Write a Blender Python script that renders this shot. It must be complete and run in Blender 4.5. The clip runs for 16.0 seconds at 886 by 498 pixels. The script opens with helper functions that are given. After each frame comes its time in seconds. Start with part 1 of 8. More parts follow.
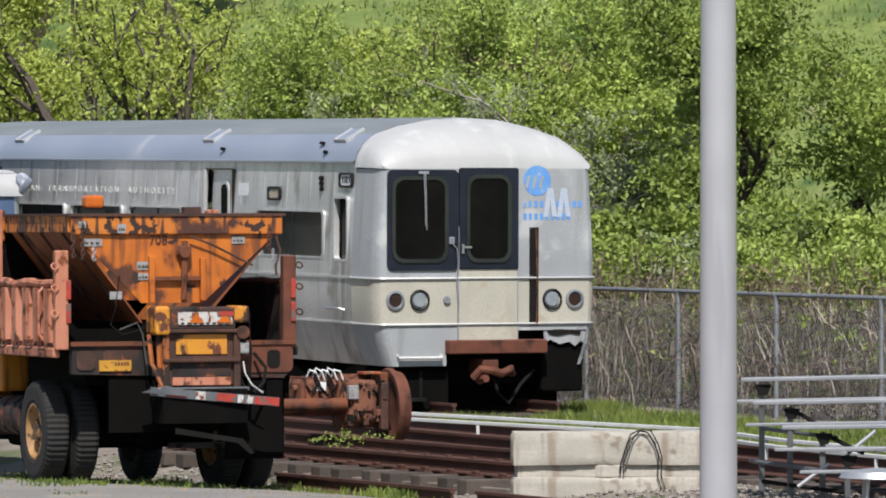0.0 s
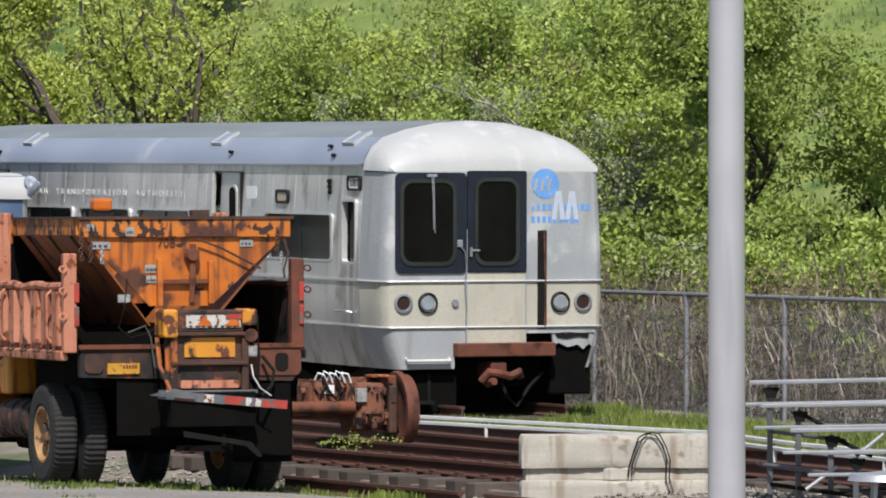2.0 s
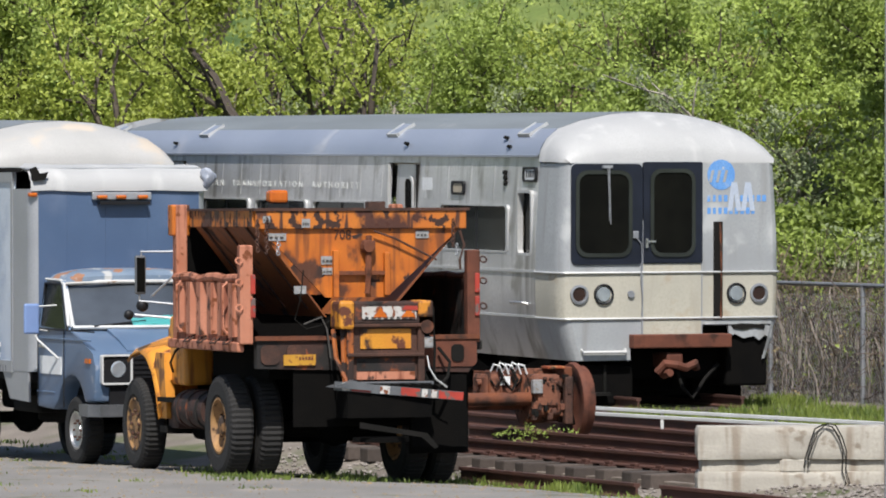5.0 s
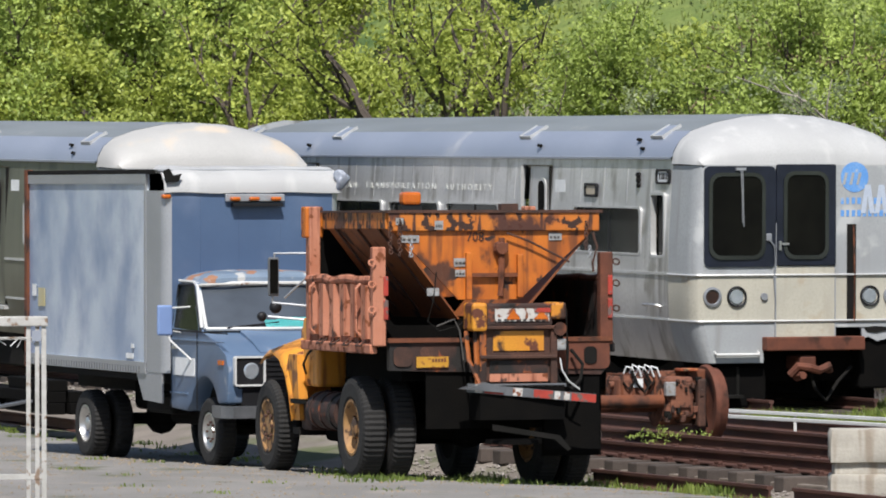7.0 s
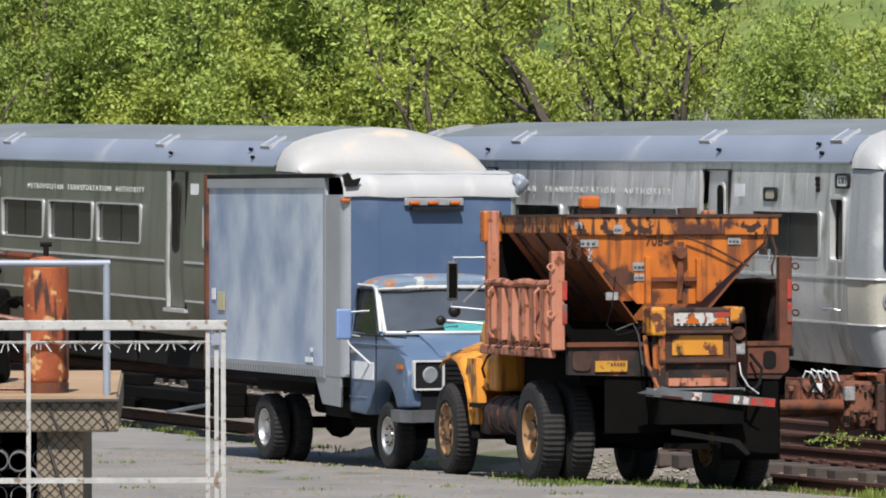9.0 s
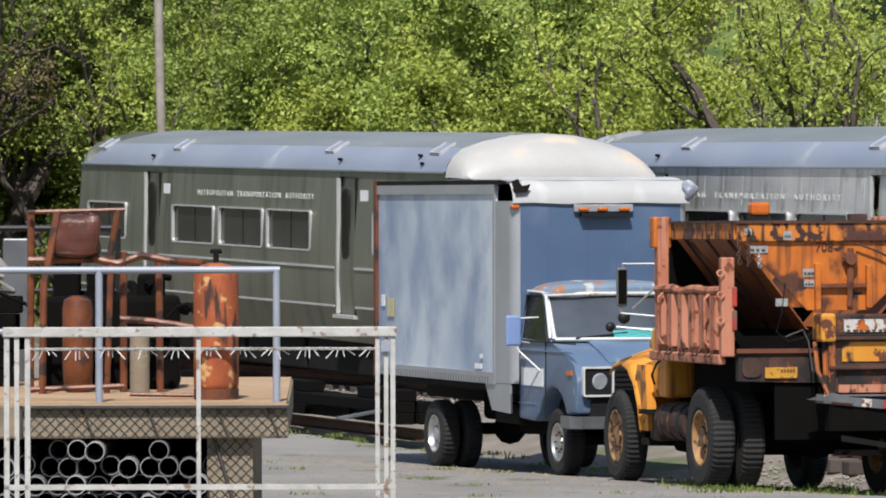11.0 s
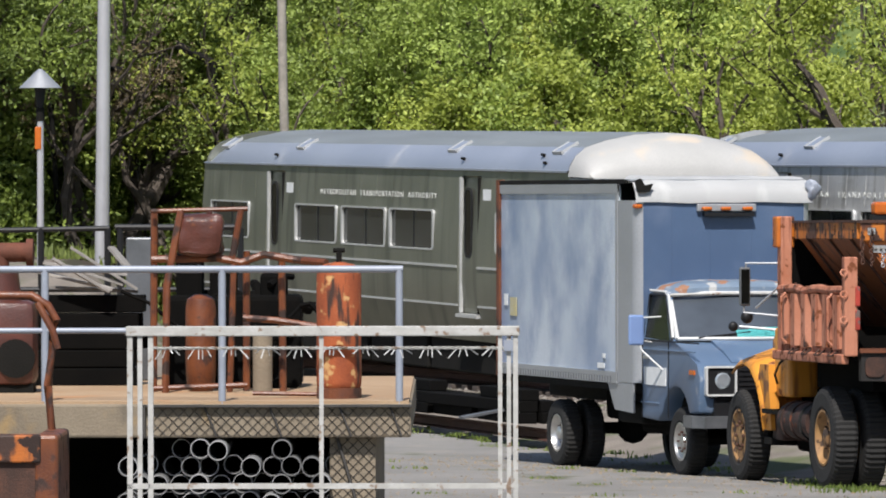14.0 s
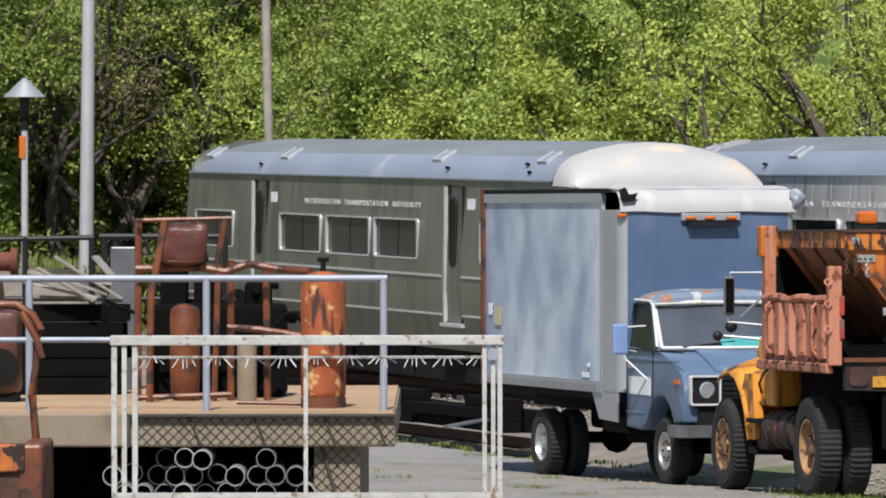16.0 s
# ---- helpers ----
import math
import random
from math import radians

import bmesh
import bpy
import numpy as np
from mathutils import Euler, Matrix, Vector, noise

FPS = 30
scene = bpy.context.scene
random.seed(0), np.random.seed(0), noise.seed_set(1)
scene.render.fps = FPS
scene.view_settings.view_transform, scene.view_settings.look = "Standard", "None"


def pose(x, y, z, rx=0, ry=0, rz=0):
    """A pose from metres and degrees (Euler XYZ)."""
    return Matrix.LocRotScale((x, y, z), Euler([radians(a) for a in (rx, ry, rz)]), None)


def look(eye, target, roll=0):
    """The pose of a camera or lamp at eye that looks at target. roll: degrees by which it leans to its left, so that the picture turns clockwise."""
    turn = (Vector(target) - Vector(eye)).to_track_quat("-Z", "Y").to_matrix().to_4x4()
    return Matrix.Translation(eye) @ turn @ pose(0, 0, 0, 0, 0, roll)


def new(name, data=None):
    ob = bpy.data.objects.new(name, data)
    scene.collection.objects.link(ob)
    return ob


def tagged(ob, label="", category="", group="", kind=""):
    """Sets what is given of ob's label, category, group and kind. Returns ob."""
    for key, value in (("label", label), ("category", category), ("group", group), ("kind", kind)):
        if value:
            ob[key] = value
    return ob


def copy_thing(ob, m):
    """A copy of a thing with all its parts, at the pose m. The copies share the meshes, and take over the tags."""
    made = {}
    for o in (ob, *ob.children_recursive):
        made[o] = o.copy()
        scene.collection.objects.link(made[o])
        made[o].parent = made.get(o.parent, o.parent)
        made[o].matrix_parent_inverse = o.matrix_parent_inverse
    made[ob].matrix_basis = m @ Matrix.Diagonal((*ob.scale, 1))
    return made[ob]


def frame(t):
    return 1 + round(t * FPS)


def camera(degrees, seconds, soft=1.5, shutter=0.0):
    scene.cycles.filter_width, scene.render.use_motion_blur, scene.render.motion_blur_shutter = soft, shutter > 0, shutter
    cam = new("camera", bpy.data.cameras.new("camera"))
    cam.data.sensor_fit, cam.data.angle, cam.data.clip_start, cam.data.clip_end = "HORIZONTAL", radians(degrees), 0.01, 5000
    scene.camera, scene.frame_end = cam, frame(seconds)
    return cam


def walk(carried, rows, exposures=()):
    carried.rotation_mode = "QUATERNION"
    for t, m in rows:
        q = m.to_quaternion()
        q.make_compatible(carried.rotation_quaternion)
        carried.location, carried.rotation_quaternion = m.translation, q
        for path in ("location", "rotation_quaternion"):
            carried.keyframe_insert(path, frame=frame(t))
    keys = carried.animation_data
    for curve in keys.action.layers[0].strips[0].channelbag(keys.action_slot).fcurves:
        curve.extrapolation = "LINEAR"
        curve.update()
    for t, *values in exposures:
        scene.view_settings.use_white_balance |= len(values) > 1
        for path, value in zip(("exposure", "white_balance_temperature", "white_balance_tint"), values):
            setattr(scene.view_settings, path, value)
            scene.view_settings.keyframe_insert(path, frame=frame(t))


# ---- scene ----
# The camera stands on one spot and pans: seconds, yaw to the left, pitch, roll.
EYE = (0.0, 0.0, 2.95)
ROWS = [
    (0, 0.006, -0.554, -0.049),
    (0.5, -0.007, -0.567, -0.028),
    (1, 0.005, -0.547, -0.008),
    (1.5, 0.064, -0.507, -0.024),
    (2, 0.085, -0.525, -0.058),
    (2.5, 0.163, -0.553, 0.036),
    (3, 0.382, -0.587, 0.039),
    (3.5, 0.710, -0.593, -0.058),
    (4, 0.931, -0.587, -0.106),
    (4.5, 1.252, -0.602, -0.125),
    (4.7, 1.483, -0.605, -0.125),
    (7, 3.087, -0.584, -0.068),
    (7.5, 3.559, -0.541, -0.010),
    (8, 4.029, -0.523, -0.022),
    (8.5, 4.451, -0.522, -0.013),
    (9, 4.827, -0.542, -0.044),
    (9.5, 5.224, -0.558, -0.049),
    (9.7, 5.390, -0.545, -0.053),
    (12, 7.164, -0.419, -0.095),
    (12.5, 7.399, -0.377, -0.074),
    (13, 7.562, -0.421, -0.059),
    (13.5, 7.720, -0.460, -0.045),
    (14, 7.669, -0.483, -0.072),
    (14.5, 7.643, -0.441, -0.046),
    (15, 7.625, -0.420, -0.066),
    (15.5, 7.700, -0.407, -0.107),
    (16, 7.517, -0.393, -0.060),
]
cam = camera(8.6, 16.0, soft=1.9)
walk(cam, [(t, pose(*EYE, 90 + pitch, -roll, yaw)) for t, yaw, pitch, roll in ROWS])

# ---- daylight ----
SUN_AZ, SUN_EL = 1.0, 54.0  # degrees: to the right of straight behind the camera, above the horizon
world = bpy.data.worlds.new("world")
scene.world = world
world.use_nodes = True
wn = world.node_tree
sky = wn.nodes.new("ShaderNodeTexSky")
sky.sky_type, sky.sun_disc = "NISHITA", False
sky.sun_elevation, sky.sun_rotation = radians(SUN_EL), radians(180 - SUN_AZ)
wn.links.new(sky.outputs[0], wn.nodes["Background"].inputs[0])
wn.nodes["Background"].inputs[1].default_value = 0.085
sun_data = bpy.data.lights.new("sun", "SUN")
sun_data.energy, sun_data.angle, sun_data.color = 4.7, radians(0.55), (1.0, 0.965, 0.925)
sun = new("sun", sun_data)
sun_way = Vector((math.sin(radians(SUN_AZ)) * math.cos(radians(SUN_EL)), -math.cos(radians(SUN_AZ)) * math.cos(radians(SUN_EL)), math.sin(radians(SUN_EL))))
sun.matrix_world = look(sun_way * 200, (0, 0, 0))
scene.view_settings.exposure = 0.45


# ---- materials ----
def mat(name, c1, c2=None, scale=2.0, rough=0.6, metal=0.0, bump=0.15, bscale=60.0, spots=None, streak=None, stretch=(1, 1, 1), tint=0.0, coat=0.0, spec=0.5, grime=None):
    """Base colours c1 and c2 mixed by noise; spots (colour, scale, from, to, seed); streak (colour, across, along, from, to); grime like spots, laid over all; tint varies by object."""
    m = bpy.data.materials.new(name)
    m.use_nodes = True
    n, l = m.node_tree.nodes, m.node_tree.links
    p = n["Principled BSDF"]
    p.inputs["Roughness"].default_value, p.inputs["Metallic"].default_value = rough, metal
    p.inputs["Coat Weight"].default_value = coat
    p.inputs["Specular IOR Level"].default_value = spec
    tc = n.new("ShaderNodeTexCoord")

    def noise_at(s, st=(1, 1, 1), detail=6.0, off=0.0):
        mp = n.new("ShaderNodeMapping")
        mp.inputs["Scale"].default_value = st
        mp.inputs["Location"].default_value = (off, off * 0.7, off * 1.3)
        l.new(tc.outputs["Object"], mp.inputs[0])
        t = n.new("ShaderNodeTexNoise")
        t.inputs["Scale"].default_value, t.inputs["Detail"].default_value = s, detail
        l.new(mp.outputs[0], t.inputs["Vector"])
        return t.outputs["Fac"]

    def ramp(fac, a, b):
        r = n.new("ShaderNodeMapRange")
        r.interpolation_type = "SMOOTHSTEP"
        r.inputs["From Min"].default_value, r.inputs["From Max"].default_value = a, b
        l.new(fac, r.inputs["Value"])
        return r.outputs[0]

    def mix(fac, a, b):
        x = n.new("ShaderNodeMix")
        x.data_type = "RGBA"
        if isinstance(fac, float):
            x.inputs["Factor"].default_value = fac
        else:
            l.new(fac, x.inputs["Factor"])
        for k, v in (("A", a), ("B", b)):
            socket = [s for s in x.inputs if s.name == k and s.type == "RGBA"][0]
            if isinstance(v, tuple):
                socket.default_value = (*v, 1)
            else:
                l.new(v, socket)
        return [s for s in x.outputs if s.type == "RGBA"][0]

    c2 = c2 or tuple(0.75 * c for c in c1)
    colour = mix(ramp(noise_at(scale, stretch), 0.32, 0.68), c1, c2)
    fine = noise_at(bscale, detail=3.0)
    colour = mix(ramp(fine, 0.35, 0.8), colour, tuple(0.8 * c for c in c1)) if bump else colour
    if streak:
        colour = mix(ramp(noise_at(1.0, (streak[1], streak[1], streak[2]), off=3.1), streak[3], streak[4]), colour, streak[0])
    if spots:
        spot = ramp(noise_at(spots[1], off=7.7 + (spots[4] if len(spots) > 4 else 0)), spots[2], spots[3])
        colour = mix(spot, colour, spots[0])
        r = n.new("ShaderNodeMapRange")
        r.inputs["To Min"].default_value, r.inputs["To Max"].default_value = rough, min(0.95, rough + 0.35)
        l.new(spot, r.inputs["Value"])
        l.new(r.outputs[0], p.inputs["Roughness"])
    if grime:
        colour = mix(ramp(noise_at(grime[1], (1, 1, 0.7), detail=9.0, off=grime[4]), grime[2], grime[3]), colour, grime[0])
    if tint:
        info = n.new("ShaderNodeObjectInfo")
        hsv = n.new("ShaderNodeHueSaturation")
        v = n.new("ShaderNodeMapRange")
        v.inputs["To Min"].default_value, v.inputs["To Max"].default_value = 1 - tint, 1 + tint
        l.new(info.outputs["Random"], v.inputs["Value"])
        l.new(v.outputs[0], hsv.inputs["Value"])
        l.new(colour, hsv.inputs["Color"])
        colour = hsv.outputs[0]
    l.new(colour, p.inputs["Base Color"])
    if bump:
        b = n.new("ShaderNodeBump")
        b.inputs["Strength"].default_value, b.inputs["Distance"].default_value = bump, 0.02
        l.new(fine, b.inputs["Height"])
        l.new(b.outputs[0], p.inputs["Normal"])
    return m


def leaf_mat(name, dark, light):
    """Leaves: each one a little different in colour, letting some light through."""
    m = bpy.data.materials.new(name)
    m.use_nodes = True
    n, l = m.node_tree.nodes, m.node_tree.links
    p = n["Principled BSDF"]
    p.inputs["Roughness"].default_value = 0.55
    g = n.new("ShaderNodeNewGeometry")
    r = n.new("ShaderNodeValToRGB")
    r.color_ramp.elements[0].color, r.color_ramp.elements[1].color = (*dark, 1), (*light, 1)
    info = n.new("ShaderNodeObjectInfo")
    add = n.new("ShaderNodeMath")
    add.operation = "MULTIPLY_ADD"
    add.inputs[1].default_value = 0.5
    l.new(g.outputs["Random Per Island"], add.inputs[0])
    sub = n.new("ShaderNodeMath")
    sub.operation = "MULTIPLY"
    sub.inputs[1].default_value = 0.3
    l.new(info.outputs["Random"], sub.inputs[0])
    l.new(sub.outputs[0], add.inputs[2])
    tc = n.new("ShaderNodeTexCoord")
    clump = n.new("ShaderNodeTexNoise")
    clump.inputs["Scale"].default_value, clump.inputs["Detail"].default_value = 1.1, 3.0
    l.new(tc.outputs["Object"], clump.inputs["Vector"])
    spread = n.new("ShaderNodeMapRange")
    spread.inputs["From Min"].default_value, spread.inputs["From Max"].default_value = 0.35, 0.65
    spread.inputs["To Min"].default_value, spread.inputs["To Max"].default_value = -0.22, 0.38
    l.new(clump.outputs["Fac"], spread.inputs["Value"])
    both = n.new("ShaderNodeMath")
    both.operation = "ADD"
    l.new(add.outputs[0], both.inputs[0])
    l.new(spread.outputs[0], both.inputs[1])
    l.new(both.outputs[0], r.inputs[0])
    l.new(r.outputs[0], p.inputs["Base Color"])
    t = n.new("ShaderNodeBsdfTranslucent")
    l.new(r.outputs[0], t.inputs["Color"])
    s = n.new("ShaderNodeMixShader")
    s.inputs[0].default_value = 0.36
    l.new(p.outputs[0], s.inputs[1])
    l.new(t.outputs[0], s.inputs[2])
    l.new(s.outputs[0], n["Material Output"].inputs["Surface"])
    return m


RUST = (0.15, 0.043, 0.014)
DARK_RUST = (0.038, 0.017, 0.011)
M = dict(
    asphalt=mat("asphalt", (0.215, 0.203, 0.188), (0.16, 0.152, 0.142), 0.7, 0.9, bump=0.7, bscale=38, spots=((0.23, 0.21, 0.185), 1.3, 0.55, 0.7), grime=((0.11, 0.112, 0.075), 1.1, 0.59, 0.68, 6.0)),
    dirt=mat("gravelly_dirt", (0.21, 0.18, 0.15), (0.12, 0.1, 0.082), 0.9, 0.95, bump=0.8, bscale=25, spots=((0.07, 0.085, 0.03), 0.7, 0.5, 0.68)),
    # litter brown, darkened further for the shade under the trees
    litter=mat("shaded_leaf_litter", (0.06, 0.04, 0.026), (0.035, 0.034, 0.018), 0.5, 0.95, bump=1.0, bscale=12, spots=((0.075, 0.09, 0.03), 0.6, 0.5, 0.65)),
    grass=mat("hill_grass", (0.11, 0.155, 0.033), (0.165, 0.2, 0.05), 1.4, 0.9, bump=1.0, bscale=7, spots=((0.05, 0.09, 0.02), 0.7, 0.5, 0.66), streak=((0.17, 0.17, 0.08), 0.5, 0.5, 0.56, 0.7)),
    ballast=mat("ballast_stone", (0.26, 0.235, 0.21), (0.12, 0.1, 0.088), 6, 0.9, tint=0.3, bump=0.5, bscale=40),
    steel1=mat("brushed_steel", (0.62, 0.615, 0.61), (0.44, 0.44, 0.445), 0.9, 0.36, 0.5, bump=0.05, bscale=22, streak=((0.24, 0.23, 0.215), 4.0, 0.3, 0.5, 0.72), grime=((0.3, 0.29, 0.27), 2.6, 0.55, 0.72, 2.2)),
    # olive tone paints the trees' reflection into the steel, along with grime
    steel2=mat("grimy_tree_reflection_steel", (0.2, 0.205, 0.165), (0.145, 0.15, 0.12), 0.7, 0.42, 0.5, bump=0.03, streak=((0.1, 0.105, 0.085), 3.0, 0.25, 0.48, 0.72)),
    trim=mat("bright_trim", (0.56, 0.56, 0.55), (0.44, 0.44, 0.43), 3, 0.5, 0.4, bump=0.03),
    roof=mat("roof_paint", (0.33, 0.36, 0.43), (0.27, 0.3, 0.37), 0.5, 0.36, 0.3, bump=0.04, spots=((0.38, 0.4, 0.44), 0.8, 0.58, 0.75)),
    rooftop=mat("weathered_roof", (0.19, 0.21, 0.225), (0.145, 0.16, 0.17), 0.6, 0.65, 0.1, bump=0.05, spots=((0.36, 0.36, 0.35), 0.5, 0.62, 0.7), stretch=(3, 0.4, 1)),
    cap=mat("white_cap", (0.42, 0.42, 0.415), (0.34, 0.34, 0.34), 0.9, 0.5, 0.0, bump=0.03, spots=((0.36, 0.36, 0.36), 1.3, 0.57, 0.72), streak=((0.44, 0.44, 0.43), 3.5, 0.4, 0.52, 0.74)),
    capgrey=mat("grey_front", (0.365, 0.378, 0.385), (0.295, 0.305, 0.315), 1.3, 0.5, 0.1, bump=0.05, bscale=30, streak=((0.25, 0.25, 0.245), 4, 0.4, 0.52, 0.74), spots=((0.42, 0.43, 0.43), 1.6, 0.58, 0.66)),
    dome2=mat("peeling_dome", (0.42, 0.41, 0.395), (0.35, 0.345, 0.33), 0.9, 0.5, bump=0.03, spots=((0.45, 0.39, 0.32), 0.9, 0.57, 0.66, 5.0)),
    cream=mat("cream_band", (0.45, 0.425, 0.35), (0.37, 0.35, 0.295), 1.4, 0.55, bump=0.04, bscale=30, spots=((0.36, 0.31, 0.23), 2.5, 0.58, 0.72), streak=((0.33, 0.3, 0.24), 5, 0.5, 0.56, 0.75)),
    black=mat("black_rubber", (0.014, 0.014, 0.016), (0.01, 0.01, 0.011), 3, 0.5, bump=0.05, spec=0.25),
    navy=mat("navy_surround", (0.013, 0.016, 0.028), (0.008, 0.01, 0.017), 3, 0.32, bump=0.03, spec=0.4),
    # near-black for undersides, recesses and small dark parts
    under=mat("dull_near_black", (0.012, 0.011, 0.01), (0.007, 0.007, 0.006), 3, 0.9, bump=0.2, spec=0.15),
    glass=mat("dark_glass", (0.004, 0.004, 0.004), (0.007, 0.007, 0.006), 2, 0.16, bump=0.0, spec=0.1),
    sideglass=mat("side_glass", (0.03, 0.034, 0.032), (0.02, 0.023, 0.022), 2, 0.14, bump=0.0, spec=0.35),
    lens=mat("clear_lens", (0.55, 0.6, 0.65), (0.4, 0.45, 0.5), 9, 0.12, 0.6, bump=0.1),
    redlens=mat("dark_red_lens", (0.035, 0.018, 0.014), (0.025, 0.014, 0.012), 9, 0.25, bump=0.05),
    blue=mat("faded_blue", (0.1, 0.27, 0.6), (0.16, 0.33, 0.62), 5, 0.6, bump=0.03, spots=((0.42, 0.44, 0.46), 6, 0.6, 0.7)),
    palepaint=mat("pale_patch", (0.43, 0.48, 0.56), (0.38, 0.43, 0.52), 6, 0.6, bump=0.03),
    white=mat("white_paint", (0.58, 0.58, 0.57), (0.47, 0.47, 0.46), 3, 0.55, bump=0.05),
    flaking=mat("flaking_white", (0.44, 0.43, 0.41), (0.32, 0.31, 0.285), 8, 0.7, bump=0.2, spots=((0.2, 0.14, 0.1), 14, 0.58, 0.66)),
    orange=mat("rusting_orange", (0.52, 0.145, 0.013), (0.36, 0.085, 0.01), 3.0, 0.5, bump=0.12, spots=((0.03, 0.014, 0.01), 3.4, 0.6, 0.635), streak=((0.14, 0.042, 0.012), 9, 0.7, 0.47, 0.66), grime=((0.075, 0.025, 0.011), 2.6, 0.53, 0.62, 4.4)),
    chipped=mat("chipped_orange", (0.42, 0.115, 0.014), (0.2, 0.055, 0.016), 5, 0.65, bump=0.2, spots=((0.025, 0.014, 0.011), 6, 0.5, 0.54), streak=((0.09, 0.03, 0.014), 9, 1.5, 0.5, 0.6), grime=(DARK_RUST, 3.0, 0.54, 0.6, 1.4)),
    rim=mat("flaking_rim", (0.52, 0.165, 0.018), (0.42, 0.11, 0.014), 2, 0.55, bump=0.12, spots=((0.035, 0.016, 0.011), 7.5, 0.53, 0.58), streak=((0.06, 0.022, 0.012), 10, 1.2, 0.52, 0.59), grime=((0.06, 0.02, 0.012), 2.2, 0.53, 0.6, 1.3)),
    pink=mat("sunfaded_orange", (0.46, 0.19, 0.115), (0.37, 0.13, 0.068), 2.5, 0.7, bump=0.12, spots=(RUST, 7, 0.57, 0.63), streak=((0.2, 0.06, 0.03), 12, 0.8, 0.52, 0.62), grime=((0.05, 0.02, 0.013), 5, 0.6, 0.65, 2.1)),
    yellow=mat("cab_yellow", (0.66, 0.285, 0.035), (0.55, 0.21, 0.025), 1.5, 0.4, bump=0.05, spots=(RUST, 4, 0.6, 0.66), streak=((0.24, 0.08, 0.02), 6, 0.7, 0.57, 0.7), grime=((0.14, 0.05, 0.02), 3, 0.6, 0.66, 5.0)),
    chute=mat("chute_yellow", (0.56, 0.24, 0.02), (0.5, 0.18, 0.02), 2, 0.5, bump=0.08, spots=((0.1, 0.03, 0.014), 5, 0.5, 0.55), grime=(DARK_RUST, 3.2, 0.54, 0.6, 3.0)),
    # deepest near-black, for masses under the vehicles and in dark piles
    pitch=mat("deep_near_black", (0.005, 0.0045, 0.004), (0.003, 0.003, 0.003), 3, 0.95, bump=0.2, spec=0.08),
    mirror=mat("mirror_glass", (0.5, 0.55, 0.62), (0.45, 0.5, 0.58), 2, 0.06, 0.95, bump=0.0),
    screen=mat("hazy_windscreen", (0.1, 0.115, 0.135), (0.06, 0.07, 0.082), 1.2, 0.16, 0.35, bump=0.0, spec=0.8),
    bumper=mat("dull_bumper", (0.16, 0.165, 0.175), (0.09, 0.095, 0.1), 3, 0.4, 0.4, bump=0.05),
    oldwood=mat("brown_timber", (0.2, 0.165, 0.135), (0.1, 0.078, 0.062), 5, 0.9, bump=0.4),
    dirtydecal=mat("dirty_decal", (0.5, 0.49, 0.47), (0.4, 0.36, 0.32), 10, 0.6, bump=0.02, spots=((0.16, 0.05, 0.02), 14, 0.53, 0.58), grime=((0.06, 0.03, 0.02), 9, 0.6, 0.64, 2.0)),
    oldred=mat("scraped_red", (0.38, 0.04, 0.025), (0.24, 0.03, 0.02), 6, 0.5, bump=0.05, spots=((0.12, 0.08, 0.07), 13, 0.55, 0.6)),
    mirrorblue=mat("mirror_blue", (0.17, 0.25, 0.45), (0.15, 0.22, 0.4), 3, 0.3, bump=0.0),
    fadedyellow=mat("faded_sticker", (0.5, 0.43, 0.22), (0.45, 0.42, 0.3), 5, 0.5, bump=0.02),
    motor=mat("motor_rust", (0.2, 0.075, 0.04), (0.11, 0.04, 0.024), 5, 0.85, bump=0.4, spots=(DARK_RUST, 7, 0.5, 0.58), grime=((0.33, 0.13, 0.05), 9, 0.62, 0.68, 1.0)),
    rust=mat("rust", RUST, (0.1, 0.035, 0.02), 5, 0.85, bump=0.4, bscale=70, spots=(DARK_RUST, 4, 0.5, 0.65)),
    piperust=mat("glossy_pipe_rust", (0.17, 0.05, 0.016), (0.08, 0.024, 0.012), 6, 0.42, bump=0.2, spots=((0.03, 0.014, 0.01), 5, 0.54, 0.62)),
    tankrust=mat("dark_tank_rust", (0.1, 0.03, 0.02), (0.055, 0.02, 0.015), 5, 0.38, bump=0.2, spots=((0.26, 0.08, 0.022), 4, 0.66, 0.72)),
    redrust=mat("red_rust", (0.15, 0.048, 0.026), (0.085, 0.03, 0.018), 5, 0.8, 0.2, bump=0.3, bscale=70, spots=(DARK_RUST, 3, 0.55, 0.7)),
    railrust=mat("rail_rust", (0.1, 0.045, 0.033), (0.065, 0.032, 0.026), 3, 0.7, 0.3, bump=0.3),
    orangerust=mat("orange_rust", (0.36, 0.085, 0.024), (0.2, 0.045, 0.016), 5, 0.8, bump=0.3, spots=((0.5, 0.29, 0.12), 9, 0.56, 0.66), streak=(DARK_RUST, 9, 1.4, 0.55, 0.64), stretch=(1, 1, 0.5)),
    darkrust=mat("dark_rust", DARK_RUST, (0.09, 0.035, 0.02), 5, 0.8, bump=0.3),
    red=mat("red_reflector", (0.42, 0.035, 0.02), (0.28, 0.028, 0.018), 5, 0.4, bump=0.05),
    amber=mat("amber_lens", (0.52, 0.13, 0.013), (0.4, 0.085, 0.01), 8, 0.25, bump=0.05),
    tyre=mat("tyre_rubber", (0.009, 0.0085, 0.008), (0.016, 0.0145, 0.0135), 4, 0.85, bump=0.2),
    truckblue=mat("faded_truck_blue", (0.112, 0.17, 0.265), (0.082, 0.13, 0.21), 1.6, 0.33, 0.0, bump=0.03, spots=((0.3, 0.32, 0.36), 2.6, 0.6, 0.7)),
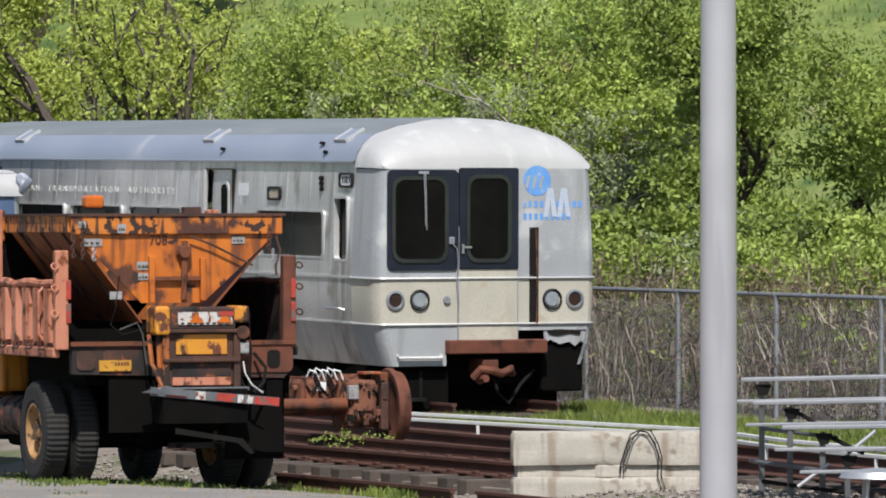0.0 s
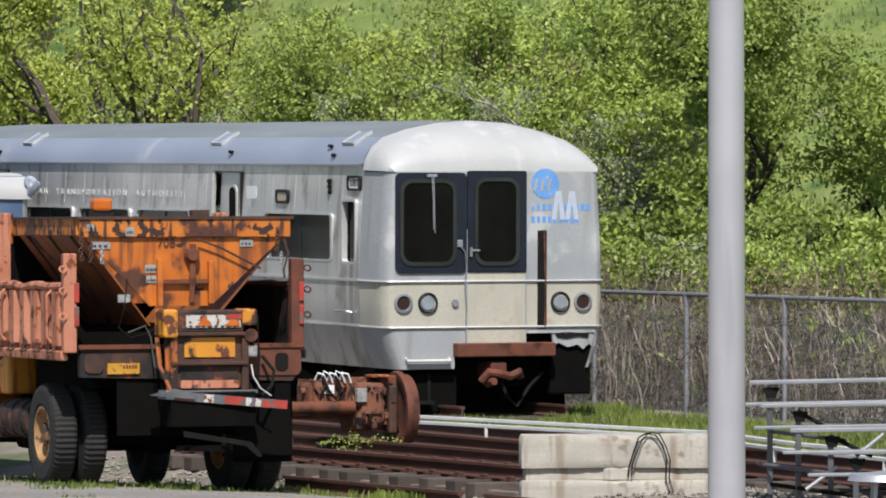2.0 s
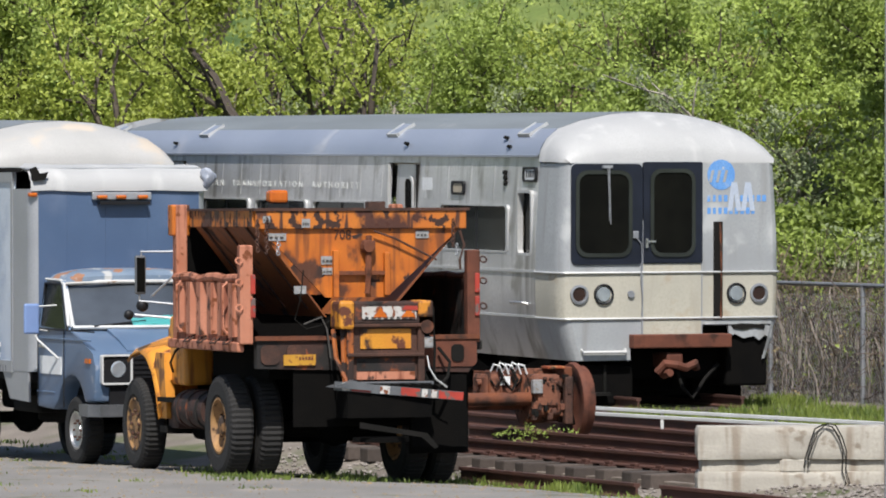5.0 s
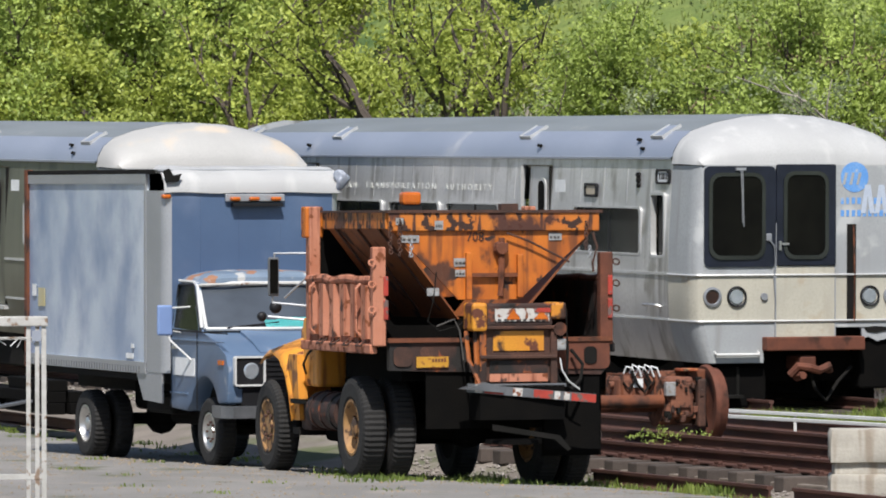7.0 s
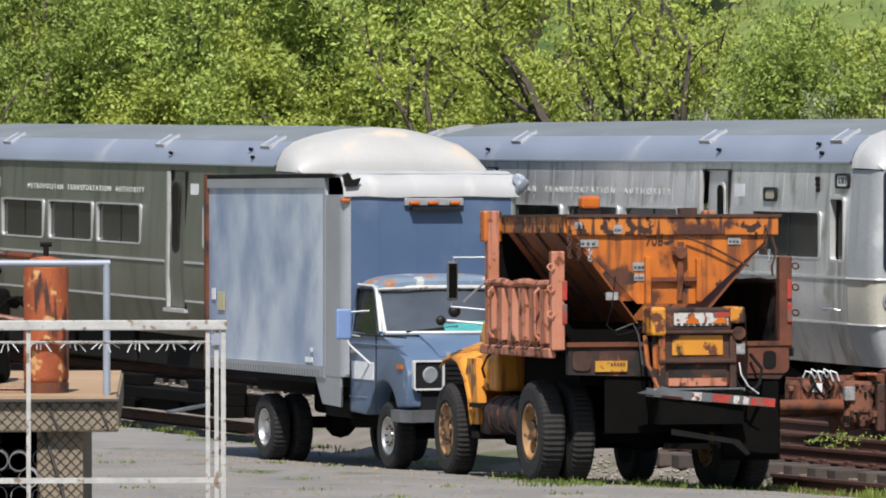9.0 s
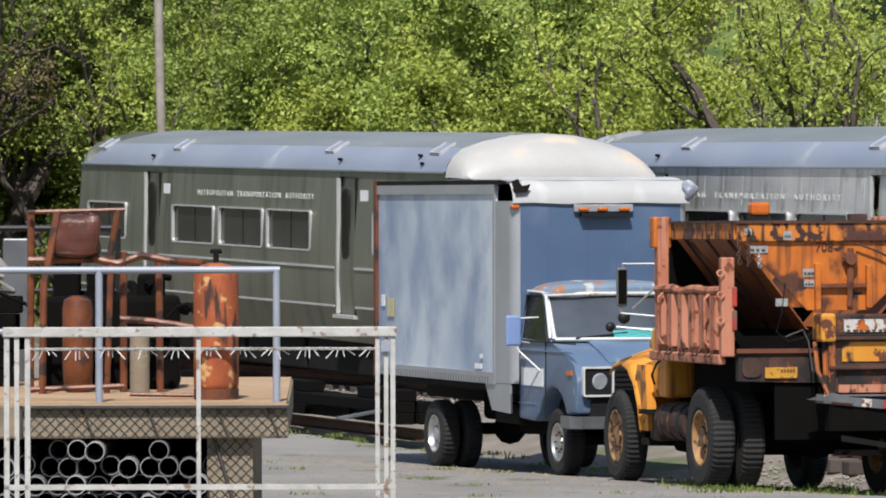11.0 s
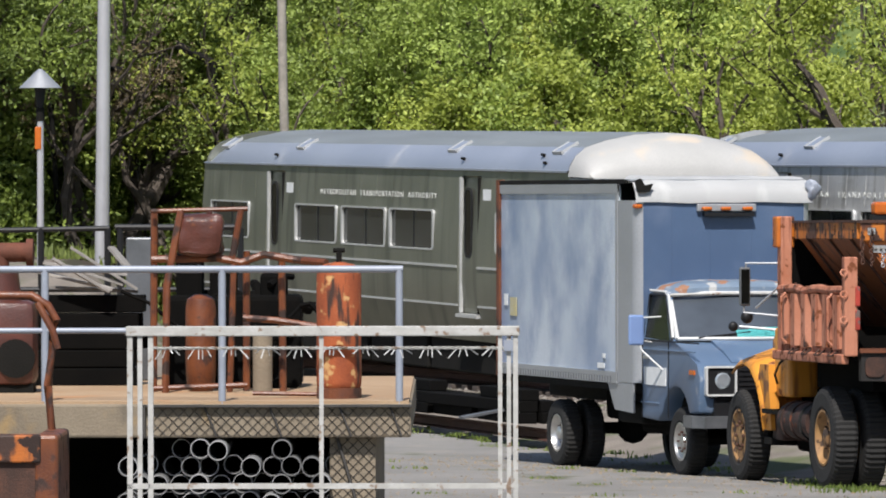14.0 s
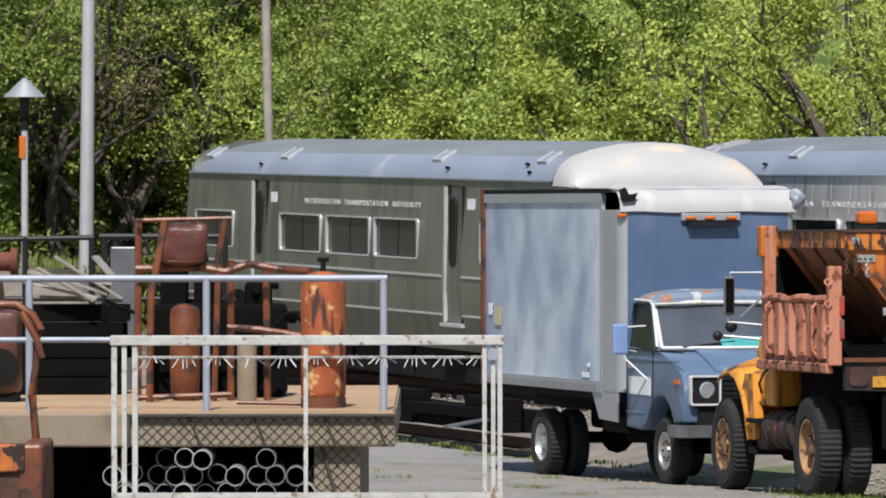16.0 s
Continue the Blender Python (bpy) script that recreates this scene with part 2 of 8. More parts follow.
    cabtop=mat("peeling_cab_roof", (0.17, 0.22, 0.28), (0.1, 0.145, 0.21), 3, 0.45, bump=0.05, spots=((0.26, 0.13, 0.075), 4.5, 0.55, 0.59), grime=((0.38, 0.38, 0.37), 3.5, 0.58, 0.64, 2.0)),
    # blotches paint reflections of sky and trees into the side's colour
    boxside=mat("box_side_reflections", (0.56, 0.62, 0.7), (0.36, 0.44, 0.56), 0.8, 0.26, 0.1, bump=0.02, streak=((0.2, 0.27, 0.4), 0.9, 0.75, 0.43, 0.68), stretch=(1, 1, 0.8), grime=((0.24, 0.31, 0.44), 1.1, 0.5, 0.75, 3.3)),
    boxfront=mat("box_front_blue", (0.072, 0.115, 0.2), (0.055, 0.09, 0.165), 1.2, 0.4, 0.0, bump=0.03, spots=((0.11, 0.15, 0.23), 1.1, 0.52, 0.72)),
    alu=mat("dull_aluminium", (0.42, 0.43, 0.45), (0.36, 0.37, 0.39), 1.5, 0.45, 0.55, bump=0.03),
    pole=mat("pole_aluminium", (0.47, 0.46, 0.49), (0.42, 0.41, 0.44), 2, 0.24, 0.35, bump=0.0, streak=((0.36, 0.35, 0.37), 6, 0.5, 0.55, 0.75)),
    paleblue=mat("pale_blue_rail", (0.3, 0.325, 0.38), (0.24, 0.26, 0.31), 3, 0.5, 0.1, bump=0.05),
    darkwire=mat("dull_wire", (0.06, 0.055, 0.05), (0.04, 0.036, 0.033), 4, 0.7, 0.2, bump=0.05),
    galv=mat("galvanised_wire", (0.3, 0.31, 0.33), (0.23, 0.24, 0.26), 4, 0.5, 0.5, bump=0.05),
    chrome=mat("chrome", (0.66, 0.65, 0.63), (0.42, 0.41, 0.4), 7, 0.36, 0.9, bump=0.02),
    turquoise=mat("turquoise_sheet", (0.12, 0.55, 0.55), (0.1, 0.5, 0.5), 3, 0.6, bump=0.03),
    concrete=mat("stained_concrete", (0.235, 0.19, 0.135), (0.165, 0.13, 0.092), 1.6, 0.9, bump=0.35, bscale=45, spots=((0.3, 0.2, 0.09), 2.4, 0.58, 0.72), grime=((0.1, 0.085, 0.065), 2.0, 0.56, 0.68, 2.0)),
    blockcon=mat("weathered_block", (0.42, 0.39, 0.335), (0.33, 0.305, 0.262), 3.0, 0.9, bump=0.22, bscale=30, spots=((0.22, 0.185, 0.145), 5.5, 0.6, 0.7), streak=((0.25, 0.21, 0.165), 6, 0.6, 0.54, 0.7)),
    deck=mat("sandy_deck", (0.37, 0.255, 0.155), (0.29, 0.185, 0.105), 1.2, 0.9, bump=0.2, spots=((0.36, 0.19, 0.09), 1.3, 0.56, 0.7)),
    wood=mat("grey_boards", (0.28, 0.26, 0.24), (0.17, 0.155, 0.14), 5, 0.85, bump=0.3, tint=0.25),
    timber=mat("creosote_timber", (0.011, 0.01, 0.009), (0.02, 0.017, 0.015), 4, 0.9, bump=0.4, tint=0.3),
    pvc=mat("galvanised_pipe", (0.27, 0.27, 0.27), (0.15, 0.15, 0.15), 5, 0.55, 0.1, bump=0.05, tint=0.4),
    bore=mat("pipe_bore", (0.06, 0.06, 0.06), (0.04, 0.04, 0.04), 4, 0.8, bump=0.1),
    bark=mat("bark", (0.09, 0.07, 0.055), (0.055, 0.043, 0.035), 6, 0.9, bump=0.5, bscale=30, tint=0.25),
    palebark=mat("pale_bark", (0.3, 0.27, 0.23), (0.2, 0.18, 0.15), 5, 0.9, bump=0.4, bscale=30),
    tie=mat("weathered_sleeper", (0.075, 0.058, 0.048), (0.035, 0.027, 0.023), 5, 0.9, bump=0.4, tint=0.3),
    palevine=mat("pale_vines", (0.4, 0.34, 0.28), (0.22, 0.18, 0.15), 6, 0.9, bump=0.1),
    vine=mat("dry_vines", (0.15, 0.11, 0.088), (0.026, 0.02, 0.017), 7, 0.95, bump=0.2),
    leafA=leaf_mat("spring_leaves", (0.14, 0.19, 0.033), (0.43, 0.53, 0.12)),
    leafB=leaf_mat("yellow_green_leaves", (0.2, 0.245, 0.035), (0.52, 0.58, 0.12)),
    leafC=leaf_mat("pale_leaves", (0.1, 0.14, 0.05), (0.42, 0.46, 0.27)),
    leafD=leaf_mat("dry_leaves", (0.08, 0.06, 0.028), (0.3, 0.235, 0.12)),
    hillblade=leaf_mat("hill_blades", (0.1, 0.135, 0.03), (0.25, 0.295, 0.075)),
    # darker copy of the green leaves, with the wood's shade painted in
    leafE=leaf_mat("shaded_green_leaves", (0.065, 0.1, 0.02), (0.31, 0.39, 0.075)),
    blade=leaf_mat("grass_blades", (0.08, 0.125, 0.022), (0.28, 0.34, 0.07)),
    sign=mat("white_sticker", (0.75, 0.76, 0.76), (0.66, 0.67, 0.67), 6, 0.5, bump=0.02),
    ink=mat("dark_ink", (0.03, 0.03, 0.03), (0.04, 0.035, 0.03), 6, 0.6, bump=0.02),
    letter=mat("pale_lettering", (0.8, 0.8, 0.76), (0.7, 0.7, 0.66), 6, 0.6, bump=0.02),
    plateyellow=mat("yellow_plate", (0.5, 0.26, 0.025), (0.42, 0.2, 0.02), 6, 0.5, bump=0.02, spots=((0.2, 0.08, 0.02), 12, 0.55, 0.62)),
    # rust stains, plus the shade of the unlit slopes in the base colour
    slope=mat("stained_shaded_hopper", (0.24, 0.07, 0.013), (0.13, 0.037, 0.011), 1.2, 0.6, bump=0.12, spots=(DARK_RUST, 2.6, 0.58, 0.66), streak=((0.13, 0.04, 0.014), 4, 1.0, 0.58, 0.68)),
    label=mat("dull_label", (0.3, 0.3, 0.3), (0.17, 0.17, 0.17), 14, 0.6, bump=0.02, spots=((0.2, 0.16, 0.12), 30, 0.55, 0.65)),
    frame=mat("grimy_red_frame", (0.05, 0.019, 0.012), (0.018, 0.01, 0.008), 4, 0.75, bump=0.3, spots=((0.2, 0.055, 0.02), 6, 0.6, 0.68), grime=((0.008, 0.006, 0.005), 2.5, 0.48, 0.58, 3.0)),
    rimgold=mat("grimy_rim", (0.36, 0.2, 0.075), (0.2, 0.1, 0.04), 5, 0.65, bump=0.1, spots=((0.04, 0.025, 0.018), 8, 0.5, 0.6)),
    seatalu=mat("weathered_plank", (0.27, 0.275, 0.29), (0.21, 0.215, 0.23), 3, 0.5, 0.3, bump=0.05),
    interior=mat("pale_lining", (0.42, 0.36, 0.27), (0.34, 0.3, 0.23), 2, 0.7, bump=0.03),
)


# ---- mesh helpers ----
def box(bm, x0, x1, y0, y1, z0, z1, m=None, bevel=0.0):
    t = Matrix.Translation(((x0 + x1) / 2, (y0 + y1) / 2, (z0 + z1) / 2)) @ Matrix.Diagonal((abs(x1 - x0), abs(y1 - y0), abs(z1 - z0), 1))
    made = bmesh.ops.create_cube(bm, size=1, matrix=(m @ t) if m else t)["verts"]
    if bevel:
        edges = {e for v in made for e in v.link_edges}
        bmesh.ops.bevel(bm, geom=list(edges), offset=bevel, segments=2, profile=0.5, affect="EDGES")
    return bm


def rod(bm, a, b, r, r2=None, seg=10):
    a, b = Vector(a), Vector(b)
    m = Matrix.Translation((a + b) / 2) @ (b - a).to_track_quat("Z", "Y").to_matrix().to_4x4()
    bmesh.ops.create_cone(bm, cap_ends=True, segments=seg, radius1=r, radius2=r if r2 is None else r2, depth=(b - a).length, matrix=m)
    return bm


def tube(bm, points, r, seg=8, r_end=None):
    """A round bar through points, with joined rings."""
    pts = [Vector(p) for p in points]
    rings = []
    for i, p in enumerate(pts):
        d = (pts[min(i + 1, len(pts) - 1)] - pts[max(i - 1, 0)]).normalized()
        q = d.to_track_quat("Z", "Y")
        rr = r if r_end is None else r + (r_end - r) * i / (len(pts) - 1)
        rings.append([bm.verts.new(p + q @ Vector((rr * math.cos(k * math.tau / seg), rr * math.sin(k * math.tau / seg), 0))) for k in range(seg)])
    for a, b in zip(rings, rings[1:]):
        for k in range(seg):
            bm.faces.new((a[k], a[(k + 1) % seg], b[(k + 1) % seg], b[k]))
    bm.faces.new(rings[0][::-1])
    bm.faces.new(rings[-1])
    return bm


def lathe(bm, profile, seg=28, m=None, lug=0.0):
    """Turns (radius, x) round the x axis; lug makes every other step of the outermost ring stand proud."""
    rings = []
    rmax = max(r for r, _ in profile)
    for r, x in profile:
        ring = []
        for k in range(seg):
            rr = r - (lug if lug and r > 0.93 * rmax and k % 2 else 0)
            v = Vector((x, rr * math.cos(k * math.tau / seg), rr * math.sin(k * math.tau / seg)))
            ring.append(bm.verts.new(m @ v if m else v))
        rings.append(ring)
    for a, b in zip(rings, rings[1:]):
        for k in range(seg):
            bm.faces.new((a[k], a[(k + 1) % seg], b[(k + 1) % seg], b[k]))
    return bm


def prism(bm, outline, axis, a, b, m=None):
    """A flat outline (pairs) drawn out from a to b along axis 0, 1 or 2."""
    def place(p, d):
        v = list(p)
        v.insert(axis, d)
        v = Vector(v)
        return m @ v if m else v
    one, two = [bm.verts.new(place(p, a)) for p in outline], [bm.verts.new(place(p, b)) for p in outline]
    for k in range(len(outline)):
        j = (k + 1) % len(outline)
        bm.faces.new((one[k], one[j], two[j], two[k]))
    bm.faces.new(one[::-1])
    bm.faces.new(two)
    return bm


def rounded(x0, x1, z0, z1, r, n=4):
    """The outline of a rectangle with rounded corners."""
    out = []
    for cx, cz, s in ((x1 - r, z1 - r, 0), (x0 + r, z1 - r, 90), (x0 + r, z0 + r, 180), (x1 - r, z0 + r, 270)):
        out += [(cx + r * math.cos(radians(s + 90 * k / n)), cz + r * math.sin(radians(s + 90 * k / n))) for k in range(n + 1)]
    return out


def ring_frame(bm, outer, inner, axis, a, b):
    """A frame between two outlines of equal count, from a to b along axis."""
    def place(p, d):
        v = list(p)
        v.insert(axis, d)
        return Vector(v)
    rows = [[bm.verts.new(place(p, d)) for p in o] for o, d in ((outer, a), (outer, b), (inner, b), (inner, a))]
    n = len(outer)
    for i in range(4):
        p, q = rows[i], rows[(i + 1) % 4]
        for k in range(n):
            bm.faces.new((p[k], p[(k + 1) % n], q[(k + 1) % n], q[k]))
    return bm


def obj(name, bm, material, smooth=False):
    bmesh.ops.recalc_face_normals(bm, faces=bm.faces)
    me = bpy.data.meshes.new(name)
    bm.to_mesh(me)
    bm.free()
    me.materials.append(M[material])
    if smooth:
        for p in me.polygons:
            p.use_smooth = True
        me.set_sharp_from_angle(angle=radians(38))
    return new(name, me)


def part(name, bm, material, parent, label="", smooth=False):
    ob = obj(name, bm, material, smooth)
    ob.parent = parent
    return tagged(ob, label=label)


def thing(name, m, label, category, group="", kind=""):
    ob = new(name)
    ob.empty_display_size = 0.2
    ob.matrix_world = m
    return tagged(ob, label, category, group, kind)


def solo(name, bm, material, label, category, group="", kind="", smooth=False):
    return tagged(obj(name, bm, material, smooth), label, category, group, kind)


def bars(bm, x0, x1, z, h, n, axis, at, rng, out=0.004):
    """A line of writing that cannot be read, as n plain bars."""
    step = (x1 - x0) / n
    for k in range(n):
        a = x0 + step * (k + 0.12)
        b = a + step * rng.uniform(0.5, 0.76)
        if axis == 1:
            box(bm, a, b, at - out, at, z, z + h)
        else:
            box(bm, at - out, at, a, b, z, z + h)
    return bm


def lettering(text, size, parent, m, material, name="lettering", spacing=1.0, stretch=1.0):
    """Words in the built-in font, standing in the local xz plane and facing -y, turned into a mesh."""
    c = bpy.data.curves.new(name, "FONT")
    c.body, c.size, c.extrude, c.align_x, c.space_character = text, size, 0.002, "CENTER", spacing
    tmp = new(name, c)
    dg = bpy.context.evaluated_depsgraph_get()
    me = bpy.data.meshes.new_from_object(tmp.evaluated_get(dg))
    bpy.data.objects.remove(tmp)
    me.transform(m @ pose(0, 0, 0, 90, 0, 0) @ Matrix.Diagonal((stretch, 1, 1, 1)))
    me.materials.clear()
    me.materials.append(M[material])
    # one object a letter
    bm = bmesh.new()
    bm.from_mesh(me)
    seen, letters = set(), []
    for v in bm.verts:
        if v.index in seen:
            continue
        todo, island = [v], []
        seen.add(v.index)
        while todo:
            p = todo.pop()
            island.append(p.index)
            for e in p.link_edges:
                q = e.other_vert(p)
                if q.index not in seen:
                    seen.add(q.index)
                    todo.append(q)
        letters.append(island)
    co = [tuple(v.co) for v in bm.verts]
    polys = [[v.index for v in f.verts] for f in bm.faces]
    bm.free()
    home = {i: k for k, island in enumerate(letters) for i in island}
    for k, island in enumerate(letters):
        at = {i: j for j, i in enumerate(island)}
        one = bpy.data.meshes.new(name)
        one.from_pydata([co[i] for i in island], [], [[at[i] for i in p] for p in polys if home[p[0]] == k])
        one.materials.append(M[material])
        ob = new(name, one)
        ob.parent = parent
    bpy.data.meshes.remove(me)


def frame_at(x, y, z, turn, grade=0.0):
    """Local x across, y away, z up; turn in degrees to the left, grade the rise along y."""
    return pose(x, y, z, math.degrees(math.atan(grade)), 0, turn)


C1 = frame_at(0.58, 77.80, 0.0, 24.0, 0.008)
C2 = frame_at(-8.12, 87.25, 0.0, 27.0, 0.014)
BT = frame_at(-6.80, 66.91, 0.0, 25.0) @ Matrix.Diagonal((1.012, 1.012, 1.012, 1))
DT_LONG = 0.78
DT = frame_at(-2.72, 60.22, 0.0, 20.3, -0.006) @ Matrix.Diagonal((1, DT_LONG, 1, 1))
# ---- ground, hill, asphalt, tracks ----
def smooth01(x):
    x = min(1.0, max(0.0, x))
    return x * x * (3 - 2 * x)


EDGE = [(-30, 112), (-17, 92), (-10.7, 79.4), (-8.9, 75.0), (-7.5, 72.4), (-5.8, 68.5), (-4.2, 65.2), (-1.9, 61.2), (-0.6, 57.8), (0.2, 55.4), (1.4, 52.0), (9, 36)]


def lot_z(x, y):
    """The lot falls gently away towards the tracks."""
    return min(0.0, max(-0.26, -0.03 - 0.038 * (x + 4.1) - 0.0377 * (y - 60.7)))


def past_edge(x, y):
    """How far a place lies beyond the lot's far edge, in metres; negative on the lot."""
    for (x0, y0), (x1, y1) in zip(EDGE, EDGE[1:]):
        if y1 <= y <= y0:
            return (x - (x0 + (x1 - x0) * (y - y0) / (y1 - y0))) * 0.85
    return -5.0 if y < 36 else 5.0


def hill_foot(x):
    return 100.0 - 0.75 * max(-60.0, min(20.0, x))


def ground_z(x, y):
    f = hill_foot(x)
    h = 26.0 * smooth01((y - f) / 75.0) if y > f else 0.0
    wobble = 0.05 * noise.noise((x * 0.35, y * 0.35, 0.0)) if y < f + 4 else 0.5 * noise.noise((x * 0.08, y * 0.08, 2.0))
    side = smooth01((math.hypot(x, y - 80) - 150) / 300) * 20
    bank = 1.9 * smooth01((-x / max(y, 1.0) - 0.178) / 0.02) * smooth01((y - 90) / 12)
    lot = (lot_z(x, y) - 0.07) * (1 - smooth01((past_edge(x, y) - 0.4) / 2.2))
    return -0.06 + wobble * (0.6 if y < f else min(1.0, (y - f) / 10)) + max(h, side, bank) + lot


bm = bmesh.new()
xs = [-900, -600, -400, -250, -150, -100, -70] + [-50 + 1.5 * k for k in range(24)] + [-14 + 0.6 * k for k in range(35)] + [7 + 1.5 * k for k in range(19)] + [45, 60, 90, 130, 200, 300, 450, 650, 900]
ys = [-600, -300, -150, -60, -20, 5, 20, 30] + [38 + 0.7 * k for k in range(70)] + [87 + 1.3 * k for k in range(52)] + [160, 172, 190, 220, 270, 350, 500, 800, 1200]
grid = [[bm.verts.new((x, y, ground_z(x, y))) for x in xs] for y in ys]
for j in range(len(ys) - 1):
    for i in range(len(xs) - 1):
        f = bm.faces.new((grid[j][i], grid[j][i + 1], grid[j + 1][i + 1], grid[j + 1][i]))
        cx, cy = (xs[i] + xs[i + 1]) / 2, (ys[j] + ys[j + 1]) / 2
        f.material_index = 1 if cy > hill_foot(cx) - 9 or abs(cx) > 60 or cy < 0 else 0
        if f.material_index and -cx / max(cy, 1) > 0.148 + 0.02 * noise.noise((cx * 0.2, cy * 0.2, 0)) and 60 < cy < 170:
            f.material_index = 2
        f.smooth = True
ground = solo("ground", bm, "dirt", "gravelly dirt rising into a grassy hillside behind the tracks", "ground", kind="structure", smooth=True)
ground.data.materials.append(M["grass"])
ground.data.materials.append(M["litter"])

# the lot: its far edge runs beside the tracks
bm = bmesh.new()
edge = EDGE
fine_edge = []
for a, b in zip(edge, edge[1:]):
    n = max(2, int(math.dist(a, b) / 0.35))
    for k in range(n):
        s = k / n
        p = Vector((a[0] + (b[0] - a[0]) * s, a[1] + (b[1] - a[1]) * s))
        w = 0.14 * noise.noise((p.x * 1.7, p.y * 1.7, 5.0))
        fine_edge.append((p.x + w, p.y + w))
outline = fine_edge + [(60, -40), (-60, -40), (-60, 112)]
prism(bm, outline, 2, -0.6, 0.0)
for k in range(36):
    bmesh.ops.bisect_plane(bm, geom=bm.verts[:] + bm.edges[:] + bm.faces[:], plane_co=(0, 50 + k, 0), plane_no=(0, 1, 0))
for k in range(24):
    bmesh.ops.bisect_plane(bm, geom=bm.verts[:] + bm.edges[:] + bm.faces[:], plane_co=(-20 + k, 0, 0), plane_no=(1, 0, 0))
for v in bm.verts:
    if v.co.z > -0.1:
        v.co.z = lot_z(v.co.x, v.co.y) + 0.012 * noise.noise((v.co.x * 0.5, v.co.y * 0.5, 3.0))
bmesh.ops.triangulate(bm, faces=bm.faces[:])
solo("pavement", bm, "asphalt", "worn grey asphalt lot with weeds along its edge", "pavement", kind="structure")


def rail(bm, a, b):
    """A rail with head, web and foot from a to b."""
    a, b = Vector(a), Vector(b)
    m = Matrix.Translation(a) @ (b - a).to_track_quat("Y", "Z").to_matrix().to_4x4()
    s = [(-0.07, 0), (0.07, 0), (0.07, 0.012), (0.012, 0.03), (0.012, 0.11), (0.036, 0.125), (0.036, 0.155), (-0.036, 0.155), (-0.036, 0.125), (-0.012, 0.11), (-0.012, 0.03), (-0.07, 0.012)]
    return prism(bm, s, 1, 0, (b - a).length, m)


tie_mesh = bmesh.new()
box(tie_mesh, -1.3, 1.3, -0.11, 0.11, -0.14, 0.02, bevel=0.015)
tie_ob = obj("sleeper", tie_mesh, "tie")
tie_data = tie_ob.data
bpy.data.objects.remove(tie_ob)
plate_bm = bmesh.new()
box(plate_bm, -0.16, 0.16, -0.1, 0.1, 0.02, 0.04)
for s in (-1, 1):
    box(plate_bm, s * 0.1 - 0.025, s * 0.1 + 0.025, -0.06, 0.06, 0.04, 0.075, bevel=0.008)
plate_ob = obj("tie_plate", plate_bm, "railrust")
plate_data = plate_ob.data
bpy.data.objects.remove(plate_ob)


def track(m, y0, y1, label, plates=None):
    t = thing("railway_track", m, label, "track", group="yard tracks", kind="structure")
    for s in (-0.75, 0.75):
        part("rail", rail(bmesh.new(), (s, y0, 0.03), (s, y1, 0.03)), "railrust", t)
    y = y0 + 0.2
    while y < y1:
        o = new("sleeper", tie_data)
        o.parent = t
        o.location = (random.uniform(-0.05, 0.05), y, 0)
        o.rotation_euler[2] = random.uniform(-0.02, 0.02)
        if plates and plates[0] < y < plates[1]:
            for s in (-0.75, 0.75):
                p = new("tie_plate", plate_data)
                p.parent = t
                p.location = (s, y, 0)
        y += random.uniform(0.5, 0.6)
    return t


track(frame_at(0.58, 77.8, 0, 24), -0.6, 24, "rusty rails on dark sleepers under the railway car")
track(frame_at(-8.12, 87.25, 0, 27), 0, 24, "rusty rails on dark sleepers under the grimy railway car")
track(frame_at(-8.12, 87.25, 0, 24.85), -34, 0, "rusty rails on dark sleepers beside the white rail guard")
track(frame_at(0.05, 63.7, -0.03, 27.8), -3.0, 5.5, "rusty rails on spiked sleepers beside the asphalt", plates=(-3.0, 5.5))
# a low rail half sunk along the lot's edge
for name, a, b in (("edge_rail", (-12.6, 85.5, -0.26), (-8.3, 76.0, -0.26)), ("edge_rail", (-1.78, 63.0, -0.2), (0.09, 59.2, -0.19)), ("edge_rail", (0.34, 58.85, -0.19), (2.0, 55.6, -0.19))):
    solo(name, rail(bmesh.new(), a, b), "railrust", "brown sunken rail along the asphalt's edge", "rail", group="edge rails")
# weathered sleepers laid end to end beside the track
rng = random.Random(4)
p = Vector((-2.2, 65.5, -0.08))
d = Vector((2.39, -4.5, 0.02)).normalized()
while p.y > 61.2:
    n = rng.uniform(2.0, 2.6)
    bm = bmesh.new()
    box(bm, -0.05, 0.05, 0, n - 0.04, -0.1, rng.uniform(-0.04, 0.0), Matrix.Translation(p) @ d.to_track_quat("Y", "Z").to_matrix().to_4x4(), bevel=0.012)
    solo("edging_timber", bm, "oldwood", "brown weathered timber edging beside the track", "timber", group="edging timbers")
    p = p + d * n

# the white guard of the current rail: two boards on short posts
guard = thing("rail_guard", Matrix(), "white-painted double board guard on short posts beside the rails", "rail guard")
way = [(-0.95, 71.0), (-0.5, 70.3), (1.3, 67.7), (2.85, 65.4), (3.66, 62.3), (5.2, 58.4), (8, 51.5)]
for z, dx in ((0.31, 0.0), (0.25, -0.14)):
    bm = bmesh.new()
    for (xa, ya), (xb, yb) in zip(way, way[1:]):
        d = Vector((xb - xa, yb - ya, 0))
        box(bm, -0.035, 0.035, 0, d.length + 0.04, -0.02, 0.02, Matrix.Translation((xa + dx, ya, z)) @ d.to_track_quat("Y", "Z").to_matrix().to_4x4(), bevel=0.005)
    part("board", bm, "white", guard)
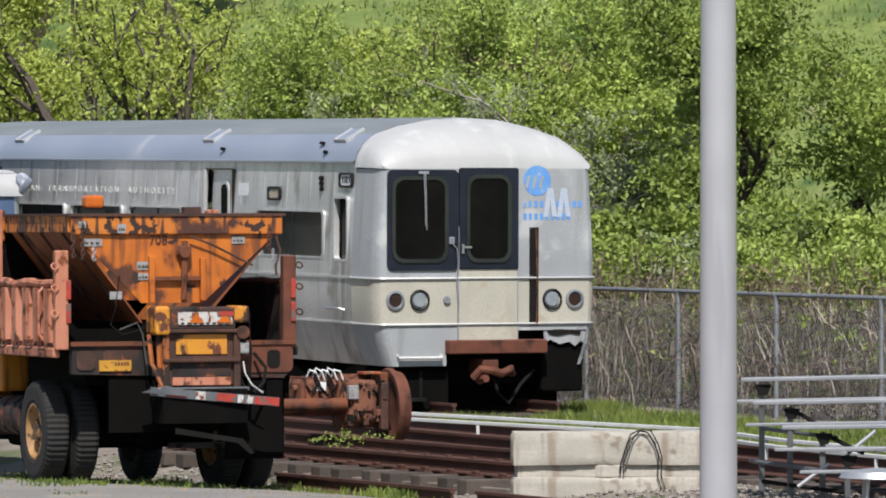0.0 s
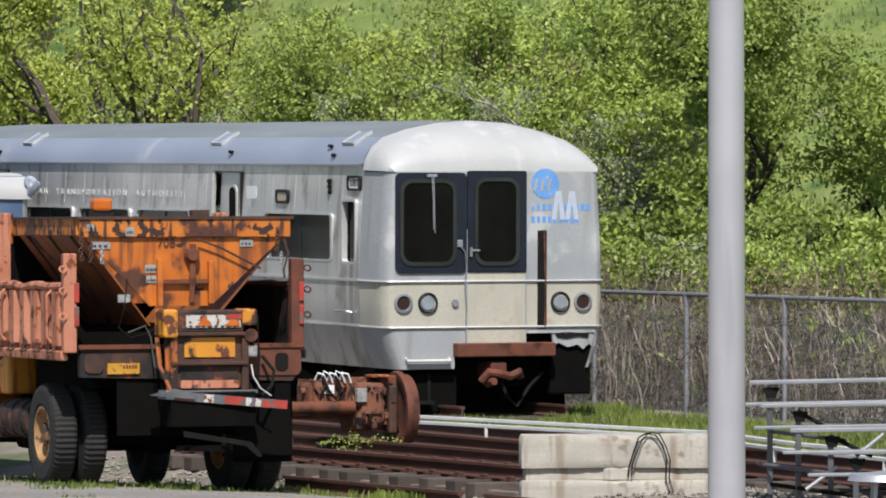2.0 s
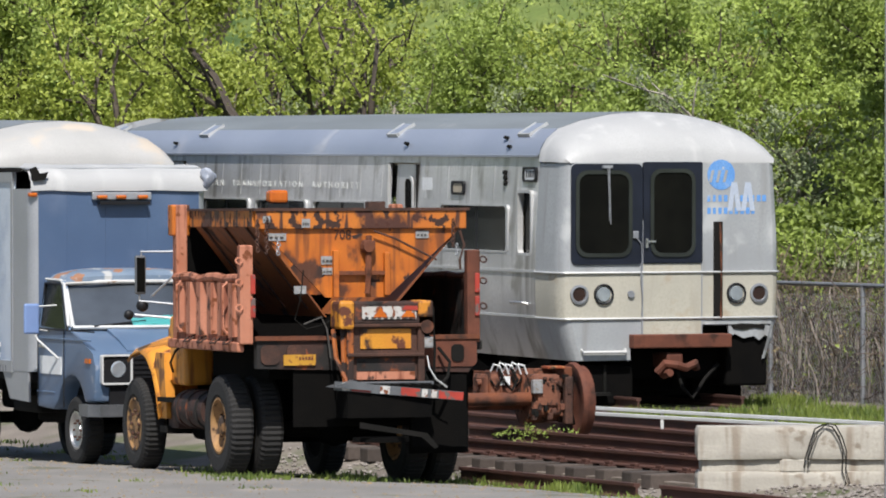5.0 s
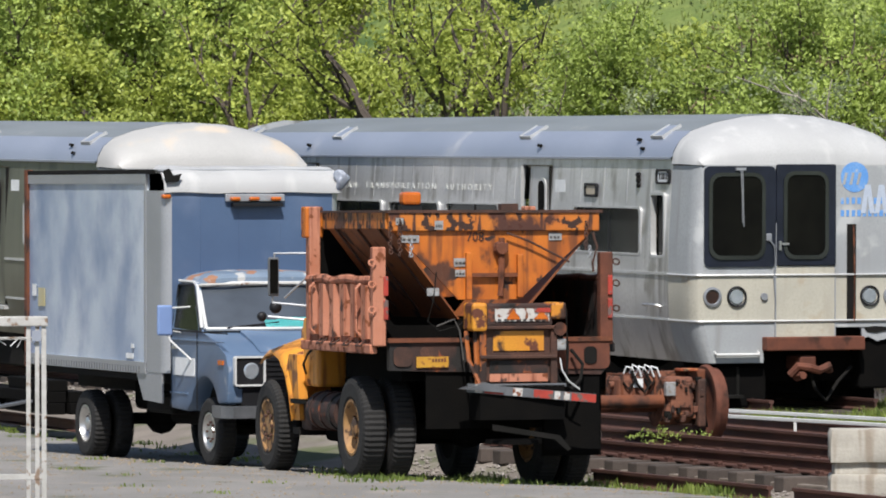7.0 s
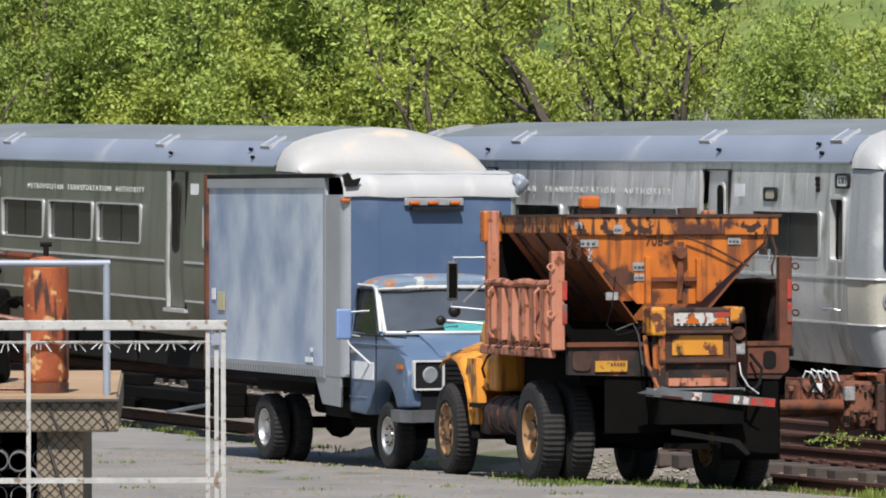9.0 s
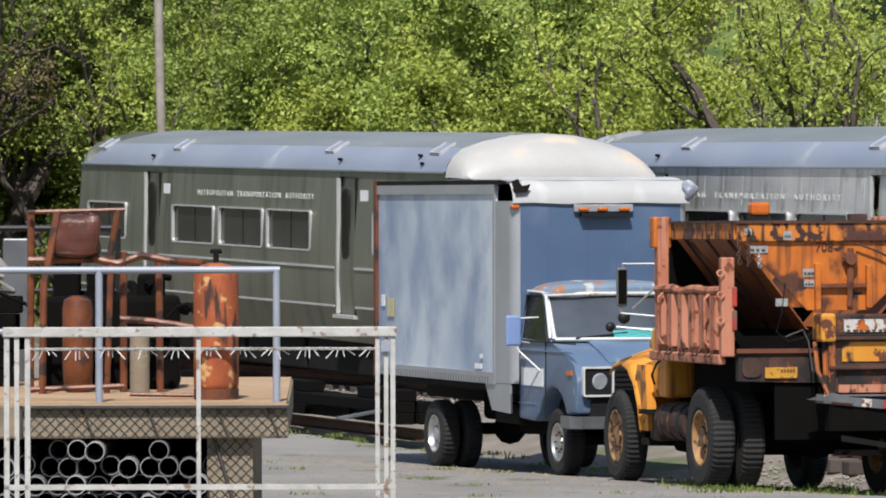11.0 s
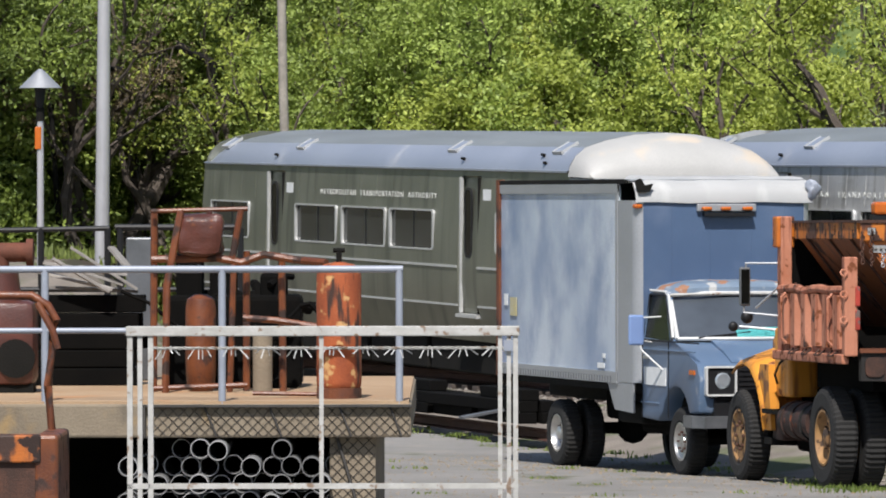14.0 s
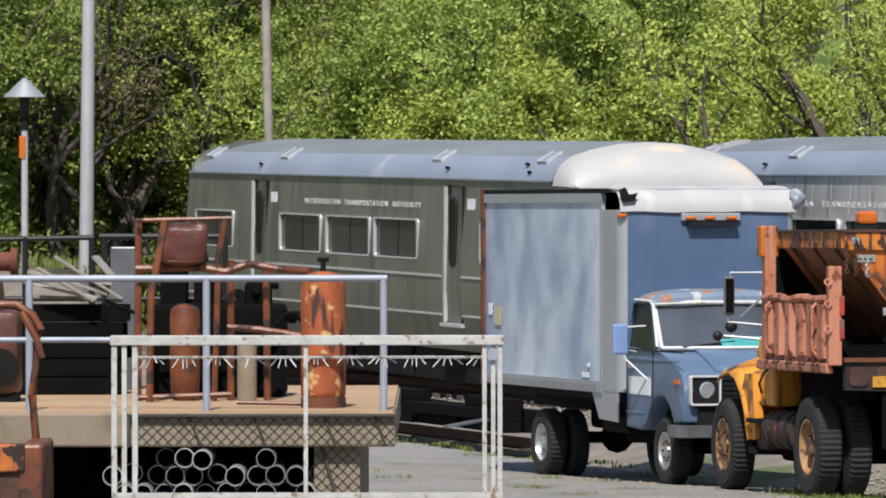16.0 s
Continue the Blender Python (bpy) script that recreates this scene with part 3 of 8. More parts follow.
for k in range(9):
    s = k / 8 * (len(way) - 1)
    i = min(int(s), len(way) - 2)
    x, y = (way[i][j] + (way[i + 1][j] - way[i][j]) * (s - i) for j in (0, 1))
    part("post", box(bmesh.new(), x - 0.018, x + 0.018, y - 0.018, y + 0.018, -0.1, 0.29), "white", guard)

# loose stones and weeds
rng = random.Random(11)
verts, faces = [], []
for k in range(9500):
    if k % 6:
        s = rng.uniform(-11, 7)
        base = Vector((0.05, 63.7)) + Vector((math.cos(radians(27.8)), math.sin(radians(27.8)))) * rng.uniform(-2.2, 4.5) + Vector((-math.sin(radians(27.8)), math.cos(radians(27.8)))) * s
    else:
        s = rng.uniform(-4, 16)
        base = Vector((-8.12, 87.25)) + Vector((math.cos(radians(27)), math.sin(radians(27)))) * rng.uniform(-3.4, 2.2) + Vector((-math.sin(radians(27)), math.cos(radians(27)))) * s
    r = rng.uniform(0.012, 0.034)
    i = len(verts)
    for q in ((1, 0, 0), (0, 1, 0), (-1, 0, 0), (0, -1, 0), (0, 0, 0.8), (0, 0, -0.6)):
        verts.append((base.x + r * q[0] * rng.uniform(0.7, 1.3), base.y + r * q[1] * rng.uniform(0.7, 1.3), ground_z(base.x, base.y) + 0.015 + r * q[2]))
    faces += [(i, i + 1, i + 4), (i + 1, i + 2, i + 4), (i + 2, i + 3, i + 4), (i + 3, i, i + 4), (i + 1, i, i + 5), (i + 2, i + 1, i + 5), (i + 3, i + 2, i + 5), (i, i + 3, i + 5)]
me = bpy.data.meshes.new("ballast")
me.from_pydata(verts, [], faces)
me.materials.append(M["ballast"])
tagged(new("ballast", me), "loose grey-brown ballast stones between the rails", "ballast", kind="stuff")


verts, faces = [], []
for k in range(5000):
    x, y = rng.uniform(-10, 1.5), rng.uniform(50, 74)
    if past_edge(x, y) > 0:
        continue
    r = rng.uniform(0.008, 0.022)
    i = len(verts)
    for q in ((1, 0, 0), (0, 1, 0), (-1, 0, 0), (0, -1, 0), (0, 0, 0.8)):
        verts.append((x + r * q[0] * rng.uniform(0.7, 1.3), y + r * q[1] * rng.uniform(0.7, 1.3), lot_z(x, y) + r * q[2]))
    faces += [(i, i + 1, i + 4), (i + 1, i + 2, i + 4), (i + 2, i + 3, i + 4), (i + 3, i, i + 4)]
me = bpy.data.meshes.new("grit")
me.from_pydata(verts, [], faces)
me.materials.append(M["concrete"])
tagged(new("grit", me), "loose grey-brown grit scattered over the asphalt", "grit", kind="stuff")


def tufts(name, spots, label, material="blade", wide=1.0):
    """Grass and weeds: spots of (x, y, z, spread, count, height)."""
    verts, faces = [], []
    for x, y, z, spread, count, height in spots:
        for _ in range(count):
            a, r = rng.uniform(0, math.tau), spread * math.sqrt(rng.random())
            px, py = x + r * math.cos(a), y + r * math.sin(a)
            h, w, t = height * rng.uniform(0.4, 1.0), rng.uniform(0.006, 0.015) * wide, rng.uniform(0, math.tau)
            lean = Vector((rng.uniform(-0.4, 0.4), rng.uniform(-0.4, 0.4), 0)) * h
            c, s = w * math.cos(t), w * math.sin(t)
            i = len(verts)
            verts += [(px - c, py - s, z), (px + c, py + s, z), (px + lean.x * 0.4 + c * 0.8, py + lean.y * 0.4 + s * 0.8, z + h * 0.6), (px + lean.x, py + lean.y, z + h)]
            faces += [(i, i + 1, i + 2), (i, i + 2, i + 3)]
    me = bpy.data.meshes.new(name)
    me.from_pydata(verts, [], faces)
    me.materials.append(M[material])
    return tagged(new(name, me), label, "grass", kind="stuff")


spots = []
for a, b in zip(edge[1:], edge[2:]):
    for k in range(int(math.dist(a, b) * 2.2)):
        s = rng.random()
        x, y = a[0] + (b[0] - a[0]) * s + rng.uniform(-0.3, 0.7), a[1] + (b[1] - a[1]) * s + rng.uniform(-0.2, 0.5)
        spots.append((x, y, lot_z(x, y) - 0.03, rng.uniform(0.1, 0.35), rng.randint(14, 60), rng.uniform(0.03, 0.09)))
for x, y, n in ((-0.35, 60.0, 70), (-0.6, 60.3, 60), (-1.9, 68.7, 60), (-3.1, 62.8, 30), (-9.0, 64.0, 14), (-7.2, 61.8, 16), (-6.6, 60.5, 12), (-9.6, 66, 12), (-6.2, 58.2, 16), (-5.3, 57.0, 14), (-3.6, 57.6, 12), (-4.9, 59.0, 10), (-8.0, 58.5, 12), (-7.6, 66.8, 26), (-6.9, 66.2, 20)):
    spots.append((x, y, lot_z(x, y) - 0.01, 0.22, n * 2, 0.11 if n > 50 else 0.05))
for _ in range(70):
    p = DT @ Vector((rng.uniform(-1.5, 2.6), rng.uniform(-0.6, 4.5), 0))
    spots.append((p.x, p.y, lot_z(p.x, p.y) - 0.03, 0.3, 45, rng.uniform(0.05, 0.13)))
tufts("weeds", spots, "small green weeds along the edge of the asphalt")
spots = []
for _ in range(520):
    u, v = rng.uniform(-1.6, 3.2), rng.uniform(-16, 3.5)
    if u < 1.9 and v > -0.6 and rng.random() < 0.9:
        continue
    p = C1 @ Vector((u, v, 0))
    spots.append((p.x, p.y, -0.08, 0.4, 90, rng.choice((0.04, 0.06, 0.08, 0.1, 0.2))))
tufts("fence_grass", spots, "bright green grass along the foot of the fence")
# ---- railway cars ----
PROFILE = [(1.42, 0.66), (1.52, 0.95), (1.585, 1.22), (1.6, 1.6), (1.6, 1.85), (1.59, 2.3), (1.56, 2.8), (1.53, 3.26), (1.525, 3.335)]
DOME_SIDE = [(1.555, 3.27), (1.53, 3.42), (1.44, 3.58), (1.28, 3.71)]
ROOF_SIDE = [(1.55, 3.345), (1.525, 3.45), (1.44, 3.58), (1.28, 3.71)]
ROOF_TOP = [(1.28, 3.71), (0.95, 3.82), (0.5, 3.91), (0.0, 3.94)]


def side_x(z):
    for (x0, z0), (x1, z1) in zip(PROFILE, PROFILE[1:]):
        if z <= z1:
            return x0 + (x1 - x0) * (z - z0) / (z1 - z0)
    return PROFILE[-1][0]


def side_wall(bm, y0, y1, sign, holes):
    """A curved side from y0 to y1 with rectangular openings (ya, yb, za, zb) through it, 6 cm thick."""
    ycut = sorted({y0, y1, *[h[0] for h in holes], *[h[1] for h in holes]})
    zcut = sorted({*[z for _, z in PROFILE], *[h[2] for h in holes], *[h[3] for h in holes]})
    zcut = [z for z in zcut if PROFILE[0][1] <= z <= PROFILE[-1][1]]
    inside = lambda y, z: any(h[0] < y < h[1] and h[2] < z < h[3] for h in holes)
    vert = {}

    def v(y, z, d):
        key = (round(y, 4), round(z, 4), d)
        if key not in vert:
            vert[key] = bm.verts.new((sign * (side_x(z) - d), y, z))
        return vert[key]

    cell = {}
    for i in range(len(ycut) - 1):
        for j in range(len(zcut) - 1):
            cell[i, j] = not inside((ycut[i] + ycut[i + 1]) / 2, (zcut[j] + zcut[j + 1]) / 2)
    for (i, j), solid in cell.items():
        if not solid:
            continue
        q = [(ycut[i], zcut[j]), (ycut[i + 1], zcut[j]), (ycut[i + 1], zcut[j + 1]), (ycut[i], zcut[j + 1])]
        for d in (0.0, 0.06):
            bm.faces.new([v(y, z, d) for y, z in q])
        for k, (di, dj) in enumerate(((0, -1), (1, 0), (0, 1), (-1, 0))):
            if not cell.get((i + di, j + dj), False):
                a, b = q[k], q[(k + 1) % 4]
                bm.faces.new((v(*a, 0.0), v(*b, 0.0), v(*b, 0.06), v(*a, 0.06)))
    return bm


def strip(bm, pts, y0, y1, sign, ny=1):
    rows = [[bm.verts.new((sign * x, y0 + (y1 - y0) * k / ny, z)) for x, z in pts] for k in range(ny + 1)]
    for a, b in zip(rows, rows[1:]):
        for k in range(len(pts) - 1):
            bm.faces.new((a[k], a[k + 1], b[k + 1], b[k]))


CAP = 0.85  # length of the moulded front


def front_ring(y):
    """Half outline of the moulded front at a distance y behind its face."""
    r = 0.24
    w = 1.0 - (0.13 / 1.6) * (1 - math.sqrt(max(0.0, 1 - ((r - y) / r) ** 2))) if y < r else 1.0
    top = 0.69 * math.sqrt(max(0.0, 1 - ((CAP + 0.1 - y) / (CAP + 0.1)) ** 2))
    low = [(x * w, z) for x, z in PROFILE]
    hood = [(x * (w if z < 3.4 else 0.5 + 0.5 * w), 3.25 + (z - 3.25) * max(top, 0.012) / 0.69) for x, z in DOME_SIDE + ROOF_TOP[1:]]
    return low, hood


def loft_front(bm, part_of, ys):
    """The moulded front's lower half (0) or dome (1), both sides."""
    for sign in (-1, 1):
        rows = []
        for y in ys:
            rows.append([bm.verts.new((sign * x, y, z)) for x, z in front_ring(y)[part_of]])
        for a, b in zip(rows, rows[1:]):
            for k in range(len(a) - 1):
                bm.faces.new((a[k], a[k + 1], b[k + 1], b[k]))


def train_car(m, length, label, steel, dome, windows, doors, cab_window, full_front, text_y, letter_space, letter_wide, group):
    car = thing("railway_car", m, label, "railway car", group)
    # sides with real openings
    holes_l = [(a, b, 2.06, 2.68) for a, b in windows] + [(a, b, 1.08, 3.24) for a, b in doors]
    if cab_window:
        holes_l.append((1.02, 1.47, 2.04, 2.87))
    bm = bmesh.new()
    side_wall(bm, CAP, length - 0.25, -1, holes_l)
    part("side_wall", bm, steel, car, smooth=True)
    bm = bmesh.new()
    side_wall(bm, CAP, length - 0.25, 1, holes_l)
    part("side_wall", bm, steel, car, smooth=True)
    # rear end, floor
    bm = bmesh.new()
    prism(bm, [(x, z) for x, z in PROFILE] + [(x * 0.97, z) for x, z in ROOF_SIDE + ROOF_TOP[1:-1]] + [(0, 3.9)] + [(-x * 0.97, z) for x, z in (ROOF_SIDE + ROOF_TOP[1:-1])[::-1]] + [(-x, z) for x, z in PROFILE[::-1]], 1, length - 0.26, length - 0.2)
    part("rear_wall", bm, steel, car)
    part("floor", box(bmesh.new(), -1.4, 1.4, 0.3, length - 0.3, 1.0, 1.08), "under", car)
    part("ceiling_lining", box(bmesh.new(), -1.45, 1.45, 0.9, length - 0.3, 3.2, 3.24), "interior", car)
    # roof in three strips, with a rounded rear
    def roof_rows(bm, pts, sign):
        rows = []
        for y in [CAP, length - 1.6, length - 1.1, length - 0.7, length - 0.4, length - 0.2]:
            t = max(0.0, (y - (length - 1.6)) / 1.4)
            s = math.sqrt(max(0.0, 1 - t * t * 0.93))
            rows.append([bm.verts.new((sign * x * (0.93 + 0.07 * s), y, 3.26 + (z - 3.26) * s)) for x, z in pts])
        for a, b in zip(rows, rows[1:]):
            for k in range(len(pts) - 1):
                bm.faces.new((a[k], a[k + 1], b[k + 1], b[k]))
    bm = bmesh.new()
    for s in (-1, 1):
        roof_rows(bm, ROOF_SIDE, s)
    part("roof_side", bm, "roof", car, smooth=True)
    bm = bmesh.new()
    for s in (-1, 1):
        roof_rows(bm, ROOF_TOP, s)
    part("roof_top", bm, "rooftop", car, smooth=True)
    bm = bmesh.new()
    strip(bm, [(1.525, 3.325), (1.57, 3.33), (1.57, 3.36), (1.535, 3.365)], CAP, length - 0.3, -1)
    part("gutter", bm, "roof", car)
    # mouldings along the side
    for z, h in ((1.80, 0.035), (1.20, 0.03)):
        gaps = sorted((a - 0.03, b + 0.03) for a, b in doors)
        y = CAP
        for a, b in gaps + [(length - 0.25, length)]:
            bm = bmesh.new()
            box(bm, -side_x(z) - 0.018, -side_x(z) + 0.01, y, a, z, z + h)
            part("moulding", bm, "trim", car)
            y = b
    # side panel seams
    y = CAP + 0.7
    while y < length - 0.6:
        if not any(a - 0.05 < y < b + 0.05 for a, b in doors):
            bm = bmesh.new()
            prism(bm, [(-side_x(z) - 0.004, z) for z in (2.75, 3.0, 3.25)] + [(-side_x(z) + 0.01, z) for z in (3.25, 3.0, 2.75)], 1, y, y + 0.012)
            part("seam", bm, steel, car)
        y += 0.82
    # windows: frame and pane
    for a, b in windows:
        zc = (2.06, 2.68)
        bm = bmesh.new()
        outer, inner = rounded(a - 0.035, b + 0.035, zc[0] - 0.012, zc[1] + 0.012, 0.07), rounded(a + 0.03, b - 0.03, zc[0] + 0.012, zc[1] - 0.012, 0.06)
        ring_frame(bm, outer, inner, 0, -1.603, -1.56)
        w = part("window", bm, "trim", car, smooth=True)
        part("pane", box(bmesh.new(), -1.555, -1.545, a, b, zc[0], zc[1]), "sideglass", w)
        part("blind", box(bmesh.new(), -1.56, -1.553, a + (b - a) * 0.47, a + (b - a) * 0.5, zc[0], zc[1]), "black", w)
    if cab_window:
        bm = bmesh.new()
        ring_frame(bm, rounded(1.0, 1.49, 2.02, 2.89, 0.06), rounded(1.035, 1.455, 2.055, 2.855, 0.05), 0, -1.60, -1.52)
        w = part("cab_window", bm, "trim", car, smooth=True)
        part("pane", box(bmesh.new(), -1.5, -1.49, 1.26, 1.47, 2.04, 2.87), "glass", w)
        part("lining", box(bmesh.new(), -1.5, -1.44, 1.0, 1.27, 2.04, 2.87), "interior", w)
    # doors: set back, with a tall narrow window and a bright sill
    for k, (a, b) in enumerate(doors):
        mid = (a + b) / 2
        bm = bmesh.new()
        prism(bm, [(-side_x(z) + 0.055, z) for z in (1.1, 1.6, 2.3, 3.22)] + [(-side_x(z) + 0.1, z) for z in (3.22, 2.3, 1.6, 1.1)], 1, a + 0.02, b - 0.02 if not full_front else b - 0.2)
        d = part("door", bm, steel, car, smooth=True)
        z0, z1 = 2.0, 3.02
        cy = mid + 0.12 if not full_front else (a + b - 0.34) / 2
        bm = bmesh.new()
        prism(bm, rounded(cy - 0.13, cy + 0.13, z0, z1, 0.1), 0, -side_x(2.5) + 0.036, -side_x(2.5) + 0.05)
        part("door_window", bm, "glass", d)
        bm = bmesh.new()
        ring_frame(bm, rounded(cy - 0.17, cy + 0.17, z0 - 0.04, z1 + 0.04, 0.12), rounded(cy - 0.13, cy + 0.13, z0, z1, 0.1), 0, -side_x(2.5) + 0.03, -side_x(2.5) + 0.052)
        part("door_window_frame", bm, "trim" if full_front else "black", d, smooth=True)
        part("door_jamb", box(bmesh.new(), -1.575, -1.52, b - 0.05, b, 1.1, 3.22), "trim", car)
        part("door_jamb", box(bmesh.new(), -1.575, -1.5, a, a + 0.04, 1.1, 3.22), "under", car)
        part("door_sill", box(bmesh.new(), -1.62, -1.35, a - 0.04, b + 0.04, 1.03, 1.085), "trim", car)
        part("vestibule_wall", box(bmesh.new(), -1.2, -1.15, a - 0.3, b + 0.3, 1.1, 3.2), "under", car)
    # roof hatches and vents
    hatch_y = [1.65, 6.4, 14.2, 18.5]
    for y in hatch_y:
        bm = bmesh.new()
        turn = Matrix.Translation((-1.29, y, 3.705)) @ pose(0, 0, 0, 0, -30, 0)
        box(bm, -0.14, 0.14, -0.19, 0.19, -0.04, 0.012, turn, bevel=0.006)
        part("roof_hatch", bm, "roof", car)
        bm = bmesh.new()
        for s in (-1, 1):
            box(bm, -0.15, 0.15, s * 0.19 - 0.01, s * 0.19 + 0.01, -0.02, 0.025, turn)
        box(bm, -0.165, -0.14, -0.2, 0.2, -0.03, 0.02, turn)
        part("hatch_frame", bm, "trim", car)
    for y in (5.6, 15.2, 1.9, 2.15):
        bm = bmesh.new()
        z = 3.5 if y > 3 else (3.46 if y < 2 else 3.58)
        x = -1.5 if z < 3.52 else -1.44
        rod(bm, (x, y, z), (x - 0.06, y, z + 0.02), 0.03, 0.02, 8)
        rod(bm, (x - 0.035, y - 0.07, z + 0.01), (x - 0.035, y + 0.07, z + 0.01), 0.014, None, 6)
        part("roof_vent", bm, "under", car)
    # stickers and fittings on the side
    for y, z, h, w in [(d[0] - 0.33, 2.93, 0.22, 0.36) for d in doors]:
        part("notice", box(bmesh.new(), -side_x(z) - 0.004, -side_x(z), y - w / 2, y + w / 2, z - h / 2, z + h / 2), "sign", car, "white paper notice")
    rn = random.Random(int(length * 10) + len(group))
    bm = bmesh.new()
    ring_frame(bm, rounded(3.38, 3.84, 2.81, 3.0, 0.05), rounded(3.44, 3.78, 2.845, 2.965, 0.04), 0, -1.585, -1.55)
    lamp = part("side_lamp", bm, "black", car, smooth=True)
    part("lamp_lens", box(bmesh.new(), -1.575, -1.56, 3.43, 3.79, 2.84, 2.97), "interior", lamp)
    bm = bmesh.new()
    ring_frame(bm, rounded(0.9, 1.36, 3.0, 3.2, 0.05), rounded(0.95, 1.31, 3.03, 3.17, 0.04), 0, -1.575, -1.53)
    nb = part("number_box", bm, "black", car, smooth=True)
    part("number_face", box(bmesh.new(), -1.56, -1.545, 0.94, 1.32, 3.02, 3.18), "sign", nb)
    part("number", bars(bmesh.new(), 0.99, 1.28, 3.06, 0.09, 4, 0, -1.56, rn), "ink", nb)
    bm = bmesh.new()
    for k in range(3):
        rod(bm, (-1.545, 1.95 + 0.01 * k, 2.98 + 0.07 * k), (-1.585, 1.95, 2.98 + 0.07 * k), 0.035, None, 8)
    part("marker_lamps", bm, "under", car)
    bm = bmesh.new()
    tube(bm, [(-1.6, 1.1, 1.38), (-1.67, 1.12, 1.4), (-1.67, 1.55, 1.4), (-1.6, 1.57, 1.38)], 0.018, 6)
    part("grab_handle", bm, "chrome", car)
    lettering("METROPOLITAN  TRANSPORTATION  AUTHORITY", 0.125, car, Matrix.Translation((-side_x(2.9) - 0.012, text_y, 2.87)) @ pose(0, 0, 0, 0, 0, -90), "letter", "letter", letter_space, letter_wide)
    # underfloor gear, hung low and near-black for the shade beneath; bogies with wheels
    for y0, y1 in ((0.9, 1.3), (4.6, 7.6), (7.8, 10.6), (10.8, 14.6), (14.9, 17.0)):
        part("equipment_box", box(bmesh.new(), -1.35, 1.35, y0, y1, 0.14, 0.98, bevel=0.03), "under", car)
    for yb in (3.1, length - 3.1):
        bm = bmesh.new()
        for s in (-1.05, 1.05):
            prism(bm, [(yb - 1.6, 0.5), (yb - 1.4, 0.68), (yb - 0.5, 0.45), (yb + 0.5, 0.45), (yb + 1.4, 0.68), (yb + 1.6, 0.5), (yb + 0.7, 0.3), (yb - 0.7, 0.3)], 0, s - 0.06, s + 0.06)
        box(bm, -1.0, 1.0, yb - 0.25, yb + 0.25, 0.5, 0.95)
        bogie = part("bogie", bm, "under", car)
        for dy in (-1.1, 1.1):
            bm = bmesh.new()
            rod(bm, (-0.9, yb + dy, 0.62), (0.9, yb + dy, 0.62), 0.08)
            for s in (-1, 1):
                lathe(bm, [(0.1, s * 0.66), (0.36, s * 0.67), (0.46, s * 0.68), (0.46, s * 0.71), (0.43, s * 0.72), (0.42, s * 0.81), (0.34, s * 0.81), (0.1, s * 0.79)], 24, Matrix.Translation((0, yb + dy, 0.62)))
            part("wheelset", bm, "under", bogie, smooth=True)
    # moulded front
    ys = [0.0, 0.02, 0.05, 0.1, 0.17, 0.24, 0.4, 0.6, CAP]
    bm = bmesh.new()
    loft_front(bm, 1, ys)
    part("front_dome", bm, dome, car, smooth=True)

    def face_panel(z0, z1, x0=None, x1=None, y=0.0, t=0.03):
        """A flat piece of the face between two heights, out to the rounded corners or from x0 to x1."""
        w = 1 - 0.13 / 1.6
        zs = [z0] + [z for _, z in PROFILE if z0 < z < z1] + [z1]
        left = [(-side_x(z) * w if x0 is None else x0, z) for z in zs]
        right = [(side_x(z) * w if x1 is None else x1, z) for z in zs]
        b = bmesh.new()
        prism(b, left + right[::-1], 1, y, y + t)
        return b

    def corner_band(z0, z1, sign):
        b = bmesh.new()
        zs = [z0] + [z for _, z in PROFILE if z0 < z < z1] + [z1]
        rows = []
        for y in ys:
            r = 0.24
            w = 1.0 - (0.13 / 1.6) * (1 - math.sqrt(max(0.0, 1 - ((r - y) / r) ** 2))) if y < r else 1.0
            rows.append([b.verts.new((sign * side_x(z) * w, y, z)) for z in zs])
        for p, q in zip(rows, rows[1:]):
            for k in range(len(zs) - 1):
                b.faces.new((p[k], p[k + 1], q[k + 1], q[k]))
        return b

    for name, z0, z1, mt in (("upper_corner", 1.81, 3.25, "capgrey"), ("band_corner", 1.2, 1.81, "cream"), ("lower_corner", 0.66, 1.2, "capgrey")):
        for sign in (-1, 1):
            part(name, corner_band(z0, z1, sign), mt, car, smooth=True)
    part("upper_face", face_panel(1.81, 3.25, x0=0.43), "capgrey", car)
    part("upper_face", face_panel(1.81, 3.25, x1=-0.43), "capgrey", car)
    part("face_header", face_panel(3.25, 3.262), dome, car)
    part("band", face_panel(1.2, 1.81, x0=0.43), "cream", car, "cream-painted band")
    part("band", face_panel(1.2, 1.81, x1=-0.43), "cream", car, "cream-painted band")
    part("apron", face_panel(0.66, 1.2, x1=-0.6), "capgrey", car)
    part("apron", face_panel(0.98, 1.2, x0=-0.6, x1=-0.43), "capgrey", car)
    part("apron", face_panel(1.12, 1.2, x0=0.43), "capgrey", car)
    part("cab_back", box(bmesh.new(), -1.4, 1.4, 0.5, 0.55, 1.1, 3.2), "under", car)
    for z in (1.80, 1.195):
        b = bmesh.new()
        for sign in (-1, 1):
            rows = []
            for y in ys:
                r = 0.24
                w = 1.0 - (0.13 / 1.6) * (1 - math.sqrt(max(0.0, 1 - ((r - y) / r) ** 2))) if y < r else 1.0
                rows.append((sign * (side_x(z) * w + 0.012), y - 0.012 * (y < 0.1), z + 0.012))
            tube(b, [(0.0, -0.012, z + 0.012)] + rows, 0.018, 6)
        part("face_moulding", b, "trim", car, smooth=True)
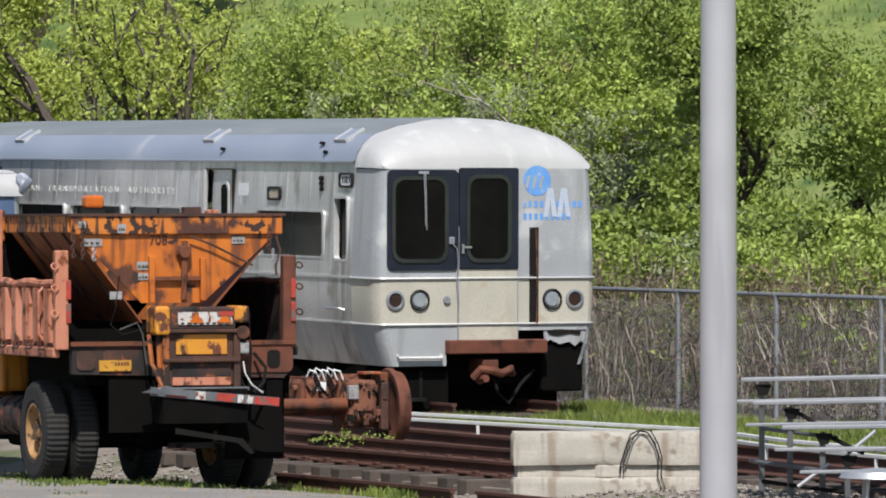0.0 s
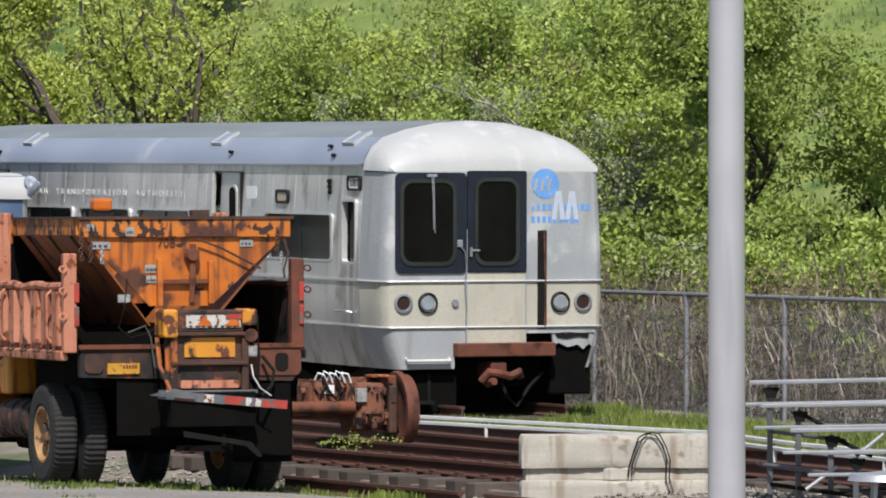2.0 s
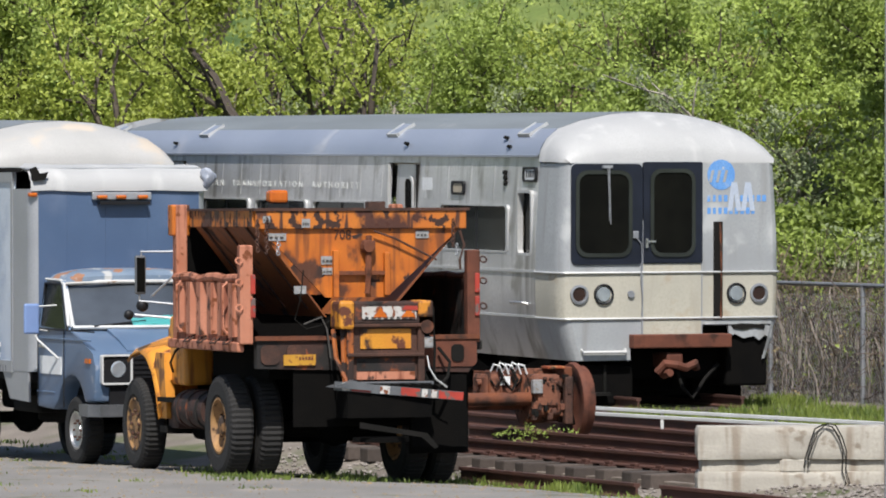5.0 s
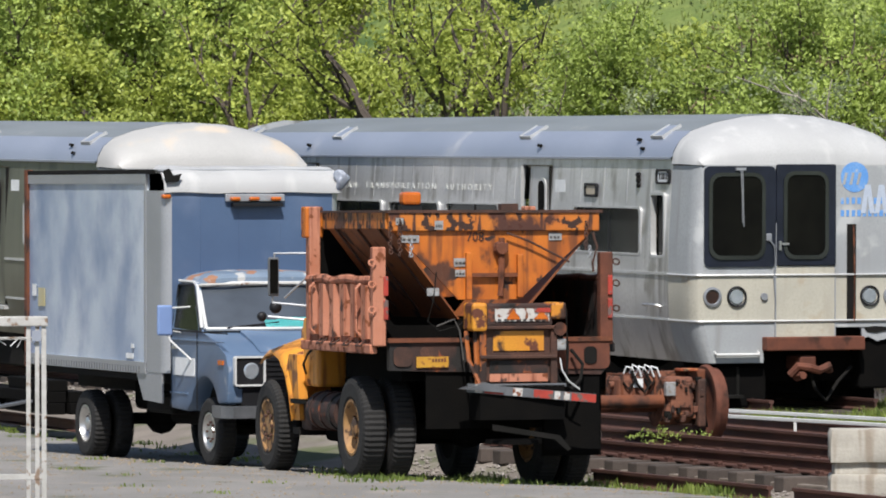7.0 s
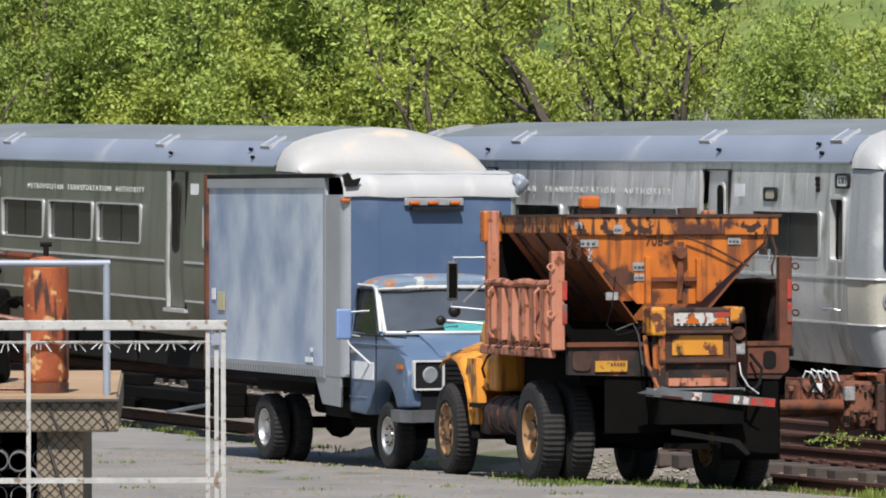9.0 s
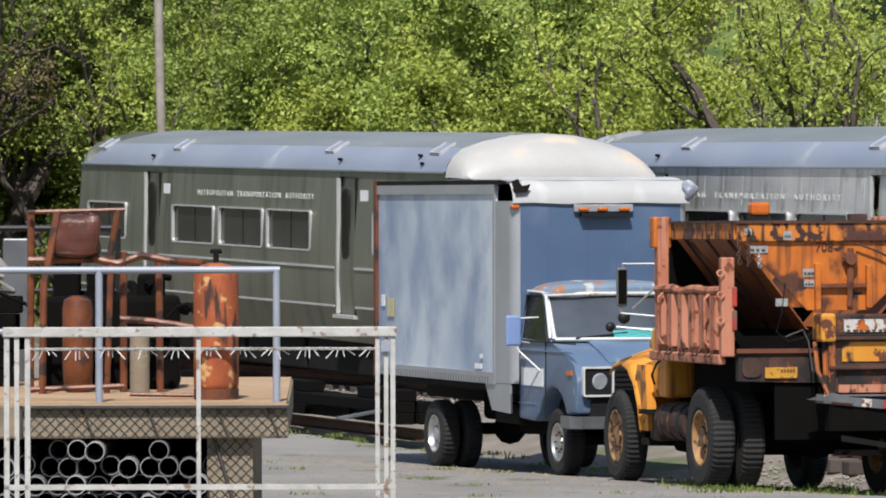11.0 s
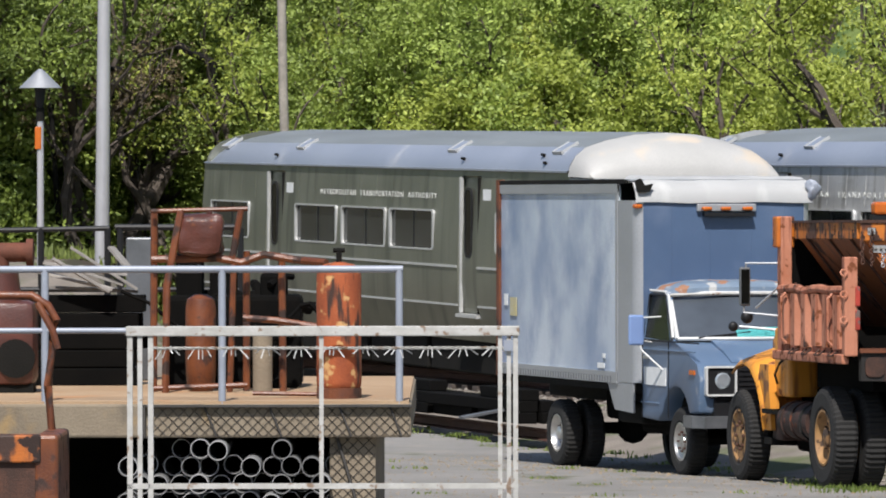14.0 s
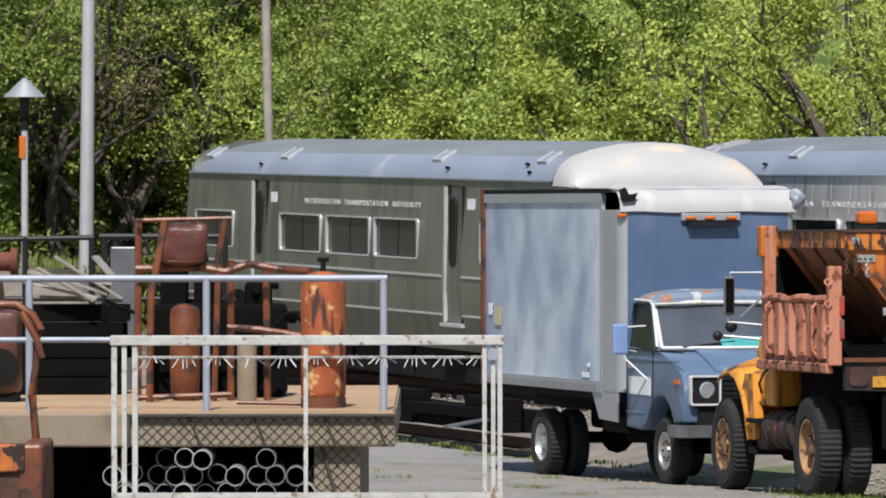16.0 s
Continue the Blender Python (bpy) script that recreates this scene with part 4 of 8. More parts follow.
    # centre door with its dark upper half
    d = part("end_door", box(bmesh.new(), -0.43, 0.43, -0.006, 0.04, 0.98, 1.93), "cream", car, "cream lower half of the end door")
    b = bmesh.new()
    prism(b, rounded(-1.46, -0.435, 1.92, 3.245, 0.08), 1, -0.022, 0.0)
    wl = part("cab_window_surround", b, "navy", car, "dark navy window surround")
    b = bmesh.new()
    prism(b, rounded(-1.37, -0.62, 2.05, 3.13, 0.14), 1, -0.027, -0.02)
    part("cab_pane", b, "glass", wl)
    b = bmesh.new()
    ring_frame(b, rounded(-1.40, -0.59, 2.02, 3.16, 0.16), rounded(-1.35, -0.64, 2.07, 3.11, 0.13), 1, -0.04, -0.02)
    part("cab_window_trim", b, "sideglass", wl, smooth=True)
    b = bmesh.new()
    tube(b, [(-0.93, -0.06, 3.2), (-0.93, -0.075, 2.9), (-0.91, -0.06, 2.45)], 0.007, 6)
    tube(b, [(-0.955, -0.06, 3.2), (-0.945, -0.075, 2.9), (-0.93, -0.06, 2.5)], 0.005, 6)
    box(b, -1.02, -0.88, -0.06, -0.02, 3.19, 3.225)
    part("wiper", b, "alu", wl)
    b = bmesh.new()
    prism(b, rounded(-0.425, 0.43, 1.94, 3.27, 0.03), 1, -0.026, 0.0)
    wr = part("door_surround", b, "navy", car, "dark navy upper half of the end door")
    b = bmesh.new()
    prism(b, rounded(-0.30, 0.29, 2.05, 3.15, 0.13), 1, -0.031, -0.024)
    part("door_pane", b, "glass", wr)
    b = bmesh.new()
    ring_frame(b, rounded(-0.33, 0.32, 2.02, 3.18, 0.15), rounded(-0.28, 0.27, 2.07, 3.13, 0.12), 1, -0.045, -0.024)
    part("door_window_trim", b, "sideglass", wr, smooth=True)
    b = bmesh.new()
    box(b, -0.40, -0.26, -0.06, -0.02, 2.21, 2.235)
    box(b, -0.40, -0.37, -0.06, -0.02, 2.14, 2.26)
    part("door_handle", b, "chrome", wr)
    b = bmesh.new()
    box(b, -0.58, -0.5, -0.05, -0.02, 2.26, 2.36, bevel=0.012)
    tube(b, [(-0.54, -0.04, 2.28), (-0.47, -0.05, 2.2), (-0.45, -0.045, 2.0), (-0.47, -0.04, 1.75), (-0.44, -0.03, 1.45), (-0.45, -0.03, 1.25)], 0.009, 5)
    rod(b, (-0.6, -0.0, 1.53), (-0.6, -0.03, 1.53), 0.05, None, 8)
    part("door_latch", b, "galv", car)
    b = bmesh.new()
    box(b, -0.445, -0.425, -0.02, 0.0, 0.98, 2.5)
    part("door_post", b, "alu", car)
    b = bmesh.new()
    box(b, 0.42, 0.436, -0.012, 0.0, 0.98, 1.93)
    part("door_post", b, "alu", car)
    # lamps
    for x in (-0.99, 0.93):
        b = bmesh.new()
        lathe(b, [(0.14, -0.004), (0.14, -0.025), (0.125, -0.032), (0.112, -0.02)], 24, Matrix.Translation((x, 0, 1.53)) @ pose(0, 0, 0, 0, 0, 90))
        h = part("headlight", b, "black", car, smooth=True)
        b = bmesh.new()
        rod(b, (x, 0.0, 1.53), (x, -0.018, 1.53), 0.105, 0.09, 20)
        part("headlight_lens", b, "lens", h, smooth=True)
    for x in (-1.34, 1.26):
        b = bmesh.new()
        lathe(b, [(0.13, -0.003), (0.13, -0.025), (0.1, -0.03), (0.09, -0.01)], 24, Matrix.Translation((x, 0, 1.53)) @ pose(0, 0, 0, 0, 0, 90))
        h = part("tail_light", b, "galv", car, smooth=True)
        b = bmesh.new()
        rod(b, (x, 0.0, 1.53), (x, -0.012, 1.53), 0.095, None, 18)
        part("tail_light_lens", b, "redlens", h)
    # rusted slot, step beam, coupler, handle, apron
    b = bmesh.new()
    box(b, 0.60, 0.73, -0.012, 0.0, 1.18, 2.48)
    sl = part("rusted_slot", b, "under", car, "rusted empty slot of a removed grab rail")
    b = bmesh.new()
    tube(b, [(0.70, -0.02, 1.2), (0.705, -0.024, 1.9), (0.69, -0.02, 2.47)], 0.014, 5)
    part("slot_edge", b, "rust", sl)
    part("anticlimber", box(bmesh.new(), -0.62, 0.80, -0.16, 0.1, 0.82, 1.0, bevel=0.015), "redrust", car, "rusty anti-climber beam")
    b = bmesh.new()
    tube(b, [(-1.3, 0.02, 0.81), (-1.3, -0.05, 0.77), (-0.68, -0.05, 0.77), (-0.68, 0.02, 0.81)], 0.022, 8)
    part("step_handle", b, "white", car, smooth=True)
    b = bmesh.new()
    jag = [(0.82, 1.12), (0.95, 1.15), (1.05, 1.12), (1.18, 1.14), (1.3, 1.10), (1.4, 1.12), (1.47, 1.05), (1.44, 0.92), (1.36, 0.97), (1.28, 0.9), (1.2, 0.96), (1.05, 0.93), (0.92, 0.99), (0.84, 0.95)]
    prism(b, jag, 1, 0.015, 0.05)
    part("torn_apron", b, "capgrey", car, "torn, crumpled corner of the apron")
    b = bmesh.new()
    prism(b, [(0.86, 1.11), (1.0, 1.13), (1.2, 1.125), (1.36, 1.1), (1.34, 1.05), (1.2, 1.07), (1.02, 1.04), (0.9, 1.06)], 1, 0.0, 0.012)
    part("torn_hole", b, "under", car)
    b = bmesh.new()
    # near-black blocks fill the space below the face
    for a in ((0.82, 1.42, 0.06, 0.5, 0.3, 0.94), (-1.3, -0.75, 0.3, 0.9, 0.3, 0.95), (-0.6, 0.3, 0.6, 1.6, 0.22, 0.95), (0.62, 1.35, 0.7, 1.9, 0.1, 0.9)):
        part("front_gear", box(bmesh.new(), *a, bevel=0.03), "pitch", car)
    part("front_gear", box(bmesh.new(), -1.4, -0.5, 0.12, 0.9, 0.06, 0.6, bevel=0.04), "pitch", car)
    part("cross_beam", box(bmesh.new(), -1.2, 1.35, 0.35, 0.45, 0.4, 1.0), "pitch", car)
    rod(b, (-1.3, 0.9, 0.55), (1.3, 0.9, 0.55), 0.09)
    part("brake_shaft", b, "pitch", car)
    b = bmesh.new()
    box(b, -0.12, 0.12, -0.1, 0.6, 0.55, 0.75, bevel=0.03)
    tube(b, [(-0.28, -0.15, 0.5), (-0.2, -0.22, 0.62), (-0.05, -0.25, 0.6), (0.1, -0.22, 0.56), (0.25, -0.2, 0.62), (0.28, -0.15, 0.55)], 0.055, 8)
    rod(b, (-0.16, -0.1, 0.48), (-0.16, -0.3, 0.5), 0.07, 0.05, 8)
    part("coupler", b, "redrust", car, "rusty coupler head")
    b = bmesh.new()
    tube(b, [(0.1, 0.05, 0.5), (0.15, 0.0, 0.3), (0.3, 0.0, 0.15), (0.5, 0.05, 0.4), (0.7, 0.05, 0.6)], 0.025, 6)
    part("air_hose", b, "under", car)
    b = bmesh.new()
    box(b, -1.4, -0.9, -0.05, 0.35, 0.2, 0.24)
    for x in (-1.38, -0.92):
        box(b, x - 0.02, x + 0.02, 0.1, 0.14, 0.2, 0.6)
    part("step", b, "under", car)
    if full_front:
        # faded badge: a disc and worn bars in place of its writing
        b = bmesh.new()
        rod(b, (0.71, 0.0, 3.1), (0.71, -0.004, 3.1), 0.2, None, 32)
        badge = part("badge_disc", b, "blue", car, "faded blue round badge")
        b = bmesh.new()
        for k in range(3):
            prism(b, [(0.53 + 0.1 * k, 3.0), (0.57 + 0.1 * k, 3.0), (0.61 + 0.1 * k, 3.16), (0.57 + 0.1 * k, 3.16)], 1, -0.007, -0.0045)
        part("badge_mark", b, "capgrey", badge)
        for z, n in ((2.745, 11), (2.58, 9)):
            for k in range(n):
                part("worn_writing", bars(bmesh.new(), 0.5 + 0.08 * k, 0.58 + 0.08 * k, z, 0.085, 1, 1, 0.0, rn, 0.003), "blue", car)
        b = bmesh.new()
        for x in (0.8, 1.0):
            prism(b, [(x, 2.62), (x + 0.07, 2.62), (x + 0.12, 3.0), (x + 0.06, 3.0)], 1, -0.006, -0.0035)
            prism(b, [(x + 0.13, 2.62), (x + 0.2, 2.62), (x + 0.14, 3.0), (x + 0.08, 3.0)], 1, -0.008, -0.0065)
        part("pale_patch", b, "palepaint", car, "pale blue ghost of an old sticker")
    return car


train_car(C1, 19.6, "grey steel railway car with white domed front and faded blue badge", "steel1", "cap", [(1.83, 4.2), (7.0, 9.1), (9.4, 11.5), (11.8, 13.9), (16.4, 18.6)], [(5.1, 6.25), (14.7, 15.7)], True, True, 11.4, 1.75, 1.75, "parked railway cars")
train_car(C2, 19.6, "grimy steel railway car, olive-grey with painted tree reflections, peeling white dome", "steel2", "dome2", [(1.83, 3.9), (6.85, 8.97), (9.22, 11.44), (11.75, 13.95), (16.6, 18.8)], [(4.75, 5.65), (14.7, 15.6)], False, False, 9.7, 1.35, 1.6, "parked railway cars")
# ---- wheels ----
def wheel(parent, at, r, w, rim_mat, name="wheel", lugs=88, face=-1, rim_r=None, dish=0.06, long=1.0):
    """A tyre with a lugged tread, a rim and a hub, its axle along local x; face: the side that is turned out."""
    rr = rim_r or r * 0.55
    foot = parent.matrix_world @ Vector((at[0], at[1], 0))
    at = (at[0], at[1], r + (lot_z(foot.x, foot.y) - foot.z) / parent.matrix_world.to_scale()[2] - 0.012)
    m = Matrix.Translation(at) @ Matrix.Diagonal((1, 1 / long, 1, 1))
    bm = bmesh.new()
    h = w / 2
    lathe(bm, [(rr, -h * 0.8), (rr * 1.12, -h * 0.98), (r * 0.86, -h), (r * 0.96, -h * 0.86), (r, -h * 0.6), (r, h * 0.6), (r * 0.96, h * 0.86), (r * 0.86, h), (rr * 1.12, h * 0.98), (rr, h * 0.8)], lugs, m, lug=r * 0.025)
    ty = part("tyre", bm, "tyre", parent, smooth=False)
    bm = bmesh.new()
    f = face
    lathe(bm, [(rr * 1.02, f * h * 0.9), (rr * 0.93, f * h * 0.92), (rr * 0.86, f * (h * 0.8 - dish * 0.4)), (rr * 0.62, f * (h * 0.8 - dish)), (rr * 0.4, f * (h * 0.8 - dish * 1.1)), (rr * 0.36, f * (h * 0.8 - dish * 0.2)), (rr * 0.2, f * (h * 0.8)), (0.001, f * h * 0.82)], 28, m)
    lathe(bm, [(rr * 1.0, -f * h * 0.8), (rr * 0.7, -f * h * 0.5), (0.02, -f * h * 0.5)], 28, m)
    rim = part("rim", bm, rim_mat, ty, smooth=True)
    nut = rod(bmesh.new(), (0, 0, 0), (f * 0.03, 0, 0), rr * 0.06, None, 6)
    nut = obj("wheel_nut", nut, "darkrust")
    for k in range(8):
        a = k * math.tau / 8
        o = nut if k == 0 else new("wheel_nut", nut.data)
        o.location = Vector(at) + Vector((f * (h * 0.8 - dish * 0.7), rr * 0.5 * math.cos(a) / long, rr * 0.5 * math.sin(a)))
        o.parent = ty
    return ty


# ---- blue box truck ----
bt = thing("box_truck", BT, "faded blue box truck with dented roof edge and peeling cab", "truck")
W, L, Z0, Z1 = 2.13, 4.95, 0.84, 3.12
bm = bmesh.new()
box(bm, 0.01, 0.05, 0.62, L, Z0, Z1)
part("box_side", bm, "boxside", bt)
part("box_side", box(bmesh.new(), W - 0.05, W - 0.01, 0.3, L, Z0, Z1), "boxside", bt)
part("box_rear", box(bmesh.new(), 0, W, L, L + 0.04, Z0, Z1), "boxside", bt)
part("box_floor", box(bmesh.new(), 0.03, W - 0.03, 0.05, L, Z0 - 0.1, Z0 + 0.02), "under", bt)
part("box_roof", box(bmesh.new(), 0.01, W - 0.01, 0.2, L, Z1, Z1 + 0.02), "alu", bt)
part("box_front", box(bmesh.new(), 0.1, W - 0.1, 0.0, 0.05, 0.7, 2.88), "boxfront", bt, "blue front panel above the cab")
for x in (0.44, 0.9, 1.4, 1.8):
    part("panel_joint", box(bmesh.new(), x, x + 0.008, -0.003, 0.0, 1.9, 2.87), "boxfront", bt)
# rounded front corners running down into a skirt
for s, x0 in ((1, 0.0), (-1, W)):
    bm = bmesh.new()
    arc = [(x0 + s * (0.13 - 0.13 * math.cos(radians(a))), 0.13 - 0.13 * math.sin(radians(a))) for a in range(0, 91, 15)]
    pts = [(x0, 0.64)] + arc + [(x0 + s * 0.14, 0.05), (x0 + s * 0.03, 0.64)]
    prism(bm, pts, 2, Z0, Z1 - 0.22)
    part("corner_post", bm, "alu", bt, "grey aluminium corner post", smooth=True)
    bm = bmesh.new()
    prism(bm, [(0.98, Z0), (0.72, 0.52), (0.1, 0.5), (0.1, Z0)], 0, x0 + s * 0.005, x0 + s * 0.035)
    part("skirt", bm, "alu", bt)
part("corner_trim", box(bmesh.new(), -0.008, 0.012, 0.6, 0.66, Z0, Z1 - 0.05), "alu", bt)
# sill with rivets, top rail, rear post
part("sill", box(bmesh.new(), -0.015, 0.03, 0.6, L, Z0 - 0.02, Z0 + 0.11), "alu", bt)
rib = part("sill_rib", box(bmesh.new(), -0.022, -0.015, 0, 0.012, Z0 - 0.015, Z0 + 0.06), "bumper", bt)
rib.location.y = 0.8
for k in range(1, 44):
    o = new("sill_rib", rib.data)
    o.parent = bt
    o.location.y = 0.8 + k * 0.094
part("top_rail", box(bmesh.new(), -0.015, 0.04, 0.3, L + 0.02, Z1 - 0.03, Z1 + 0.02, bevel=0.006), "under", bt, "dark top rail")
part("top_strip", box(bmesh.new(), -0.012, 0.02, 0.6, L, Z1 - 0.14, Z1 - 0.03), "alu", bt)
part("rear_post", box(bmesh.new(), -0.025, 0.05, L - 0.02, L + 0.08, Z0 - 0.05, Z1 + 0.03), "rust", bt, "rusty rear corner post")
# white cap on the front edge of the roof, bent at its ends
bm = bmesh.new()
n = 22
rows = []
for k in range(n + 1):
    x = W * k / n
    sag = 0.015 * noise.noise((x * 2.3, 0, 0))
    cut = 0.06 if k < 2 else 0.0
    rows.append([bm.verts.new((x, y, z + sag)) for y, z in ((0.75, Z1 + 0.06 - cut), (0.35, Z1 + 0.045 - cut), (0.08, Z1 - 0.02), (-0.02, Z1 - 0.14), (-0.03, Z1 - 0.245), (0.0, Z1 - 0.25))])
for a, b in zip(rows, rows[1:]):
    for k in range(5):
        bm.faces.new((a[k], a[k + 1], b[k + 1], b[k]))
part("roof_cap", bm, "cap", bt, "white roof cap dented along its edge", smooth=True)
bm = bmesh.new()
prism(bm, [(0.02, Z1 - 0.13), (0.16, Z1 - 0.12), (0.2, Z1 - 0.03), (0.1, Z1 - 0.05), (0.05, Z1 + 0.03), (-0.02, Z1 + 0.0)], 1, -0.06, -0.03)
part("torn_cap", bm, "under", bt, "torn black corner of the roof cap")
bm = bmesh.new()
bmesh.ops.create_icosphere(bm, subdivisions=3, radius=0.16, matrix=Matrix.Translation((W + 0.0, -0.02, Z1 - 0.1)) @ Matrix.Diagonal((0.55, 0.5, 0.72, 1)))
for v in bm.verts:
    v.co += v.normal * 0.07 * noise.noise(v.co * 9)
part("loose_tarp", bm, "paleblue", bt, "crumpled silver tarp tied to the roof corner", smooth=False)
bm = bmesh.new()
box(bm, 0.73, 1.44, -0.05, 0.0, 2.775, 2.86, bevel=0.01)
lb = part("lamp_bracket", bm, "alu", bt)
for x in (0.83, 1.06, 1.32):
    bm = bmesh.new()
    box(bm, x - 0.06, x + 0.06, -0.12, -0.05, 2.785, 2.828, bevel=0.018)
    part("marker_lamp", bm, "amber", lb, "amber marker lamp")
# black strip below the lamp bracket
bm = bmesh.new()
box(bm, 0.8, 1.4, -0.1, -0.02, 2.72, 2.76)
part("lamp_shroud", bm, "black", bt)
part("corner_lamp", box(bmesh.new(), -0.012, 0.085, -0.025, 0.07, 2.81, 2.86, bevel=0.018), "amber", bt, "amber corner lamp")
bm = bmesh.new()
box(bm, -0.006, 0.0, 4.64, 4.78, 1.64, 1.78)
part("sticker", bm, "sign", bt)
part("sticker", box(bmesh.new(), -0.007, 0.0, 4.3, 4.55, 1.52, 1.74), "fadedyellow", bt, "faded yellow sticker")
part("sticker", box(bmesh.new(), -0.007, 0.0, 1.05, 1.3, 0.98, 1.04), "sign", bt)
part("sticker", box(bmesh.new(), -0.007, 0.0, 1.03, 1.12, 1.1, 1.15), "sign", bt)

# cab
CW0, CW1 = 0.08, 2.05


def cab_section(bm, outline, inset_top=0.0):
    """Side outline (y, z) drawn out across the cab, leaning in towards the roof."""
    def lean(z):
        return max(0.0, (z - 1.3)) * 0.17
    one = [bm.verts.new((CW0 + lean(z), y, z)) for y, z in outline]
    two = [bm.verts.new((CW1 - lean(z), y, z)) for y, z in outline]
    for k in range(len(outline)):
        j = (k + 1) % len(outline)
        bm.faces.new((one[k], one[j], two[j], two[k]))
    bm.faces.new(one[::-1])
    bm.faces.new(two)
    top = [e for e in bm.edges if len(e.link_faces) == 2 and e.calc_face_angle(0) > 0.5 and min(v.co.z for v in e.verts) > 0.94]
    bmesh.ops.bevel(bm, geom=top, offset=0.11, segments=5, profile=0.5, affect="EDGES", clamp_overlap=True)
    low = [e for e in bm.edges if len(e.link_faces) == 2 and e.calc_face_angle(0) > 0.5 and max(v.co.z for v in e.verts) < 0.98]
    bmesh.ops.bevel(bm, geom=low, offset=0.04, segments=2, profile=0.5, affect="EDGES", clamp_overlap=True)
    return bm


arch = [(-1.12 + 0.47 * math.cos(radians(a)), 0.36 + 0.47 * math.sin(radians(a))) for a in range(5, 176, 17)]
lower = [(0.0, 0.45), (-0.52, 0.43)] + [(y, z) for y, z in arch if z > 0.43] + [(-1.66, 0.55), (-1.88, 0.56), (-1.92, 0.95), (-1.84, 1.09), (-1.55, 1.2), (-1.1, 1.32), (0.0, 1.36)]
bm = bmesh.new()
cab_section(bm, lower)
part("cab_body", bm, "truckblue", bt, smooth=True)
part("wheel_well", box(bmesh.new(), 0.3, 1.9, -1.6, -0.6, 0.4, 0.9), "under", bt)
bm = bmesh.new()
rows = []
for k in range(17):
    u = -1 + k / 8
    row = []
    for q in range(9):
        v = q / 8
        reach = (0.58 + 0.08 * (1 - u * u)) * math.sin(v * math.pi / 2)
        lift = (1 - abs(u) ** 3.5) ** 0.55 * (1 - v ** 3) ** 0.55
        row.append(bm.verts.new((1.065 + u * 0.9, -reach, 1.835 + 0.17 * lift)))
    rows.append(row)
for a, b in zip(rows, rows[1:]):
    for q in range(8):
        bm.faces.new((a[q], a[q + 1], b[q + 1], b[q]))
bmesh.ops.recalc_face_normals(bm, faces=bm.faces[:])
part("cab_roof", bm, "cabtop", bt, "cab roof with paint peeling to rust", smooth=True)


def lean(z):
    return max(0.0, (z - 1.3)) * 0.17


for x0, s in ((CW0, 1), (CW1, -1)):
    xa, xb = x0 + s * lean(1.33), x0 + s * lean(1.87)
    for (ya, yb, w0, w1) in ((-1.02, -0.57, 0.07, 0.07), (-0.05, 0.0, 0.12, 0.12)):
        bm = bmesh.new()
        vs = [(xa, ya, 1.3), (xa, ya + w0, 1.3), (xb, yb + w1, 1.87), (xb, yb, 1.87)]
        one = [bm.verts.new(v) for v in vs]
        two = [bm.verts.new((v[0] + s * 0.06, v[1], v[2])) for v in vs]
        for k in range(4):
            bm.faces.new((one[k], one[(k + 1) % 4], two[(k + 1) % 4], two[k]))
        bm.faces.new(one)
        bm.faces.new(two)
        part("window_pillar", bm, "truckblue", bt)
bm = bmesh.new()
vs = [(CW0 + 0.02, -1.0, 1.33), (CW0 + 0.02, -0.02, 1.33), (CW0 + 0.105, -0.02, 1.84), (CW0 + 0.105, -0.55, 1.84)]
bm.faces.new([bm.verts.new(v) for v in vs])
bmesh.ops.solidify(bm, geom=bm.faces[:], thickness=0.012)
part("side_window", bm, "sideglass", bt)
bm = bmesh.new()
tube(bm, [Vector(v) - Vector((0.012, 0, 0)) for v in vs + vs[:1]], 0.014, 6)
part("side_window_seal", bm, "black", bt)
bm = bmesh.new()
tube(bm, [(0.105, -0.98, 1.37), (0.185, -0.62, 1.83), (0.19, -0.5, 1.875), (0.18, -0.03, 1.885)], 0.018, 6)
part("rain_gutter", bm, "white", bt)
bm = bmesh.new()
tube(bm, [(0.2, -0.61, 1.84), (0.5, -0.68, 1.85), (1.06, -0.7, 1.855), (1.63, -0.68, 1.85), (1.93, -0.61, 1.84)], 0.02, 6)
part("drip_rail", bm, "flaking", bt)
for z in (0.62, 1.22):
    part("body_crease", box(bmesh.new(), 0.07, 0.083, -1.8 if z > 1 else -0.6, 0.0, z, z + 0.018, bevel=0.004), "truckblue", bt)


def shield(x, h):
    """A point of the windscreen, x from 0 to 1 across and h from 0 to 1 up."""
    bow = 0.13 * (1 - (2 * x - 1) ** 2)
    z = 1.36 + h * 0.5
    a, b = CW0 + 0.05 + lean(z), CW1 - 0.05 - lean(z)
    return Vector((a + (b - a) * x, -1.02 + 0.5 * h - bow, z))


bm = bmesh.new()
rows = [[bm.verts.new(shield(i / 12, j / 4)) for i in range(13)] for j in range(5)]
for a, b in zip(rows, rows[1:]):
    for k in range(12):
        bm.faces.new((a[k], a[k + 1], b[k + 1], b[k]))
ws = part("windscreen", bm, "screen", bt, smooth=True)
bm = bmesh.new()
loop = [shield(i / 12, 0) for i in range(13)] + [shield(1, j / 4) for j in range(1, 5)] + [shield(i / 12, 1) for i in range(11, -1, -1)] + [shield(0, j / 4) for j in range(3, -1, -1)]
tube(bm, [p + Vector((0, -0.012, 0)) for p in loop], 0.024, 6)
part("windscreen_seal", bm, "white", ws, "pale windscreen seal", smooth=True)
bm = bmesh.new()
